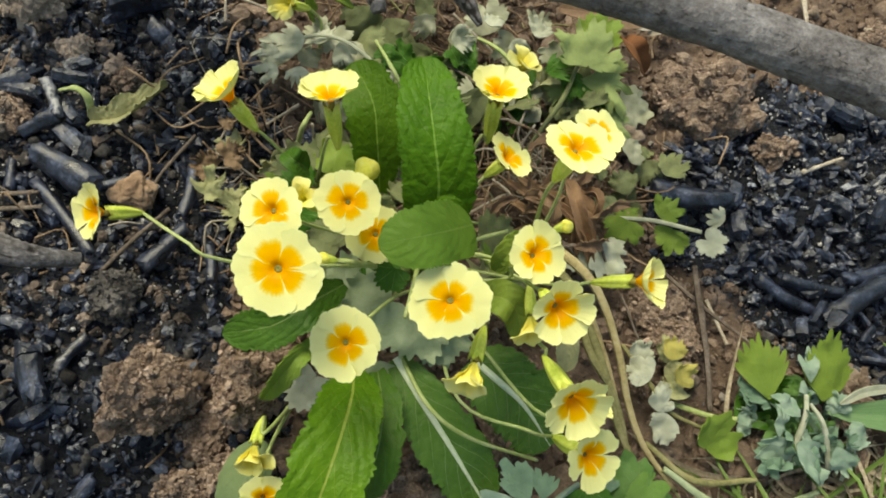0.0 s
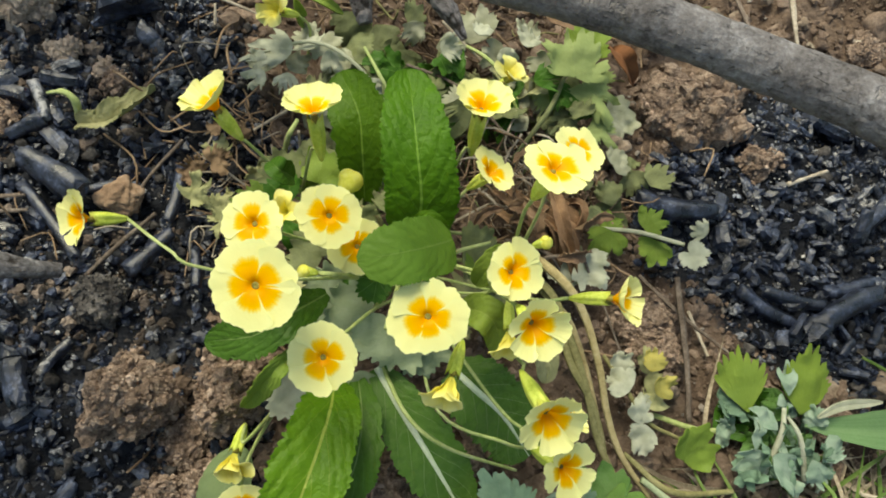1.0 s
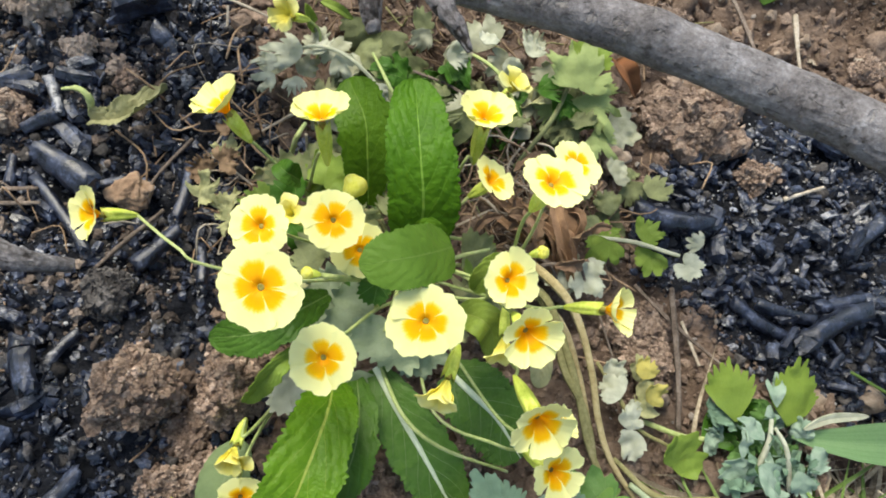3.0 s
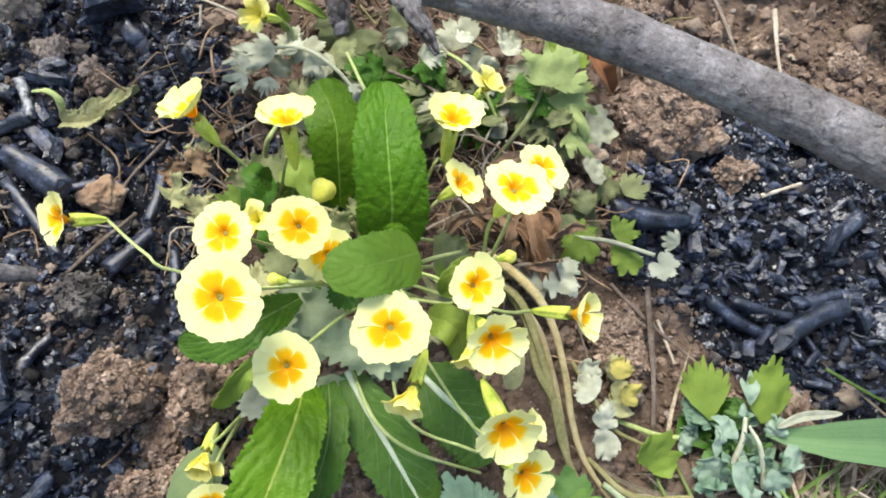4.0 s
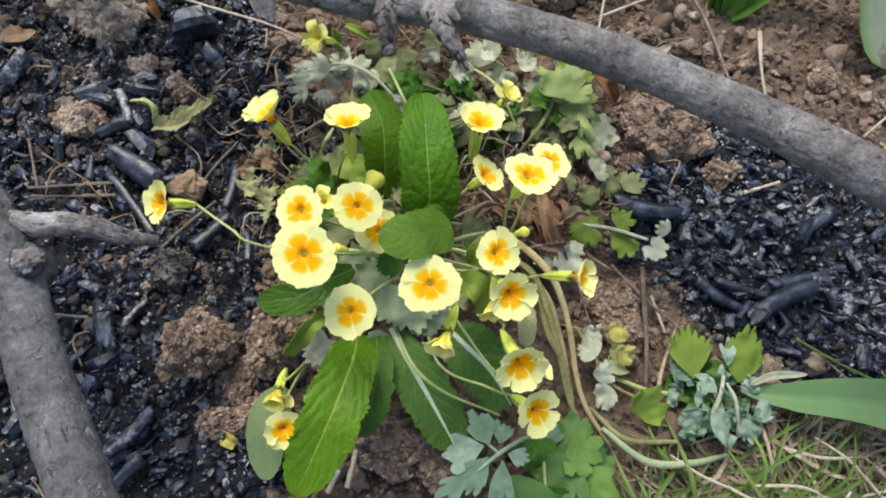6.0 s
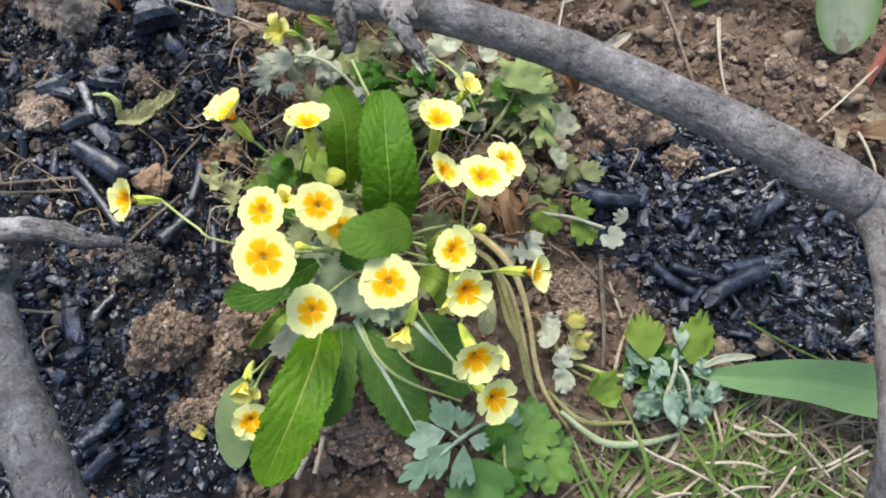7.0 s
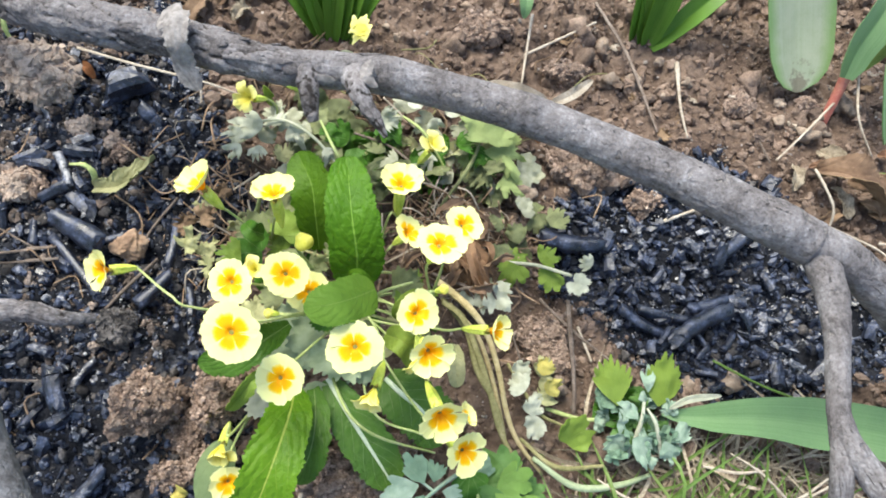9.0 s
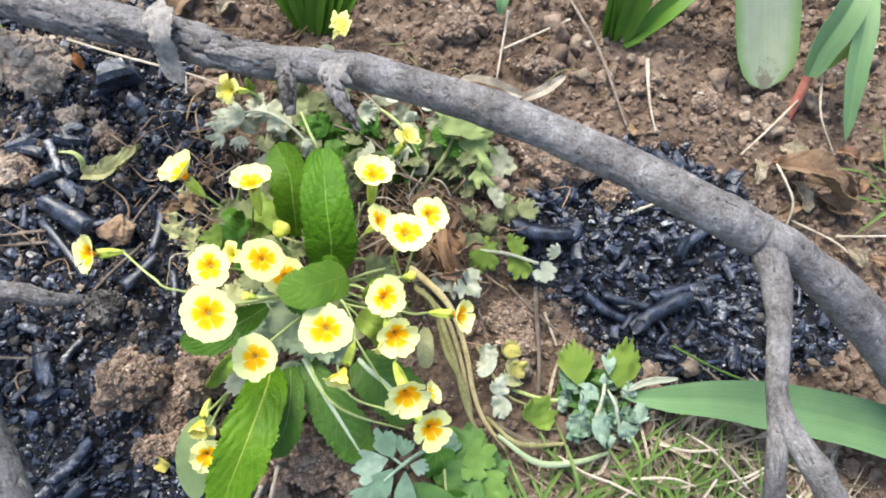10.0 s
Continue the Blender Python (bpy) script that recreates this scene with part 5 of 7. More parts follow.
OL = random.Random(33)
for k in range(26):
    at_k = np.array((-0.0250, 0.0650, 0.0300)) + np.array([OL.uniform(-0.055, 0.075), OL.uniform(-0.05, 0.05), OL.uniform(0.0, 0.04)])
    a_k = OL.uniform(0, 6.28)
    part("old_leaf", lobed(at_k, (OL.uniform(-0.5, 0.5), OL.uniform(-0.7, 0.2), 1), (math.cos(a_k), math.sin(a_k), 0), OL.uniform(0.010, 0.019), OL.choice((3, 5)), 0.25, 0.2, 0.4, k * 2.3, crumple=0.3, ragged=0.3, longer=OL.uniform(1.0, 1.6), span=OL.uniform(1.0, 1.7)), (OLIVE, FADED, LIME, LEAF_DARK)[k % 4], primrose, "small old leaf at the crown")


for k in range(18):
    a_k, reach_k = OL.uniform(0, 6.28), OL.uniform(0.025, 0.055)
    end_k = CROWN + np.array([math.cos(a_k) * reach_k, math.sin(a_k) * reach_k, OL.uniform(0.01, 0.065)])
    mid_k = (CROWN + end_k) / 2 + np.array([OL.uniform(-0.006, 0.006), OL.uniform(-0.006, 0.006), OL.uniform(0.008, 0.02)])
    part("leaf_stalk", tube([CROWN, mid_k, end_k], [0.0016, 0.0013, 0.0009], 8, 24, 0.05, 300), (STALK, OLD_STALK)[k % 3 == 2], primrose, "thin pale green leaf stalk")


def petal_blade(c, n, x, y, R, phi, cup, seed, tilt=0.022, spread=1.0, loose=0.0):
    """One petal of five: notched, widening outward, slightly overlapping its neighbour."""
    nu, nv = 16, 33
    u, v = np.linspace(0.05, 1, nu)[:, None], np.linspace(-1, 1, nv)[None]
    r2 = np.random.default_rng(int(seed * 1000) % 99991)
    ph = r2.uniform(0, 6, 3)
    edge = 1 - r2.uniform(0.015, 0.085) * np.exp(-((v - r2.uniform(-0.15, 0.15)) / r2.uniform(0.1, 0.2)) ** 2) - 0.17 * abs(v) ** 4.5
    edge = edge + 0.018 * np.sin(v * 8 + ph[0]) + 0.014 * np.sin(v * 17 + ph[1]) + 0.010 * np.sin(v * 31 + ph[2])
    half = (1 - 0.20 * loose * np.clip((u - 0.45) / 0.35, 0, 1)) * np.radians(41.0 + 5.5 * np.clip((u - 0.45) / 0.4, 0, 1) ** 1.5)
    r = R * u * (1 + (edge - 1) * u ** 2) * (1 - (1 - spread) * u ** 0.7)
    a = phi + v * half
    h = -(0.16 + 0.22 * loose) * R * np.exp(-(u / (0.12 + 0.12 * loose)) ** 2) + loose * R * (0.07 * r2.normal() * u ** 2 + 0.05 * np.sin(v * 2.6 + ph[1]) * u ** 3) + cup * R * u ** 2 + tilt * R * v * u ** 2.5
    h = h + 0.024 * R * u ** 3 * np.sin(v * 3.2 + ph[2]) + 0.006 * R * u ** 4 * np.sin(v * 11 + ph[0]) - 0.018 * R * u ** 2 * np.exp(-(v / 0.3) ** 2) + R * r2.normal() * 0.001 * u ** 2
    g = c + (r * np.cos(a))[..., None] * x + (r * np.sin(a))[..., None] * y + h[..., None] * n
    uv = np.stack([np.repeat(u, nv, 1), np.repeat(v / 2 + 0.5, nu, 0)], -1)
    return shell(g, grid_normals(g), 0.00005, uv)


FLOWERS = [0]


def flower(at, normal, size, root=None, roll=0.0, cup=0.02, tube_len=1.0, mids=(), calyx=True, label="", spread=1.0, mat=None, loose=0.0):
    """A primrose bloom: five petals round a dark throat, a ridged green calyx behind, and its stalk down to the crown."""
    FLOWERS[0] += 1
    seed = FLOWERS[0]
    c, n, R = np.array(at), unit(normal), size / 2
    x = unit(np.cross(n, (0.2, 0.9, 0.3)))
    y = np.cross(n, x)
    bloom = part("flower", lathe(c - n * (0.11 + 0.22 * loose) * R, n, x, y, [(0.03 * R, 0.030 * R), (0.045 * R, 0.055 * R), (0.0, 0.10 * R), (-0.3 * R, 0.11 * R), (-0.6 * R, 0.10 * R)], 14), THROAT, primrose, label or "cream primrose with a deep yellow eye")
    r2 = random.Random(seed)
    for k in range(5):
        if mat is not None:
            a = np.radians(roll) + k * 2 * np.pi / 5 + r2.uniform(-0.45, 0.45)
            d = np.cos(a) * x + np.sin(a) * y
            open_k = spread * r2.uniform(0.25, 1.35)
            pts = [c + d * 0.08 * R, c + n * 0.34 * R + d * (0.12 + 0.2 * open_k) * R, c + n * (0.78 - 0.2 * open_k) * R + d * (0.2 + 0.62 * open_k) * R, c + n * (0.98 - 0.5 * open_k) * R + d * (0.25 + 1.1 * open_k) * R]
            part("petal", blade(pts, R * r2.uniform(0.72, 0.95), lambda u: np.interp(u, [0, 0.25, 0.55, 0.8, 0.93, 1], [0.25, 0.5, 0.9, 1, 0.85, 0.45]), up=n * 0.5 - d, nu=22, nv=13, fold=r2.uniform(0.1, 0.5), wave=0.05, quilt=0.0006, teeth=0.05, thick=0.00015, seed=seed + k * 1.9), mat, bloom)
            continue
        part("petal", petal_blade(c, n, x, y, R * r2.uniform(0.91 - 0.05 * loose, 1.06 + 0.05 * loose), np.radians(roll) + k * 2 * np.pi / 5 + r2.uniform(-0.07, 0.07) * (1 + loose), cup + r2.choice((-0.01, 0.0, 0.0, 0.01, 0.05)), seed + k * 0.137, spread=spread, loose=loose), PETAL, bloom)
    L = R * tube_len
    if calyx:
        part("calyx", lathe(c, n, x, y, [(-0.26 * L - 0.34 * loose * R, 0.23 * R), (-0.40 * L - 0.34 * loose * R, 0.225 * R), (-0.75 * L - 0.10 * loose * R, 0.22 * R), (-1.05 * L, 0.18 * R), (-1.3 * L, 0.11 * R), (-1.42 * L, 0.06 * R)], 30, 5, 0.13, 0.22 * L), CALYX, bloom, "ridged yellow-green calyx")
    foot = c - n * 1.38 * L
    end = CROWN + np.array([r2.uniform(-0.012, 0.012), r2.uniform(-0.012, 0.012), 0.0]) if root is None else np.array(root)
    if mids:
        pts = [foot, *[np.array(m) for m in mids], end]
    else:
        pts = [foot, foot - n * 0.008 + (end - foot) * 0.12, (foot + end) / 2 - n * 0.008 + np.array([0, 0, 0.008]), end]
    part("flower_stalk", tube(pts, [0.0008, 0.0008, 0.0009, 0.0012], 8, 30, 0.05, 300), STALK, bloom, "thin pale green stalk")
    return bloom


flower((-0.0624, -0.0004, 0.1606), (-0.210, -0.441, 0.872), 0.0331, roll=15)
flower((0.0, 0.0, 0.1327), (-0.074, -0.400, 0.914), 0.0311, roll=40)
flower((-0.0389, -0.0172, 0.1328), (-0.129, -0.488, 0.863), 0.0277, roll=5)
flower((-0.0396, 0.0436, 0.1255), (0.018, -0.469, 0.883), 0.0277, roll=55)
flower((-0.0269, 0.0418, 0.0990), (0.174, -0.477, 0.862), 0.0276, roll=20)
flower((-0.0690, 0.0373, 0.1280), (-0.253, -0.320, 0.913), 0.0259, roll=0, loose=0.3)
flower((-0.0490, 0.0930, 0.1280), (-0.141, 0.353, 0.925), 0.0291, roll=50, cup=0.42, spread=0.92, tube_len=1.4, root=(-0.0570, 0.1020, 0.0300), mids=((-0.0500, 0.0920, 0.0950),), loose=0.5)
flower((0.0270, 0.1070, 0.1200), (-0.003, 0.256, 0.967), 0.0311, roll=18, cup=0.38, spread=0.92, tube_len=1.5, root=(0.0130, 0.0760, 0.0400), mids=((0.0210, 0.0950, 0.0950),), loose=0.5)
flower((0.0330, 0.0790, 0.1080), (0.541, 0.138, 0.830), 0.0245, roll=30, cup=0.15, root=(0.0130, 0.0760, 0.0400), mids=((0.0200, 0.0730, 0.0900),), loose=0.8)
flower((0.0425, 0.0468, 0.1710), (0.200, 0.180, 0.960), 0.0285, roll=60, cup=0.08, root=(0.0520, 0.0550, 0.0600), mids=((0.0400, 0.0460, 0.1300),), loose=0.4)
flower((0.0593, 0.0678, 0.1500), (0.376, 0.102, 0.921), 0.0255, roll=10, cup=0.08, root=(0.0530, 0.0540, 0.0600), mids=((0.0530, 0.0580, 0.1100),), loose=0.5)
flower((0.0340, 0.0192, 0.1361), (0.329, -0.149, 0.933), 0.0270, roll=35, cup=0.05, mids=((0.0270, 0.0220, 0.1000),), loose=0.6)
flower((0.0395, -0.0050, 0.1400), (0.140, -0.687, 0.713), 0.0265, roll=72, cup=0.28, loose=1.0)
flower((0.0785, 0.0107, 0.1320), (0.658, -0.231, 0.716), 0.0235, roll=20, cup=0.5, spread=0.85, tube_len=1.45, mids=((0.0460, 0.0210, 0.1000),), loose=0.9)
flower((-0.1590, 0.0655, 0.0600), (-0.720, -0.340, 0.600), 0.0285, roll=12, cup=0.22, tube_len=1.25, mids=((-0.1120, 0.0460, 0.0750), (-0.0930, 0.0390, 0.0700)), loose=1.0)
flower((-0.0970, 0.1100, 0.1000), (-0.554, 0.323, 0.767), 0.0303, roll=0, cup=0.5, spread=0.88, tube_len=1.1, root=(-0.0560, 0.0960, 0.0400), mids=((-0.0790, 0.1020, 0.0750),), loose=0.8)
flower((0.0478, -0.0366, 0.1250), (0.179, -0.756, 0.629), 0.0290, roll=45, cup=0.24, tube_len=1.5, mids=((0.0400, -0.0040, 0.1000),), loose=1.0)
flower((0.0700, -0.0495, 0.0720), (0.300, -0.443, 0.845), 0.0312, roll=20, cup=0.22, tube_len=1.4, mids=((0.0410, -0.0380, 0.0750), (0.0110, -0.0170, 0.0600)), loose=1.0)
flower((0.0121, -0.0187, 0.1123), (-0.304, -0.929, 0.213), 0.0252, roll=10, cup=0.9, spread=0.5, mat=PETAL_PLAIN, label="half-open yellow primrose bloom hanging down")
flower((0.0370, 0.0020, 0.1100), (-0.025, -0.999, 0.026), 0.0210, roll=40, cup=0.8, spread=0.55, mat=PETAL_PLAIN, label="half-open yellow primrose bloom hanging down")
flower((-0.0710, -0.0640, 0.0550), (0.190, -0.524, 0.830), 0.0241, roll=30, cup=0.1, root=(-0.0620, -0.0170, 0.0300), mids=((-0.0700, -0.0410, 0.0500),), loose=0.6)
flower((-0.0770, -0.0410, 0.0480), (-0.150, -0.880, 0.450), 0.0240, roll=0, cup=0.7, spread=0.55, root=(-0.0620, -0.0170, 0.0300), mids=((-0.0720, -0.0370, 0.0600),), mat=PETAL_PLAIN, label="drooping yellow primrose bloom")
flower((0.0539, 0.1654, 0.0600), (0.400, 0.187, 0.897), 0.0248, roll=0, cup=0.8, spread=0.6, root=(0.0390, 0.1510, 0.0200), mat=PETAL_PLAIN, label="faded pale yellow primrose bloom")
flower((-0.0742, 0.1988, 0.0620), (-0.598, -0.446, 0.665), 0.0221, roll=0, cup=0.8, spread=0.6, root=(-0.0620, 0.1960, 0.0100), mat=PETAL_PLAIN, label="withered yellow primrose bloom")

flower((0.0655, -0.0320, 0.0970), (0.700, 0.330, 0.630), 0.0200, roll=15, cup=0.5, spread=0.8, loose=0.8, label="pale primrose bloom half hidden behind another")
leaf([(0.0700, 0.0230, 0.0500), (0.0680, 0.0100, 0.0580), (0.0700, -0.0050, 0.0480)], 0.0120, FADED, "yellowed old leaf among the stalks", fold=0.3)


def bud(at, toward, size, root, label="closed yellow flower bud"):
    c, n = np.array(at), unit(toward)
    x = unit(np.cross(n, (0.2, 0.9, 0.3)))
    y = np.cross(n, x)
    r = size / 2
    b = part("flower_bud", lathe(c, n, x, y, [(1.0 * r, 0.08 * r), (0.95 * r, 0.3 * r), (0.85 * r, 0.52 * r), (0.66 * r, 0.75 * r), (0.4 * r, 0.92 * r), (0.1 * r, 1.0 * r), (-0.25 * r, 0.96 * r), (-0.6 * r, 0.75 * r), (-0.95 * r, 0.4 * r)], 60, 3, 0.11, twist=0.24), BUD, primrose, label)
    part("calyx", lathe(c, n, x, y, [(-0.5 * r, 0.86 * r), (-1.0 * r, 0.7 * r), (-1.8 * r, 0.5 * r), (-2.4 * r, 0.2 * r)], 20, 5, 0.1, 0.5 * r), CALYX, b)
    foot = c - n * 2.3 * r
    part("flower_stalk", tube([foot, foot - n * 0.008, np.array(root)], [0.001, 0.0013, 0.0016], 8, 20), STALK, b)


bud((-0.0317, 0.0752, 0.0970), (0.182, -0.074, 0.980), 0.0113, CROWN)
bud((0.0510, 0.0370, 0.1250), (0.753, 0.011, 0.658), 0.0057, (0.0530, 0.0460, 0.0600), "narrow greenish yellow bud")
flower((-0.0570, 0.0500, 0.1120), (-0.420, -0.150, 0.895), 0.0190, roll=25, cup=0.7, spread=0.8, mat=PETAL_PLAIN, label="pale half-open primrose bloom behind another")
bud((-0.0490, 0.0250, 0.1100), (-0.909, -0.096, 0.405), 0.0057, CROWN, "narrow greenish yellow bud")

# ---- other plants ----
def stalk(name, points, radii, mat, label, category, sides=9, n=40, rough=0.06, group=""):
    return solid(name, tube(points, radii, sides, n, rough, 220), mat, label, category, group)


# trailing stalks of an old plant
OS = "long drooping yellow-green stalk lying on the soil"
for points_k, radii_k, mat_k in (
        ([(0.0600, 0.0700, 0.0420), (0.0720, 0.0540, 0.0560), (0.0850, 0.0400, 0.0560), (0.0940, 0.0240, 0.0500), (0.1010, 0.0030, 0.0420), (0.1060, -0.0170, 0.0330), (0.1150, -0.0370, 0.0240), (0.1340, -0.0580, 0.0120)], [0.0030, 0.0027, 0.0023, 0.0020, 0.0019, 0.0018, 0.0016, 0.0013], TAN_STALK),
        ([(0.0640, 0.0560, 0.0400), (0.0760, 0.0420, 0.0480), (0.0870, 0.0160, 0.0430), (0.0950, -0.0060, 0.0360), (0.1020, -0.0280, 0.0260), (0.1140, -0.0480, 0.0160), (0.1260, -0.0600, 0.0100)], [0.0022, 0.0024, 0.0023, 0.0022, 0.0020, 0.0018, 0.0012], OLD_STALK),
        ([(0.0640, 0.0600, 0.0360), (0.0790, 0.0360, 0.0430), (0.0860, 0.0080, 0.0400), (0.0980, -0.0120, 0.0340), (0.1060, -0.0330, 0.0230), (0.1090, -0.0480, 0.0120)], [0.0018, 0.0024, 0.0023, 0.0020, 0.0016, 0.0012], OLD_STALK),
        ([(0.0700, 0.0580, 0.0300), (0.0880, 0.0340, 0.0340), (0.0970, 0.0100, 0.0300), (0.1030, -0.0120, 0.0240), (0.1080, -0.0300, 0.0160)], [0.0016, 0.0018, 0.0018, 0.0016, 0.0012], TAN_STALK)):
    stalk("stalk", points_k, radii_k, mat_k, OS, "stalk", group="old stalks")
stalk("stalk", [(-0.0120, 0.0010, 0.0500), (0.0000, -0.0250, 0.0600), (0.0190, -0.0380, 0.0550), (0.0570, -0.0450, 0.0300)], [0.0010, 0.0010, 0.0009, 0.0008], STALK, "thin pale green stalk arching over the leaves", "stalk", group="old stalks")
stalk("stalk", [(0.1400, -0.0130, 0.0120), (0.1680, -0.0210, 0.0120), (0.1950, -0.0190, 0.0120)], [0.0015, 0.0016, 0.0016], STALK, "thin green stalk between lobed leaves", "stalk", group="old stalks")
stalk("stalk", [(0.1180, -0.0350, 0.0200), (0.1420, -0.0540, 0.0200), (0.1760, -0.0540, 0.0200)], [0.0014, 0.0018, 0.0013], OLD_STALK, OS, "stalk", group="old stalks")
stalk("stalk", [(0.1260, -0.0480, 0.0200), (0.1540, -0.0670, 0.0200), (0.1840, -0.0670, 0.0200), (0.2100, -0.0600, 0.0200)], [0.0016, 0.0024, 0.0024, 0.0014], GREY_STALK, "flattened pale green stalk on the soil", "stalk", group="old stalks")

# twigs and straws
def twig(points, radii, label="thin dry brown twig on the soil", mat=TWIG):
    if mat in (STRAW, TWIG):
        radii = [0.74 * r for r in radii]
    return stalk("twig", points, radii, mat, label, "twig", 7, 30, 0.22, "twigs and straws")


twig([(0.1610, 0.0650, 0.0220), (0.1610, 0.0350, 0.0200), (0.1620, 0.0100, 0.0160), (0.1610, -0.0170, 0.0120)], [0.0024, 0.0026, 0.0022, 0.002], "upright reddish-brown twig stuck in the soil")
twig([(0.1420, 0.0690, 0.0120), (0.1650, 0.0440, 0.0140), (0.1930, 0.0220, 0.0120)], [0.0018, 0.0016, 0.001])
twig([(0.1700, 0.0480, 0.0120), (0.1780, 0.0210, 0.0120)], [0.0016, 0.0012], "pale dry stem on the soil", STRAW)
twig([(0.1150, 0.0470, 0.0200), (0.1240, 0.0120, 0.0200)], [0.0009, 0.0008])
twig([(-0.1370, 0.0930, 0.0120), (-0.1580, 0.0690, 0.0100), (-0.1770, 0.0430, 0.0080)], [0.0018, 0.0018, 0.0015])
twig([(-0.1290, 0.1420, 0.0100), (-0.1450, 0.1150, 0.0100), (-0.1490, 0.1000, 0.0100)], [0.0015, 0.0014, 0.001])
twig([(-0.2250, 0.0980, 0.0120), (-0.2090, 0.1000, 0.0120)], [0.0014, 0.0012])
twig([(-0.2240, 0.0890, 0.0120), (-0.2030, 0.0910, 0.0120)], [0.0014, 0.0012])
twig([(-0.2580, 0.0900, 0.0140), (-0.2060, 0.1000, 0.0120)], [0.0014, 0.0011])
twig([(-0.2550, 0.0840, 0.0140), (-0.2070, 0.0900, 0.0120)], [0.0014, 0.0011])
twig([(-0.2560, 0.1180, 0.0120), (-0.2190, 0.0980, 0.0120)], [0.0011, 0.0008])
twig([(-0.2670, 0.1280, 0.0120), (-0.2530, 0.0920, 0.0120)], [0.0013, 0.0011])
twig([(-0.2240, 0.0050, 0.0140), (-0.2020, 0.0050, 0.0120)], [0.0014, 0.0012])
twig([(0.1740, 0.1920, 0.0200), (0.1930, 0.1900, 0.0240), (0.2110, 0.1910, 0.0240), (0.2170, 0.1660, 0.0080)], [0.0011, 0.0011, 0.0011, 0.001], "bent wiry pale twig standing on the soil", STRAW)
twig([(0.2520, 0.1380, 0.0120), (0.2830, 0.1500, 0.0120)], [0.0022, 0.0016], "pale dry stem on the soil", STRAW)
twig([(-0.2100, 0.2550, 0.0300), (-0.1660, 0.2430, 0.0300), (-0.1170, 0.2320, 0.0300), (-0.0830, 0.2260, 0.0200)], [0.0014, 0.0015, 0.0013, 0.001], "long pale dry stem lying on the ash", STRAW)
twig([(-0.1190, 0.2340, 0.0220), (-0.1180, 0.2090, 0.0080)], [0.0012, 0.001], "pale dry stem on the soil", STRAW)
twig([(0.2160, 0.3530, 0.0140), (0.2390, 0.2980, 0.0140), (0.2590, 0.2220, 0.0100)], [0.0022, 0.0022, 0.0014])
twig([(0.1530, 0.3290, 0.0200), (0.1420, 0.2640, 0.0080)], [0.0018, 0.0012], "pale dry stem on the soil", STRAW)
twig([(0.1450, 0.2910, 0.0120), (0.2140, 0.3310, 0.0140)], [0.0016, 0.0016], "pale dry stem on the soil", STRAW)
twig([(0.2820, 0.2890, 0.0200), (0.2820, 0.2480, 0.0140), (0.2870, 0.2200, 0.0080)], [0.003, 0.0018, 0.0012], "pale dry stem on the soil", STRAW)
twig([(0.3640, 0.2000, 0.0120), (0.3950, 0.2270, 0.0140), (0.4360, 0.2650, 0.0160)], [0.0014, 0.0015, 0.0015], "pale dry stem on the soil", STRAW)
twig([(0.3590, 0.1980, 0.0100), (0.3530, 0.2200, 0.0100)], [0.0014, 0.001])
twig([(0.3850, 0.1830, 0.0300), (0.3900, 0.1670, 0.0300), (0.3970, 0.1480, 0.0250), (0.3950, 0.1310, 0.0120)], [0.0018, 0.0018, 0.0016, 0.0012], "bent pale dry stem beside the branch", STRAW)
twig([(0.4550, 0.2950, 0.0300), (0.4440, 0.2420, 0.0250), (0.4600, 0.2100, 0.0100)], [0.0016, 0.0016, 0.001], "bent pale dry stem on the soil", STRAW)
twig([(0.4420, 0.1240, 0.0120), (0.4990, 0.1270, 0.0120)], [0.0014, 0.0014], "pale dry stem on the soil", STRAW)
twig([(0.4010, 0.1380, 0.0120), (0.4410, 0.1180, 0.0120), (0.4580, 0.0980, 0.0120)], [0.0014, 0.0014, 0.001], "pale dry stem on the soil", STRAW)
twig([(0.2700, 0.0210, 0.0200), (0.3070, 0.0030, 0.0180), (0.3460, -0.0100, 0.0140)], [0.0009, 0.001, 0.001], "thin yellow-green grass stem on the coals", GRASS)
twig([(0.0210, 0.2210, 0.0400), (0.0500, 0.1980, 0.0300)], [0.0012, 0.001], "pale dry stem on the soil", STRAW)
twig([(-0.0000, 0.1940, 0.0300), (0.0310, 0.1810, 0.0300), (0.0640, 0.1530, 0.0200), (0.0680, 0.1440, 0.0120)], [0.0012, 0.0014, 0.0016, 0.001])
twig([(-0.0880, 0.1460, 0.0200), (-0.0700, 0.1610, 0.0200)], [0.001, 0.0014], "dry tan stalk beside the primrose", STRAW)
twig([(-0.0580, 0.1180, 0.0200), (-0.0600, 0.1290, 0.0500)], [0.0014, 0.001], "dry tan stalk beside the primrose", STRAW)
twig([(-0.0700, 0.1280, 0.0200), (-0.0650, 0.1260, 0.0500), (-0.0610, 0.1360, 0.0500)], [0.0018, 0.0016, 0.001], "thin green stalk beside the primrose", STALK)
twig([(-0.0330, -0.0900, 0.0100), (-0.0290, -0.0670, 0.0140)], [0.0024, 0.002], "dry tan stalk stub in the soil", STRAW)
twig([(-0.0440, -0.0930, 0.0100), (-0.0390, -0.0810, 0.0200)], [0.0024, 0.002], "pale stalk stub in the soil", STRAW)

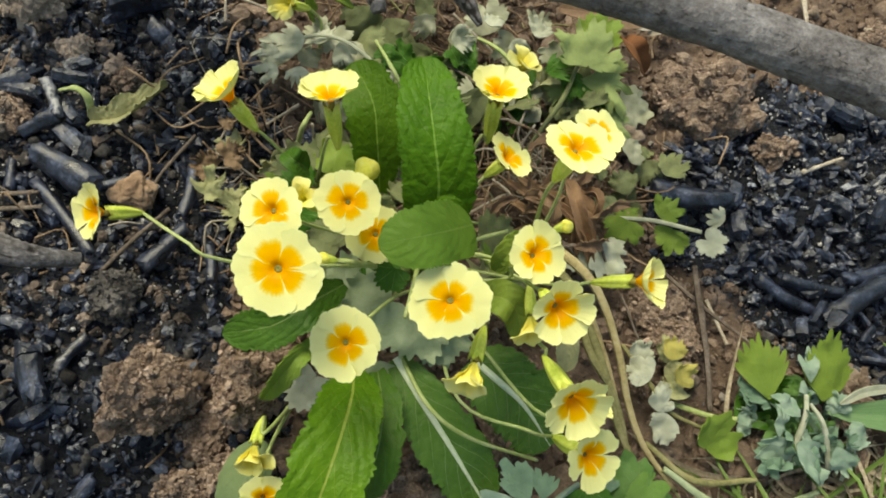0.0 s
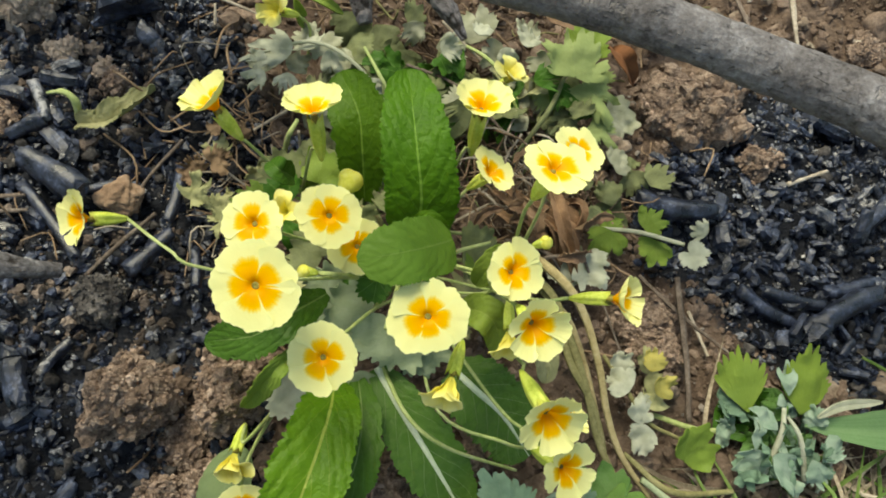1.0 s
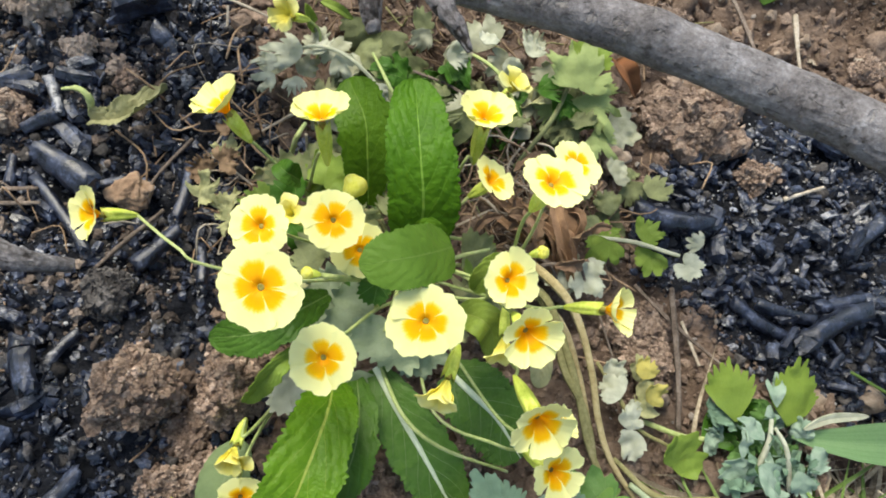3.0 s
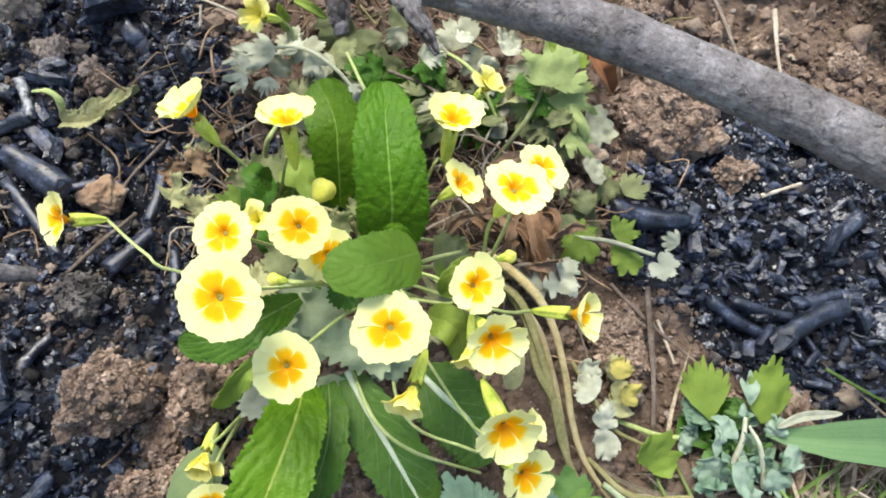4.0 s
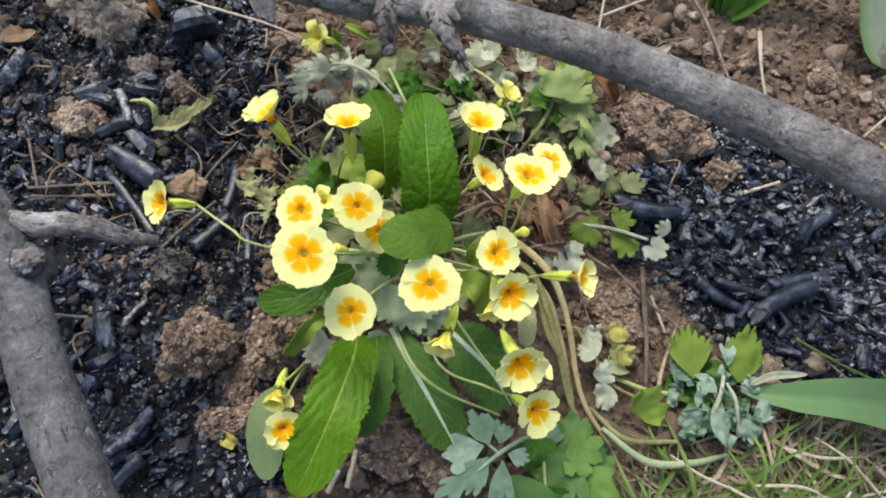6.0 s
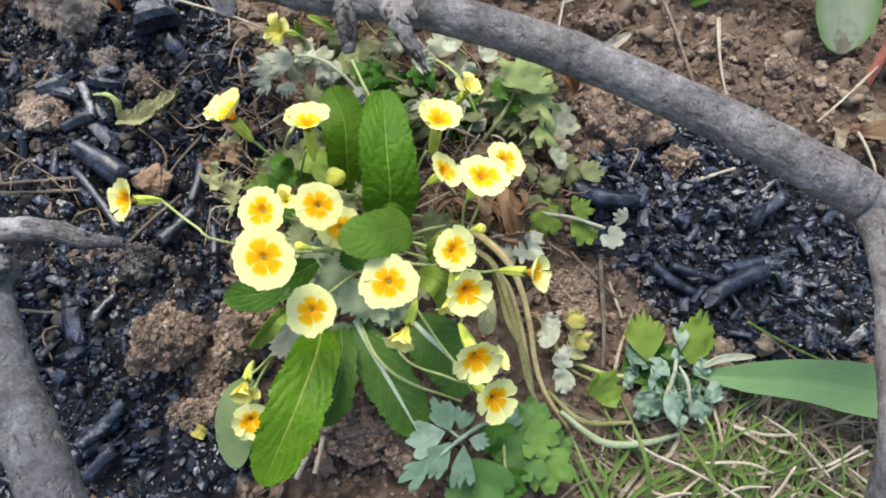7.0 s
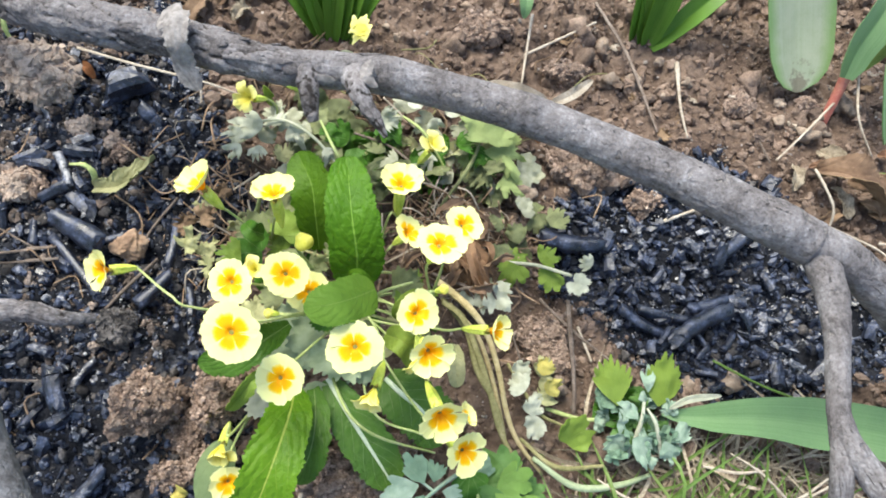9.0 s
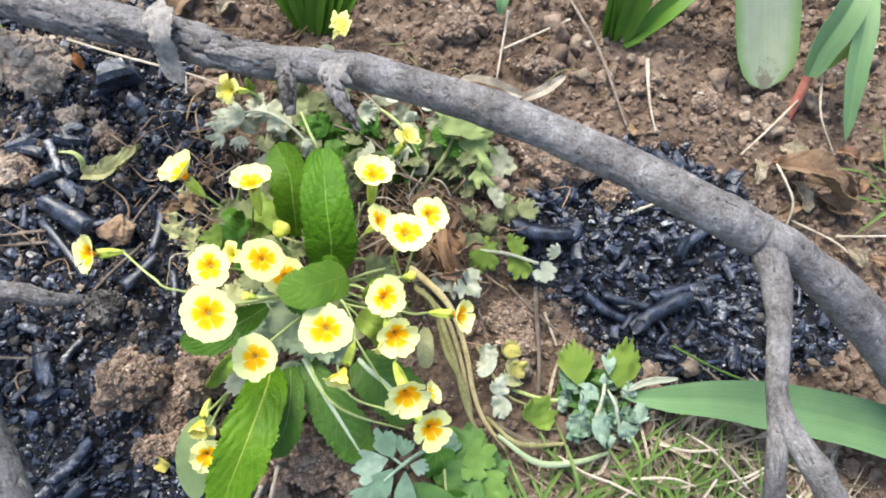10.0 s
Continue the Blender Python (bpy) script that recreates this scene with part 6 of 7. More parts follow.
# dry roots and stems matted round the crown
def matted(count, centre, spread, mat, name, label):
    vs, fs, n = [], [], 0
    for _ in range(count):
        a, l = rng.uniform(0, 2 * np.pi), rng.uniform(0.012, 0.04)
        p = np.array([centre[0] + rng.normal() * spread[0], centre[1] + rng.normal() * spread[1], 0])
        p[2] = ground_z(p[0], p[1]) + rng.uniform(0.001, spread[2])
        d = np.array([np.cos(a), np.sin(a), rng.uniform(-0.25, 0.25)]) * l
        m = rng.normal(size=3) * 0.006
        v, f, _ = tube([p - d / 2, p + m, p + d / 2], [rng.uniform(0.0003, 0.0008)] * 2, 5, 8)
        vs.append(v), fs.extend([[q + n for q in r] for r in f])
        n += len(v)
    return solid(name, (np.concatenate(vs), fs, None), mat, label, "debris", kind="stuff")


matted(130, (0.0800, 0.1170, 0.0000), (0.035, 0.03, 0.03), DEAD_STEM, "dead_stems", "matted dead brown stems round the primrose crown")
matted(60, (0.0800, 0.1210, 0.0000), (0.025, 0.02, 0.03), STRAW, "dry_stems", "dry tan stems round the primrose crown")
matted(22, (0.0420, 0.2260, 0.0000), (0.06, 0.035, 0.035), OLD_STALK, "wilted_stems", "pale wilted leaf stalks behind the primrose")
matted(120, (0.0270, 0.2390, 0.0000), (0.07, 0.035, 0.02), DEAD_STEM, "dead_stems", "matted dead brown stems behind the primrose")
matted(45, (-0.0790, 0.1280, 0.0000), (0.04, 0.05, 0.012), DEAD_STEM, "dead_stems", "dead brown rootlets on dark soil")
matted(90, (-0.2760, 0.1250, -0.0000), (0.10, 0.14, 0.008), DEAD_STEM, "dead_stems", "fine dead rootlets strewn over the ash")
matted(45, (-0.1020, 0.1310, 0.0000), (0.03, 0.03, 0.02), DEAD_STEM, "dead_stems", "dead brown stems beside the primrose crown")
matted(25, (-0.0940, 0.1160, 0.0000), (0.03, 0.03, 0.02), STRAW, "dry_stems", "dry tan stems beside the primrose crown")
DL = random.Random(21)
for k in range(20):
    at_k = np.array((0.0740, 0.0960, 0.0300)) + np.array([DL.uniform(-0.032, 0.032), DL.uniform(-0.028, 0.028), DL.uniform(0, 0.022)])
    a_k, l_k = DL.uniform(0, 6.28), DL.uniform(0.007, 0.013)
    d_k = np.array([math.cos(a_k), math.sin(a_k), DL.uniform(-0.5, 0.5)]) * l_k
    solid("dry_leaf", blade([at_k - d_k, at_k + np.array([DL.uniform(-0.003, 0.003), DL.uniform(-0.003, 0.003), 0.004]), at_k + d_k], DL.uniform(0.004, 0.009), profile_round, nu=30, nv=13, fold=DL.uniform(0.3, 1.0), wave=0.15, quilt=0.002, side=3.0, teeth=0.3, seed=k * 2.1, twist=DL.uniform(-90, 90)), DRY, "crumpled dry tan leaf at the primrose crown", "dry leaf", "dry leaves at the crown")


for k in range(16):
    start_k = np.array((0.0700, 0.1030, 0.0280)) + np.array([DL.uniform(-0.022, 0.022), DL.uniform(-0.008, 0.010), DL.uniform(-0.006, 0.010)])
    end_k = np.array((0.0800, 0.0700, 0.0240)) + np.array([DL.uniform(-0.024, 0.024), DL.uniform(-0.010, 0.012), DL.uniform(-0.008, 0.008)])
    mid_k = (start_k + end_k) / 2 + np.array([DL.uniform(-0.008, 0.008), 0.0, DL.uniform(0.006, 0.020)])
    solid("dead_leaf", blade([start_k, mid_k, end_k], DL.uniform(0.004, 0.010), profile_round, nu=60, nv=13, fold=DL.uniform(0.4, 1.1), wave=0.12, quilt=0.001, side=3.0, teeth=0.10, seed=k * 1.7, twist=DL.uniform(-60, 60)), DEAD, "shrivelled reddish-brown dead leaf at the primrose crown", "dead leaf", "dead leaves at the crown")
for k in range(9):
    a_k = DL.uniform(-0.7, 1.3)
    start_k = np.array((0.0720, 0.0780, 0.0220)) + np.array([DL.uniform(-0.02, 0.01), DL.uniform(-0.012, 0.012), 0.0])
    end_k = start_k + np.array([math.cos(a_k), math.sin(a_k), 0.0]) * DL.uniform(0.022, 0.045)
    bow_k = (start_k + end_k) / 2 + np.array([DL.uniform(-0.006, 0.006), DL.uniform(-0.006, 0.006), DL.uniform(0.006, 0.016)])
    twig([start_k, bow_k, end_k], [0.0016, 0.0014, 0.0010], "curved brown dead stem at the primrose crown")


for k in range(10):
    at_k = np.array((-0.0930, 0.1170, 0.0120)) + np.array([DL.uniform(-0.03, 0.03), DL.uniform(-0.035, 0.035), DL.uniform(0, 0.012)])
    a_k = DL.uniform(0, 6.28)
    solid("dry_leaf", lobed(at_k, (DL.uniform(-0.8, 0.8), DL.uniform(-0.8, 0.3), 1), (math.cos(a_k), math.sin(a_k), 0), DL.uniform(0.006, 0.012), 3, 0.15, 0.4, 0.4, k * 1.9, 0.03, crumple=0.5, ragged=0.4, longer=DL.uniform(1, 1.8)), (DRY, FADED)[k % 2], "crumpled dry leaf beside the primrose crown", "dry leaf", "dry leaves at the crown")


# lobed, wilted plant behind
PLANT = [None]


def plant(name, at, label):
    """The plant that owns the leaves and stalks built next."""
    PLANT[0] = thing(name, at, label, "plant")


def leaf_stalk(points, radii, mat, label=""):
    return part("leaf_stalk", tube(points, radii, 9, 36, 0.06, 220), mat, PLANT[0], label)


def lobed_leaf(at, size, toward, mat, label, seed, normal=(0, -0.35, 1), lobes=5, depth=0.35, cup=0.1, curl=0.15, group="lobed leaves", longer=1.15, fine=0.05, span=1.7, crumple=0.2, ragged=0.0):
    at = np.array(at)
    base = at - unit((*toward[:2], 0)) * size * 0.45
    if PLANT[0]:
        return part("leaf", lobed(base, normal, toward, size, lobes, depth, cup, curl, seed, fine, longer=longer, span=span, crumple=crumple, ragged=ragged), mat, PLANT[0], label)
    return solid("lobed_leaf", lobed(base, normal, toward, size, lobes, depth, cup, curl, seed, fine, longer=longer, span=span, crumple=crumple, ragged=ragged), mat, label, "leaf", group)


WL = random.Random(3)
GREY, WILT = "grey-green felted lobed leaf, wilted, behind the primrose", "wilted pale olive lobed leaf on the soil"
def spray(t_places, mat, label, size, **kw):
    for at in t_places:
        a = WL.uniform(0, 6.28)
        lobed_leaf(at, size * WL.uniform(0.8, 1.25), (math.cos(a), math.sin(a), 0), mat, label, WL.uniform(0, 50), normal=(WL.uniform(-0.5, 0.5), WL.uniform(-0.8, 0.1), 1), span=WL.uniform(1.0, 1.8), crumple=WL.uniform(0.2, 0.4), ragged=0.15, **{"fine": 0.02, **kw})


plant("wilted_plant", (0.0200, 0.1900, 0.0), "wilted grey-green lobed plant spread on the soil behind the primrose")
leaf_stalk([(-0.0860, 0.1900, 0.0350), (-0.0560, 0.1930, 0.0450), (-0.0300, 0.1800, 0.0430), (-0.0060, 0.1560, 0.0300)], [0.0009, 0.0012, 0.0012, 0.0009], FELT_PALE, "pale felted leaf stalk")
leaf_stalk([(-0.0260, 0.2000, 0.0350), (-0.0150, 0.1720, 0.0420), (0.0000, 0.1520, 0.0260)], [0.0009, 0.0012, 0.0009], STALK)
leaf_stalk([(0.0300, 0.2160, 0.0300), (0.0520, 0.1920, 0.0400), (0.0700, 0.1700, 0.0250)], [0.0010, 0.0013, 0.0009], STALK)
leaf_stalk([(0.0980, 0.1900, 0.0400), (0.0860, 0.1640, 0.0350), (0.0660, 0.1380, 0.0200)], [0.0013, 0.0016, 0.0013], OLIVE)
for k, (at_k, size_k, dir_k) in enumerate([((-0.0860, 0.1690, 0.0420), 0.011, (-0.7, -0.7)), ((-0.0700, 0.1680, 0.0420), 0.010, (-0.1, -1.0)), ((-0.0740, 0.1900, 0.0420), 0.015, (-0.9, 0.1)), ((-0.0590, 0.1960, 0.0430), 0.016, (-0.4, 0.8)), ((-0.0450, 0.1860, 0.0430), 0.013, (0.3, -0.9)), ((-0.0190, 0.1690, 0.0430), 0.010, (0.5, -0.7)), ((-0.0860, 0.1830, 0.0380), 0.010, (-1.0, -0.2)), ((0.0240, 0.1980, 0.0450), 0.013, (0.9, 0.2)), ((0.0450, 0.2140, 0.0450), 0.013, (0.5, 0.8)), ((0.0740, 0.2090, 0.0450), 0.014, (0.2, 0.9)), ((0.0610, 0.1990, 0.0420), 0.012, (0.4, -0.8)), ((0.0560, 0.1760, 0.0320), 0.011, (-0.2, -0.9))]):
    lobed_leaf(at_k, size_k, (*dir_k, 0), FELT_PALE, "pale silvery felted leaf, wilted", 41.0 + 2.3 * k, normal=(WL.uniform(-0.4, 0.4), WL.uniform(-0.6, 0.1), 1), lobes=(3, 5)[k % 2], depth=0.55, fine=0.03, span=1.3, crumple=0.35, ragged=0.25, longer=1.45, curl=0.4)
spray([(-0.0620, 0.2100, 0.0300), (-0.0480, 0.2010, 0.0300), (-0.0660, 0.1870, 0.0300), (-0.0850, 0.1910, 0.0250)], FELT, GREY, 0.015, depth=0.35, fine=0.03)
spray([(-0.0310, 0.2000, 0.0250), (-0.0170, 0.1800, 0.0250), (-0.0140, 0.2190, 0.0250), (-0.0350, 0.2260, 0.0250), (0.0020, 0.2020, 0.0250)], OLIVE, WILT, 0.017, depth=0.28, fine=0.03)
spray([(0.0240, 0.2060, 0.0350), (0.0440, 0.2250, 0.0300), (0.0570, 0.2040, 0.0300), (0.0750, 0.2170, 0.0400), (0.0840, 0.1940, 0.0400), (0.0070, 0.2210, 0.0300), (0.0510, 0.1810, 0.0200), (0.0710, 0.1650, 0.0200)], FELT, GREY, 0.0165, depth=0.28, fine=0.03)
spray([(-0.0060, 0.2150, 0.0200), (0.0330, 0.1960, 0.0200), (0.0050, 0.2390, 0.0200), (0.0700, 0.1950, 0.0200), (-0.0410, 0.1950, 0.0200), (0.0870, 0.1830, 0.0200), (0.0940, 0.1710, 0.0200)], OLIVE, WILT, 0.0155, depth=0.25, fine=0.03)
for mat_k, label_k, count_k in ((FELT, GREY, 14), (OLIVE, WILT, 30), (FADED, "faded yellowish lobed leaf behind the primrose", 10), (LEAF_DARK, "dark green lobed leaf behind the primrose", 26)):
    for _ in range(count_k):
        x_k, y_k = WL.uniform(-0.06, 0.115), WL.uniform(0.115, 0.195)
        if x_k > 0.015 and y_k < 0.150:
            y_k += 0.045
        a_k = WL.uniform(0, 6.28)
        lobed_leaf((x_k, y_k, WL.uniform(0.012, 0.04)), WL.uniform(0.010, 0.021), (math.cos(a_k), math.sin(a_k), 0), mat_k, label_k, WL.uniform(0, 90), normal=(WL.uniform(-0.7, 0.7), WL.uniform(-0.9, 0.3), 1), depth=WL.uniform(0.1, 0.35), fine=0.03, curl=WL.uniform(0, 0.8), lobes=WL.choice((3, 5, 7)), crumple=WL.uniform(0.2, 0.45), ragged=0.35, longer=WL.uniform(0.9, 2.0), span=WL.uniform(0.8, 1.8))
lobed_leaf((0.1010, 0.1920, 0.0500), 0.028, (0.1, 0.9, 0), PALE, "broad pale green lobed leaf, wilting", 2.0, normal=(0.1, -0.4, 1), lobes=5, depth=0.2, crumple=0.3, ragged=0.3)
lobed_leaf((0.1130, 0.1750, 0.0400), 0.023, (0.5, -0.7, 0), PALE, "broad pale green lobed leaf, wilting", 3.0, lobes=5, depth=0.2, crumple=0.3, ragged=0.3)
lobed_leaf((0.0920, 0.1810, 0.0300), 0.019, (-0.4, -0.6, 0), PALE, "broad pale green lobed leaf, wilting", 31.0, crumple=0.22, ragged=0.3)
lobed_leaf((0.1200, 0.1560, 0.0300), 0.017, (0.6, -0.4, 0), PALE, "broad pale green lobed leaf, wilting", 32.0, crumple=0.22, ragged=0.3)
lobed_leaf((0.1090, 0.2080, 0.0500), 0.018, (0.3, 0.9, 0), LIME, "light green lobed leaf", 4.5, lobes=5, depth=0.25)
lobed_leaf((0.1370, 0.1740, 0.0200), 0.018, (0.9, -0.2, 0), FELT, GREY, 8.0, lobes=3, depth=0.15)
lobed_leaf((0.1340, 0.1420, 0.0200), 0.012, (0.6, 0.5, 0), FELT, GREY, 9.0, lobes=3, depth=0.2)
spray([(0.1460, 0.1320, 0.0150), (0.1590, 0.1310, 0.0180), (0.1420, 0.1440, 0.0150)], OLIVE, "small yellow-green lobed leaf on the soil", 0.013)
spray([(0.1110, 0.1270, 0.0200), (0.1260, 0.1170, 0.0200), (0.1110, 0.1010, 0.0200), (0.1280, 0.1080, 0.0150), (0.1120, 0.1510, 0.0150)], OLIVE, "wilted olive lobed leaf under the flowers", 0.013, depth=0.15)
PLANT[0] = None
solid("rust_leaf", blade([(0.1330, 0.2200, 0.0300), (0.1360, 0.2050, 0.0400), (0.1500, 0.2010, 0.0200)], 0.0140, profile_round, fold=0.7, wave=0.06, seed=2.0), RUST, "curled rust-brown dead leaf", "dry leaf")
solid("dry_leaf", blade([(0.0890, 0.2320, 0.0400), (0.1130, 0.2250, 0.0450), (0.1470, 0.2280, 0.0350)], 0.0152, profile_round, fold=0.3, wave=0.06, seed=9.0), DRY, "flat tan dead leaf under the branch", "dry leaf")

# small whitish plant on the coals
plant("small_plant", (0.1180, 0.0950, 0.0), "small pale yellow-green lobed plant sprawling over the coals")
lobed_leaf((0.1650, 0.0700, 0.0400), 0.0115, (0.6, -0.5, 0), FELT_PALE, "pale grey-green lobed leaf over the coals", 1.0, lobes=7, depth=0.22, span=2.6, longer=1.0, crumple=0.12, curl=0.0)
spray([(0.1450, 0.0950, 0.0300), (0.1210, 0.0840, 0.0250), (0.1470, 0.0800, 0.0250), (0.1240, 0.0990, 0.0200)], LIME, "small yellow-green lobed leaf", 0.016, depth=0.35)
spray([(0.1760, 0.0930, 0.0300)], FELT_PALE, "pale grey-green lobed leaf over the coals", 0.012)
leaf_stalk([(0.1180, 0.0950, 0.0200), (0.1380, 0.0900, 0.0280), (0.1600, 0.0790, 0.0380)], [0.0013, 0.0014, 0.0012], FELT_PALE)
lobed_leaf((0.0920, 0.0640, 0.0300), 0.017, (-0.5, -0.7, 0), FELT_PALE, "pale grey felted lobed leaf", 71.0, lobes=5, depth=0.2, span=1.6, ragged=0.15)
lobed_leaf((0.1050, 0.0640, 0.0340), 0.018, (0.5, -0.5, 0), FELT_PALE, "pale grey felted lobed leaf", 73.0, lobes=3, depth=0.15, span=1.5, ragged=0.15)
lobed_leaf((0.0960, 0.0740, 0.0240), 0.013, (-0.2, 0.8, 0), FELT, "grey felted lobed leaf", 75.0, lobes=3, depth=0.2)

# lobed plant by the grass
plant("lobed_plant", (0.2050, -0.0220, 0.0), "low lobed plant with bright green and curled blue-green felted leaves")
lobed_leaf((0.1880, -0.0010, 0.0250), 0.0285, (-0.1, 1, 0), LIME, "bright green scalloped leaf", 5.0, lobes=9, depth=0.20, fine=0.015, cup=0.1, curl=0.05, normal=(-0.2, -0.2, 1), span=0.84, longer=1.3, ragged=0.12, crumple=0.14)
lobed_leaf((0.2210, -0.0020, 0.0260), 0.0280, (0.15, 1, 0), LIME, "bright green scalloped leaf", 6.0, lobes=9, depth=0.17, fine=0.015, cup=0.1, curl=0.05, span=0.95, longer=1.2, ragged=0.12, crumple=0.12)
lobed_leaf((0.1540, -0.0310, 0.0200), 0.018, (0.4, 0.9, 0), LIME, "bright green lobed leaf, folded", 7.0, lobes=3, depth=0.2, cup=0.4, normal=(0.5, -0.3, 1))
spray([(0.1390, 0.0040, 0.0200), (0.1390, -0.0070, 0.0200), (0.1390, 0.0150, 0.0150)], FADED, "small yellow-green lobed leaf", 0.013)
for k, (at_k, size_k, dir_k) in enumerate([((0.1180, 0.0000, 0.0270), 0.0125, (-0.6, 0.6)), ((0.1260, -0.0140, 0.0240), 0.0120, (0.3, 0.8)), ((0.1290, -0.0260, 0.0220), 0.0140, (-0.4, -0.8)), ((0.1210, 0.0120, 0.0200), 0.0110, (0.5, 0.7)), ((0.1320, -0.0080, 0.0200), 0.0090, (0.9, 0.1))]):
    lobed_leaf(at_k, size_k, (*dir_k, 0), FELT_PALE, "pale grey-green lobed leaf", 33.0 + 2.1 * k, normal=(WL.uniform(-0.4, 0.4), WL.uniform(-0.6, 0.1), 1), lobes=5, depth=0.2, fine=0.02, span=1.4, crumple=0.25, ragged=0.1)
leaf_stalk([(0.1130, 0.0180, 0.0180), (0.1210, -0.0010, 0.0240), (0.1330, -0.0180, 0.0200), (0.1520, -0.0260, 0.0150)], [0.0012, 0.0013, 0.0013, 0.0010], OLD_STALK)
YELLOWED = leafy("yellowed_leaf", (0.56, 0.47, 0.11), (0.42, 0.38, 0.10), (0.62, 0.56, 0.24), 0.25, 0.02, 5, 0.3, 0.6, 0.6, 0.12, 0.2, 110)
lobed_leaf((0.1370, 0.0120, 0.0260), 0.0105, (0.2, 0.9, 0), YELLOWED, "small yellowed lobed leaf", 81.0, lobes=5, depth=0.2, span=1.2, crumple=0.3, ragged=0.1, longer=1.2)
lobed_leaf((0.1400, -0.0010, 0.0260), 0.0100, (0.5, 0.6, 0), YELLOWED, "small yellowed lobed leaf", 83.0, normal=(0.4, -0.4, 1), lobes=3, depth=0.2, span=1.4, cup=0.4, crumple=0.3)
solid("fallen_petal", blade([(-0.1080, -0.0640, 0.0140), (-0.1050, -0.0665, 0.0170), (-0.1010, -0.0680, 0.0140)], 0.0085, profile_round, nu=30, nv=15, fold=0.9, wave=0.12, thick=0.0004, seed=5.0), YELLOWED, "small curled yellow petal lying on dark soil", "petal")
C0, C1 = (0.1780, -0.0520, 0.0000), (0.2400, -0.0060, 0.0000)
for k in range(44):
    x_k, y_k, a_k = WL.uniform(C0[0], C1[0]), WL.uniform(C0[1], C1[1]), WL.uniform(0, 6.28)
    lobed_leaf((x_k, y_k, WL.uniform(0.010, 0.032)), WL.uniform(0.0045, 0.011), (math.cos(a_k), math.sin(a_k), 0), (BLUEGREEN, FELT_BLUE, LOBED, BLUEGREEN)[k % 4], "curled blue-green felted leaf", WL.uniform(0, 90), normal=(WL.uniform(-1.2, 1.2), WL.uniform(-1.3, 0.7), 1), lobes=WL.choice((3, 3, 5)), depth=WL.uniform(0.2, 0.5), cup=WL.uniform(-0.2, 0.5), curl=WL.uniform(0, 0.7), fine=0.03, longer=WL.uniform(1.0, 1.7), crumple=0.55)
for points_k, radii_k in (([(0.1960, -0.0480, 0.0140), (0.2030, -0.0260, 0.0300), (0.2060, -0.0120, 0.0330)], [0.0016, 0.0018, 0.0012]), ([(0.2210, -0.0480, 0.0160), (0.2140, -0.0280, 0.0300), (0.2090, -0.0160, 0.0300)], [0.0014, 0.0016, 0.0010]), ([(0.2280, -0.0540, 0.0140), (0.2360, -0.0360, 0.0220), (0.2420, -0.0250, 0.0200)], [0.0010, 0.0012, 0.0008])):
    leaf_stalk(points_k, radii_k, FELT_PALE, "pale felted stalk")
for k, (at_k, size_k, dir_k, wide_k) in enumerate([((0.2100, 0.0000, 0.0340), 0.013, (0.1, 0.9), 0.7), ((0.2060, -0.0090, 0.0340), 0.011, (0.8, 0.3), 0.8), ((0.1860, -0.0300, 0.0320), 0.011, (0.1, 0.9), 0.6), ((0.1990, -0.0420, 0.0340), 0.016, (0.6, -0.5), 1.2), ((0.1890, -0.0400, 0.0300), 0.014, (-0.7, -0.5), 1.2), ((0.2300, -0.0360, 0.0300), 0.017, (0.8, 0.5), 0.7), ((0.1960, -0.0200, 0.0330), 0.012, (-0.6, 0.6), 1.1), ((0.2200, -0.0440, 0.0300), 0.013, (0.2, -0.9), 1.0)]):
    lobed_leaf(at_k, size_k, (*dir_k, 0), FELT_BLUE, "pale blue-green felted leaf", 51.0 + 1.9 * k, normal=(WL.uniform(-0.5, 0.5), WL.uniform(-0.6, 0.2), 1), lobes=3, depth=0.3, span=wide_k, longer=1.4, curl=0.3, crumple=0.3, ragged=0.15, fine=0.04)
spray([(0.1960, -0.0080, 0.0180), (0.2000, -0.0130, 0.0120), (0.1820, -0.0170, 0.0120), (0.2160, -0.0420, 0.0100), (0.2280, -0.0120, 0.0100)], LEAF_DARK, "dark green lobed leaf", 0.017, depth=0.4)
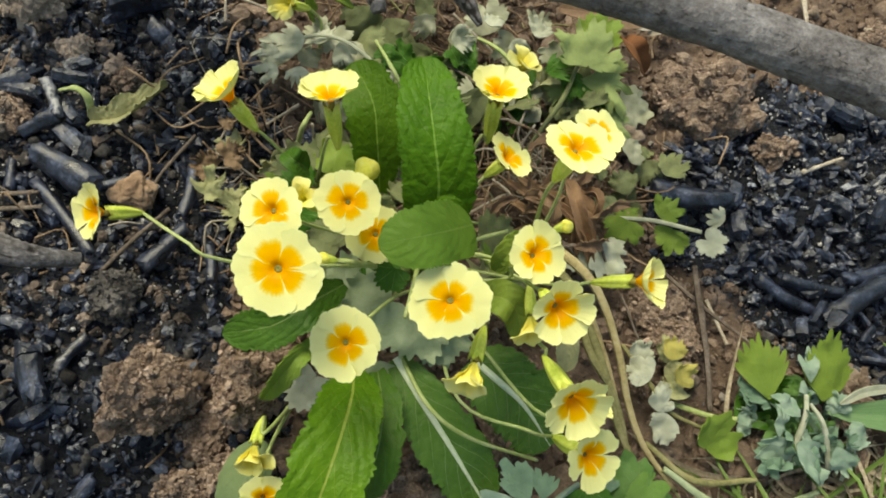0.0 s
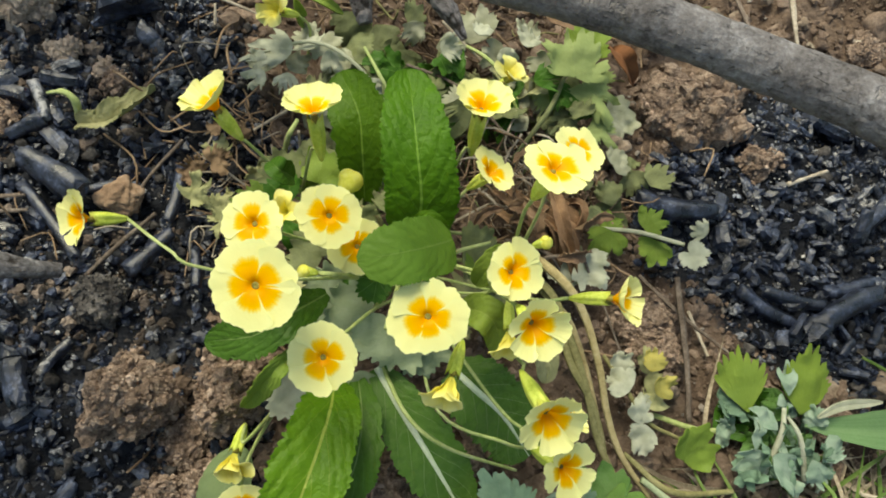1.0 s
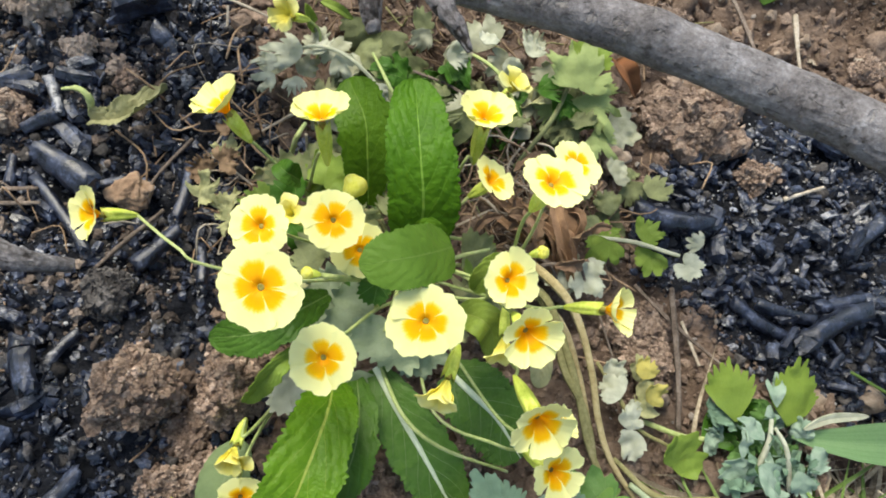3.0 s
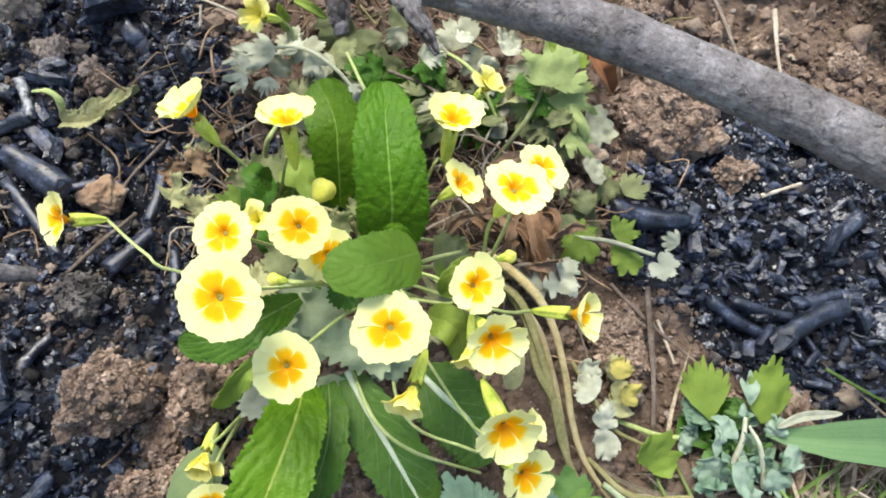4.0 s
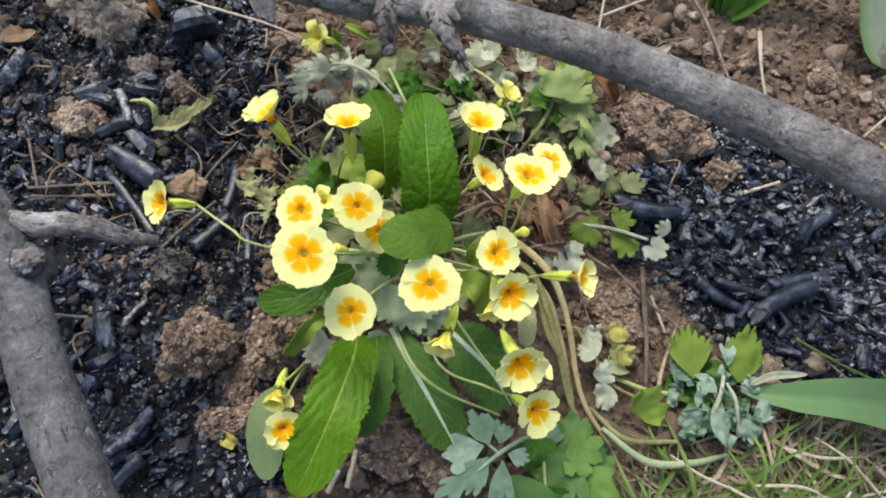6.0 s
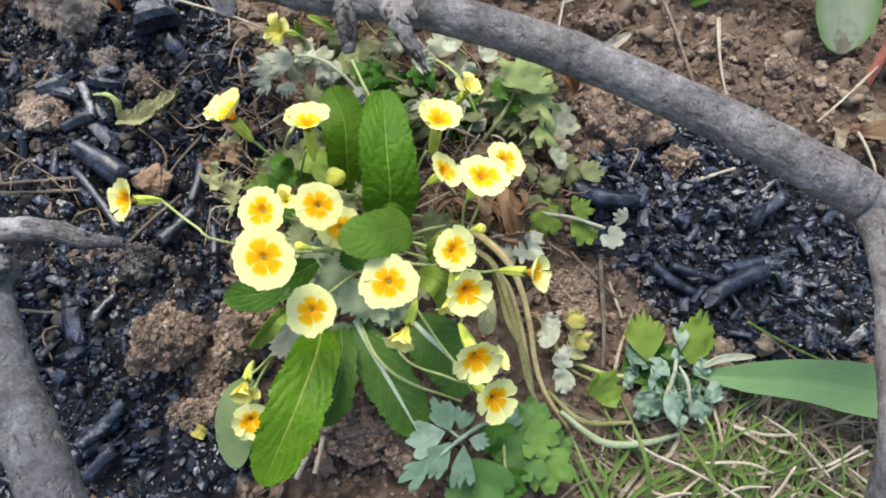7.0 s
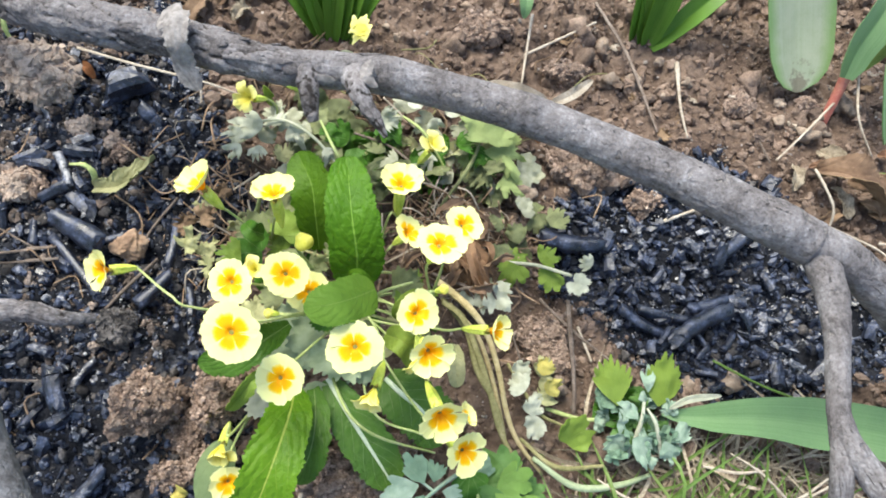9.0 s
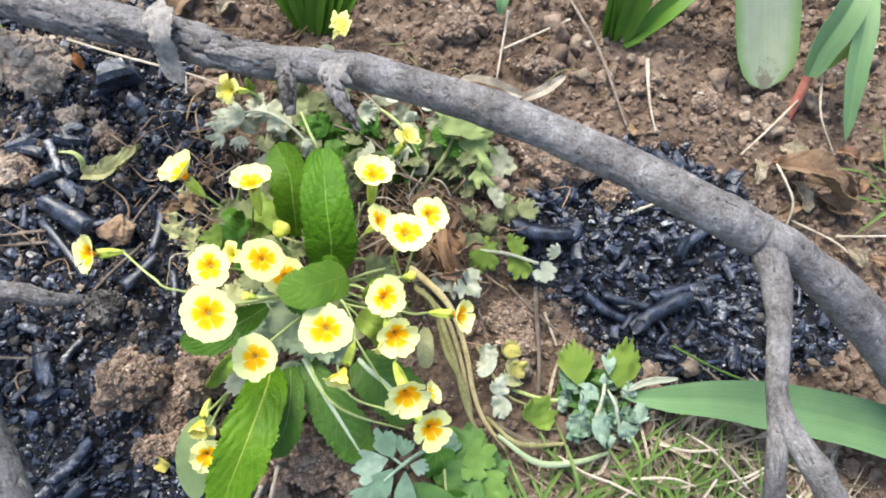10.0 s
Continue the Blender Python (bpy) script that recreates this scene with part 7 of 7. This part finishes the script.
# lobed plants below the primrose
plant("lobed_plant", (0.0500, -0.0700, 0.0), "blue-green deeply cut plant beside the primrose leaves")
leaf_stalk([(0.0780, -0.0560, 0.0260), (0.0660, -0.0620, 0.0380), (0.0540, -0.0700, 0.0440), (0.0420, -0.0800, 0.0420)], [0.0014, 0.0015, 0.0013, 0.0009], FELT_BLUE)
leaf_stalk([(0.0540, -0.0700, 0.0440), (0.0460, -0.0640, 0.0440), (0.0380, -0.0590, 0.0420)], [0.0010, 0.0009, 0.0007], FELT_BLUE)
for k, (at_k, size_k, dir_k, wide_k) in enumerate([((0.0440, -0.0590, 0.0460), 0.0162, (-0.5, 0.8), 0.9), ((0.0550, -0.0590, 0.0450), 0.0132, (0.2, 0.9), 0.9), ((0.0350, -0.0690, 0.0450), 0.0228, (-0.95, -0.3), 0.85), ((0.0420, -0.0800, 0.0440), 0.0228, (-0.6, -0.8), 0.75), ((0.0560, -0.0840, 0.0440), 0.0240, (0.0, -1.0), 0.6), ((0.0640, -0.0710, 0.0440), 0.0110, (0.9, -0.2), 0.9), ((0.0300, -0.0880, 0.0400), 0.0192, (-0.8, -0.6), 0.7)]):
    lobed_leaf(at_k, size_k, (*dir_k, 0), (BLUEGREEN, FELT_BLUE)[k % 3 == 2], "blue-green deeply cut leaflet", 11.0 + 1.7 * k, normal=(0.0, -0.25, 1), lobes=(3, 5)[k % 2], depth=0.28, curl=0.05, cup=0.05, longer=1.25, fine=0.03, crumple=0.10, span=wide_k, ragged=0.12)
plant("lobed_plant", (0.0950, -0.0720, 0.0), "low plant with soft green rounded lobed leaves by the grass")
for k, (at_k, size_k, dir_k, mat_k) in enumerate([((0.0810, -0.0660, 0.0320), 0.018, (0.1, -0.9), LEAF_DARK), ((0.1000, -0.0560, 0.0320), 0.021, (-0.6, 0.6), LOBED), ((0.1080, -0.0660, 0.0330), 0.022, (0.7, -0.3), FRESH), ((0.0960, -0.0800, 0.0320), 0.023, (-0.5, -0.6), LOBED), ((0.1120, -0.0840, 0.0280), 0.022, (0.3, -0.8), FRESH), ((0.0740, -0.0920, 0.0300), 0.024, (-0.3, -0.9), LOBED), ((0.0860, -0.0960, 0.0260), 0.022, (0.3, -0.9), LEAF_DARK), ((0.0880, -0.0560, 0.0300), 0.012, (-0.2, 0.9), BLUEGREEN), ((0.1220, -0.0700, 0.0240), 0.018, (0.9, 0.2), LOBED), ((0.0620, -0.0980, 0.0240), 0.020, (-0.7, -0.7), LOBED)]):
    lobed_leaf(at_k, size_k, (*dir_k, 0), mat_k, "soft green rounded lobed leaf", 91.0 + 1.3 * k, normal=(WL.uniform(-0.3, 0.3), WL.uniform(-0.45, 0.0), 1), lobes=5, depth=0.28, fine=0.03, span=1.5, crumple=0.2, longer=1.1, curl=0.2)
leaf_stalk([(0.0870, -0.0500, 0.0200), (0.0850, -0.0680, 0.0280), (0.0870, -0.0900, 0.0240)], [0.0010, 0.0011, 0.0009], STALK)
leaf_stalk([(0.1080, -0.0520, 0.0200), (0.1050, -0.0700, 0.0260), (0.1120, -0.0900, 0.0200)], [0.0010, 0.0011, 0.0009], STALK)
PLANT[0] = None

# the dead curled leaf and a green sprig on the ash
solid("curled_leaf", blade([(-0.1870, 0.1470, 0.0120), (-0.1710, 0.1440, 0.0200), (-0.1580, 0.1510, 0.0220), (-0.1470, 0.1710, 0.0160)], 0.0135, profile_blunt, fold=0.9, teeth=0.16, wave=0.16, quilt=0.0028, side=4.0, nu=120, nv=31, seed=2.0, twist=45), FADED, "curled faded yellow-green leaf on the ash", "leaf")
twig([(-0.2040, 0.1610, 0.0200), (-0.1910, 0.1560, 0.0300), (-0.1850, 0.1520, 0.0260), (-0.1880, 0.1500, 0.0120)], [0.0008, 0.0016, 0.0022, 0.0014], "curled green stalk beside a faded leaf", STALK)

# tulip leaves
def strap(points, width, label, name="tulip_leaf", mat=TULIP, **kw):
    kw = {**dict(profile=profile_strap, fold=0.25, nu=50, nv=17, thick=0.001), **kw}
    return solid(name, blade(points, width, **kw), mat, label, "tulip leaf", "tulip leaves")


strap([(0.5580, -0.0870, 0.0100), (0.4700, -0.0620, 0.0350), (0.3910, -0.0400, 0.0450), (0.3040, -0.0250, 0.0400), (0.2500, -0.0225, 0.0320), (0.2220, -0.0195, 0.0240)], 0.0391, "broad smooth green tulip leaf lying over the soil", fold=0.15)
strap([(0.2240, -0.0170, 0.0330), (0.2380, -0.0110, 0.0370), (0.2640, -0.0080, 0.0350)], 0.0055, "pale underside of a folded leaf on the soil", mat=FELT_PALE, profile=profile_round)
strap([(0.3690, 0.3990, 0.1000), (0.3790, 0.3510, 0.0700), (0.3900, 0.3130, 0.0400), (0.4000, 0.2720, 0.0120)], 0.0674, "broad grey-green tulip leaf lying against the soil", mat=TULIP_OLD, profile=lambda u: np.interp(u, [0, 0.3, 0.6, 0.8, 0.9, 0.96, 1], [0.75, 1, 1, 0.93, 0.76, 0.5, 0.08]))
shoot = thing("tulip_shoot", (0.4290, 0.2530, 0.0000), "young tulip shoot with green leaves and a red stem base", "tulip")
part("stem", tube([(0.4270, 0.2480, 0.0000), (0.4340, 0.2690, 0.0200), (0.4390, 0.2870, 0.0400)], [0.0038, 0.0046, 0.0052], 12, 30, 0.03), REDSTEM, shoot, "red stem base")
part("leaf", blade([(0.4310, 0.2740, 0.0350), (0.4350, 0.2910, 0.0550), (0.4470, 0.3130, 0.0800), (0.4630, 0.3480, 0.1000)], 0.0297, profile_strap, fold=0.5), TULIP, shoot)
part("leaf", blade([(0.4380, 0.2810, 0.0350), (0.4680, 0.3070, 0.0500), (0.5010, 0.3590, 0.0700)], 0.0211, profile_strap, fold=0.5), GRASS, shoot)
strap([(0.4870, 0.3810, 0.0800), (0.4710, 0.3110, 0.0700), (0.4640, 0.2640, 0.0500), (0.4710, 0.2200, 0.0150)], 0.0245, "narrow drooping green tulip leaf", fold=0.35)
for base_k, leaves_k in (
        ((0.2600, 0.3220), [((-0.006, 0.004), (-0.020, 0.040), 0.075, 0.021), ((0.002, 0.002), (-0.012, 0.062), 0.090, 0.024), ((0.006, 0.000), (0.012, 0.050), 0.085, 0.025), ((0.010, -0.004), (0.090, 0.050), 0.060, 0.021), ((0.004, 0.004), (0.034, 0.060), 0.080, 0.020)]),
        ((-0.0240, 0.3010), [((-0.004, 0.000), (-0.052, 0.030), 0.055, 0.014), ((0.000, 0.002), (-0.012, 0.040), 0.075, 0.016), ((0.004, -0.002), (0.006, 0.044), 0.080, 0.018), ((0.008, 0.000), (0.022, 0.040), 0.070, 0.016), ((0.012, 0.002), (0.036, 0.034), 0.070, 0.016), ((0.016, -0.002), (0.052, 0.030), 0.055, 0.013), ((-0.002, -0.002), (-0.030, 0.030), 0.060, 0.012)])):
    clump = thing("bulb_plant", (*base_k, 0.0), "clump of upright bright green bulb leaves growing from the soil", "bulb plant", "bulb plants")
    for (ox, oy), (tx, ty), rise_k, wide_k in leaves_k:
        root_k = np.array([base_k[0] + ox, base_k[1] + oy, 0.0])
        tip_k = np.array([base_k[0] + tx, base_k[1] + ty, rise_k])
        part("leaf", blade([root_k, root_k * 0.45 + tip_k * 0.55 + np.array([0, -0.004, 0.012]), tip_k], wide_k, profile_strap, fold=0.55, nu=50, nv=17, thick=0.001), BULB, clump)
for k, (q, s_k) in enumerate([((-0.0010, 0.2730, 0.0450), 0.013), ((0.0060, 0.2810, 0.0500), 0.011), ((-0.0030, 0.2650, 0.0350), 0.012)]):
    solid("faded_petal", lobed(q, (0.3 * k - 0.2, -0.4, 1), (0.4 - 0.5 * k, 0.8 - k, 0), s_k, 3, 0.3, 0.2, 0.4, k + 0.7, 0.06, crumple=0.25, longer=1.6, span=1.3), (PETAL_PLAIN, PETAL_PLAIN, FELT)[k], ("pale yellow withered petal beside bulb leaves", "pale yellow withered petal beside bulb leaves", "pale green withered leaf tip")[k], "petal")
strap([(-0.0640, 0.2200, 0.0200), (-0.0650, 0.2130, 0.0450), (-0.0680, 0.2150, 0.0550)], 0.0081, "green leaf beside a withered bloom", "bulb_leaf", LIME, fold=0.3)
strap([(-0.0600, 0.2310, 0.0400), (-0.0500, 0.2270, 0.0400), (-0.0400, 0.2280, 0.0300)], 0.0062, "green leaf beside a withered bloom", "bulb_leaf", LIME, fold=0.3)
strap([(0.1420, 0.3520, 0.0500), (0.1420, 0.3240, 0.0400), (0.1420, 0.3150, 0.0300)], 0.0129, "pale green leaf tip over the soil", "bulb_leaf", TULIP, fold=0.3)

# grass
def blades(count, lo, hi, length, width, mat, name, label, lean=(0.0, 0.0), height_range=(0.1, 0.55)):
    vs, fs, uvs, n = [], [], [], 0
    for _ in range(count):
        x, y = rng.uniform(lo[0], hi[0]), rng.uniform(lo[1], hi[1])
        a, l = rng.uniform(0, 2 * np.pi), rng.uniform(*length)
        d = np.array([np.cos(a) + lean[0], np.sin(a) + lean[1], 0])
        d = d / np.linalg.norm(d) * l
        rise = l * rng.uniform(*height_range)
        p = np.array([x, y, ground_z(x, y)])
        side = rng.normal(size=2) * 0.15 * l
        pts = [p, p + d * 0.4 + np.array([side[0], side[1], rise]), p + d + np.array([0, 0, rise * rng.uniform(0.1, 1.2)])]
        v, f, uv = blade(pts, rng.uniform(*width), lambda u: np.interp(u, [0, 0.2, 0.6, 1], [0.7, 1, 0.8, 0.05]), nu=9, nv=3, fold=0.4, thick=0.0002)
        vs.append(v), uvs.append(uv), fs.extend([[q + n for q in r] for r in f])
        n += len(v)
    return solid(name, (np.concatenate(vs), fs, np.concatenate(uvs)), mat, label, "grass", kind="stuff")


GA, GB, GC = (0.1490, -0.0980, 0.0000), (0.3950, -0.0540, 0.0000), (0.3300, -0.0880, 0.0000)
blades(70, (GA[0], GA[1] - 0.045), (GC[0], GC[1] + 0.004), (0.04, 0.10), (0.0016, 0.004), GRASS, "green_grass", "tuft of fresh green grass blades", (0.5, 0.9), (0.05, 0.35))
blades(400, (GA[0] + 0.02, GA[1] - 0.03), (GB[0], GB[1] + 0.012), (0.025, 0.09), (0.0011, 0.0036), HAY, "dry_grass", "dry straw-coloured grass blades on the soil", (0.2, 0.2), (0.02, 0.2))
blades(80, (GA[0], GA[1] - 0.03), (GB[0], GB[1] + 0.004), (0.012, 0.035), (0.0010, 0.0022), GRASS, "green_grass", "short fresh grass blades between dry straw", (0.1, 0.3), (0.1, 0.6))
blades(17, (0.185, -0.120), (0.285, -0.062), (0.05, 0.105), (0.0018, 0.0034), GRASS, "green_grass", "long fresh green grass blades leaning over dry straw", (2.4, 1.6), (0.12, 0.35))
blades(70, (-0.07, 0.11), (0.11, 0.20), (0.02, 0.05), (0.0008, 0.002), OLIVE, "green_strands", "fine olive green strands behind the primrose", (0, 0), (0.02, 0.4))
SG = random.Random(29)
for k in range(16):
    x_k, y_k, a_k, l_k = SG.uniform(0.17, 0.36), SG.uniform(-0.115, -0.055), SG.uniform(-0.9, 0.9), SG.uniform(0.035, 0.085)
    a_k += math.pi * SG.randrange(2)
    d_k = np.array([math.cos(a_k), math.sin(a_k), 0.0]) * l_k
    p_k = np.array([x_k, y_k, 0.012 + SG.uniform(0, 0.010)])
    twig([p_k - d_k / 2, p_k + np.array([SG.uniform(-0.004, 0.004), SG.uniform(-0.006, 0.006), SG.uniform(0.002, 0.008)]), p_k + d_k / 2], [0.0013, 0.0015, 0.0008], "bleached dry straw lying by the grass", STRAW)
RG = (0.5090, 0.1710, 0.0000)
blades(14, (RG[0] - 0.01, RG[1] - 0.02), (RG[0] + 0.02, RG[1] + 0.02), (0.03, 0.06), (0.002, 0.004), GRASS, "green_grass", "small tuft of green grass blades", (-0.6, 0.3))
solid("dry_leaf", blade([(0.3980, 0.1900, 0.0140), (0.4130, 0.1780, 0.0300), (0.4330, 0.1640, 0.0280), (0.4560, 0.1480, 0.0120)], 0.0300, profile_round, fold=0.9, wave=0.14, quilt=0.003, side=4.0, teeth=0.10, nu=110, nv=31, thick=0.0007, seed=4.0, twist=60), DRY, "crumpled brown dead leaf on the soil", "dry leaf")
solid("dry_leaf", blade([(0.4280, 0.1820, 0.0120), (0.4480, 0.1760, 0.0220), (0.4680, 0.1640, 0.0120)], 0.0190, profile_round, fold=0.7, wave=0.12, quilt=0.002, side=4.0, teeth=0.12, nu=110, nv=31, thick=0.0007, seed=7.0, twist=-50), DRY, "crumpled brown dead leaf on the soil", "dry leaf")
twig([(-0.2550, 0.2990, 0.0160), (-0.2650, 0.2910, 0.0240), (-0.2690, 0.2780, 0.0220), (-0.2620, 0.2640, 0.0100)], [0.0020, 0.0024, 0.0020, 0.0012], "curled pale green stem end on the ash", STALK)
solid("rust_leaf", blade([(-0.2120, 0.2520, 0.0100), (-0.2060, 0.2470, 0.0160), (-0.2010, 0.2420, 0.0100)], 0.0080, profile_round, fold=0.6, wave=0.06, seed=6.0), RUST, "curled rust-orange scrap of leaf on the ash", "dry leaf")
LT = random.Random(41)
for k in range(26):
    x_k, y_k = (LT.uniform(-0.17, -0.07), LT.uniform(0.305, 0.36)) if k < 9 else (LT.uniform(0.375, 0.52), LT.uniform(0.085, 0.215))
    a_k, l_k = LT.uniform(0, 6.28), LT.uniform(0.008, 0.017)
    d_k, z_k = np.array([math.cos(a_k), math.sin(a_k), LT.uniform(-0.2, 0.2)]) * l_k, ground_z(x_k, y_k) + 0.006
    solid("dry_leaf", blade([np.array((x_k, y_k, z_k)) - d_k, np.array((x_k, y_k, z_k + LT.uniform(0.002, 0.007))), np.array((x_k, y_k, z_k)) + d_k], l_k * LT.uniform(0.7, 1.2), profile_round, nu=60, nv=17, fold=LT.uniform(0.2, 0.9), wave=0.13, quilt=0.002, side=3.0, teeth=0.14, thick=0.0006, seed=k * 1.9, twist=LT.uniform(-50, 50)), (DRY, DRY, DEAD, HAY)[k % 4], "curled brown dead leaf in the litter", "dry leaf", "leaf litter")
FR = random.Random(17)
FA, FB = (0.1120, 0.2140, 0.0000), (0.5640, 0.3890, 0.0000)
for k in range(44):
    x_k, y_k, a_k = FR.uniform(FA[0], FB[0]), FR.uniform(FA[1], FB[1]), FR.uniform(0, 6.28)
    solid("leaf_fragment", lobed((x_k, y_k, ground_z(x_k, y_k) + 0.004), (FR.uniform(-0.6, 0.6), FR.uniform(-0.6, 0.6), 1), (math.cos(a_k), math.sin(a_k), 0), FR.uniform(0.003, 0.009), 3, 0.3, FR.uniform(0, 0.6), FR.uniform(0, 0.6), k * 1.3, 0.03, crumple=0.5, ragged=0.5, longer=FR.uniform(0.8, 2.0)), (DRY, STRAW, DRY)[k % 3], "torn dry tan leaf fragment on the soil", "dry leaf", "leaf litter")
solid("dry_leaf", blade([(0.1070, 0.2530, 0.0200), (0.1320, 0.2440, 0.0260), (0.1620, 0.2420, 0.0160)], 0.0137, profile_round, fold=0.4, wave=0.06, seed=8.0), STRAW, "pale tan dry leaf beside the branch", "dry leaf")
solid("dry_leaf", blade([(0.1600, 0.2390, 0.0140), (0.1800, 0.2470, 0.0200), (0.2040, 0.2680, 0.0140)], 0.0099, profile_round, fold=0.4, wave=0.06, seed=7.0), STRAW, "pale tan dry leaf beside the branch", "dry leaf")
solid("dry_leaf", blade([(-0.3060, 0.2090, 0.0120), (-0.2880, 0.2070, 0.0200), (-0.2840, 0.2170, 0.0120)], 0.0131, profile_round, fold=0.3, wave=0.06, seed=5.0), DRY, "pale tan dead leaf on the ash", "dry leaf")
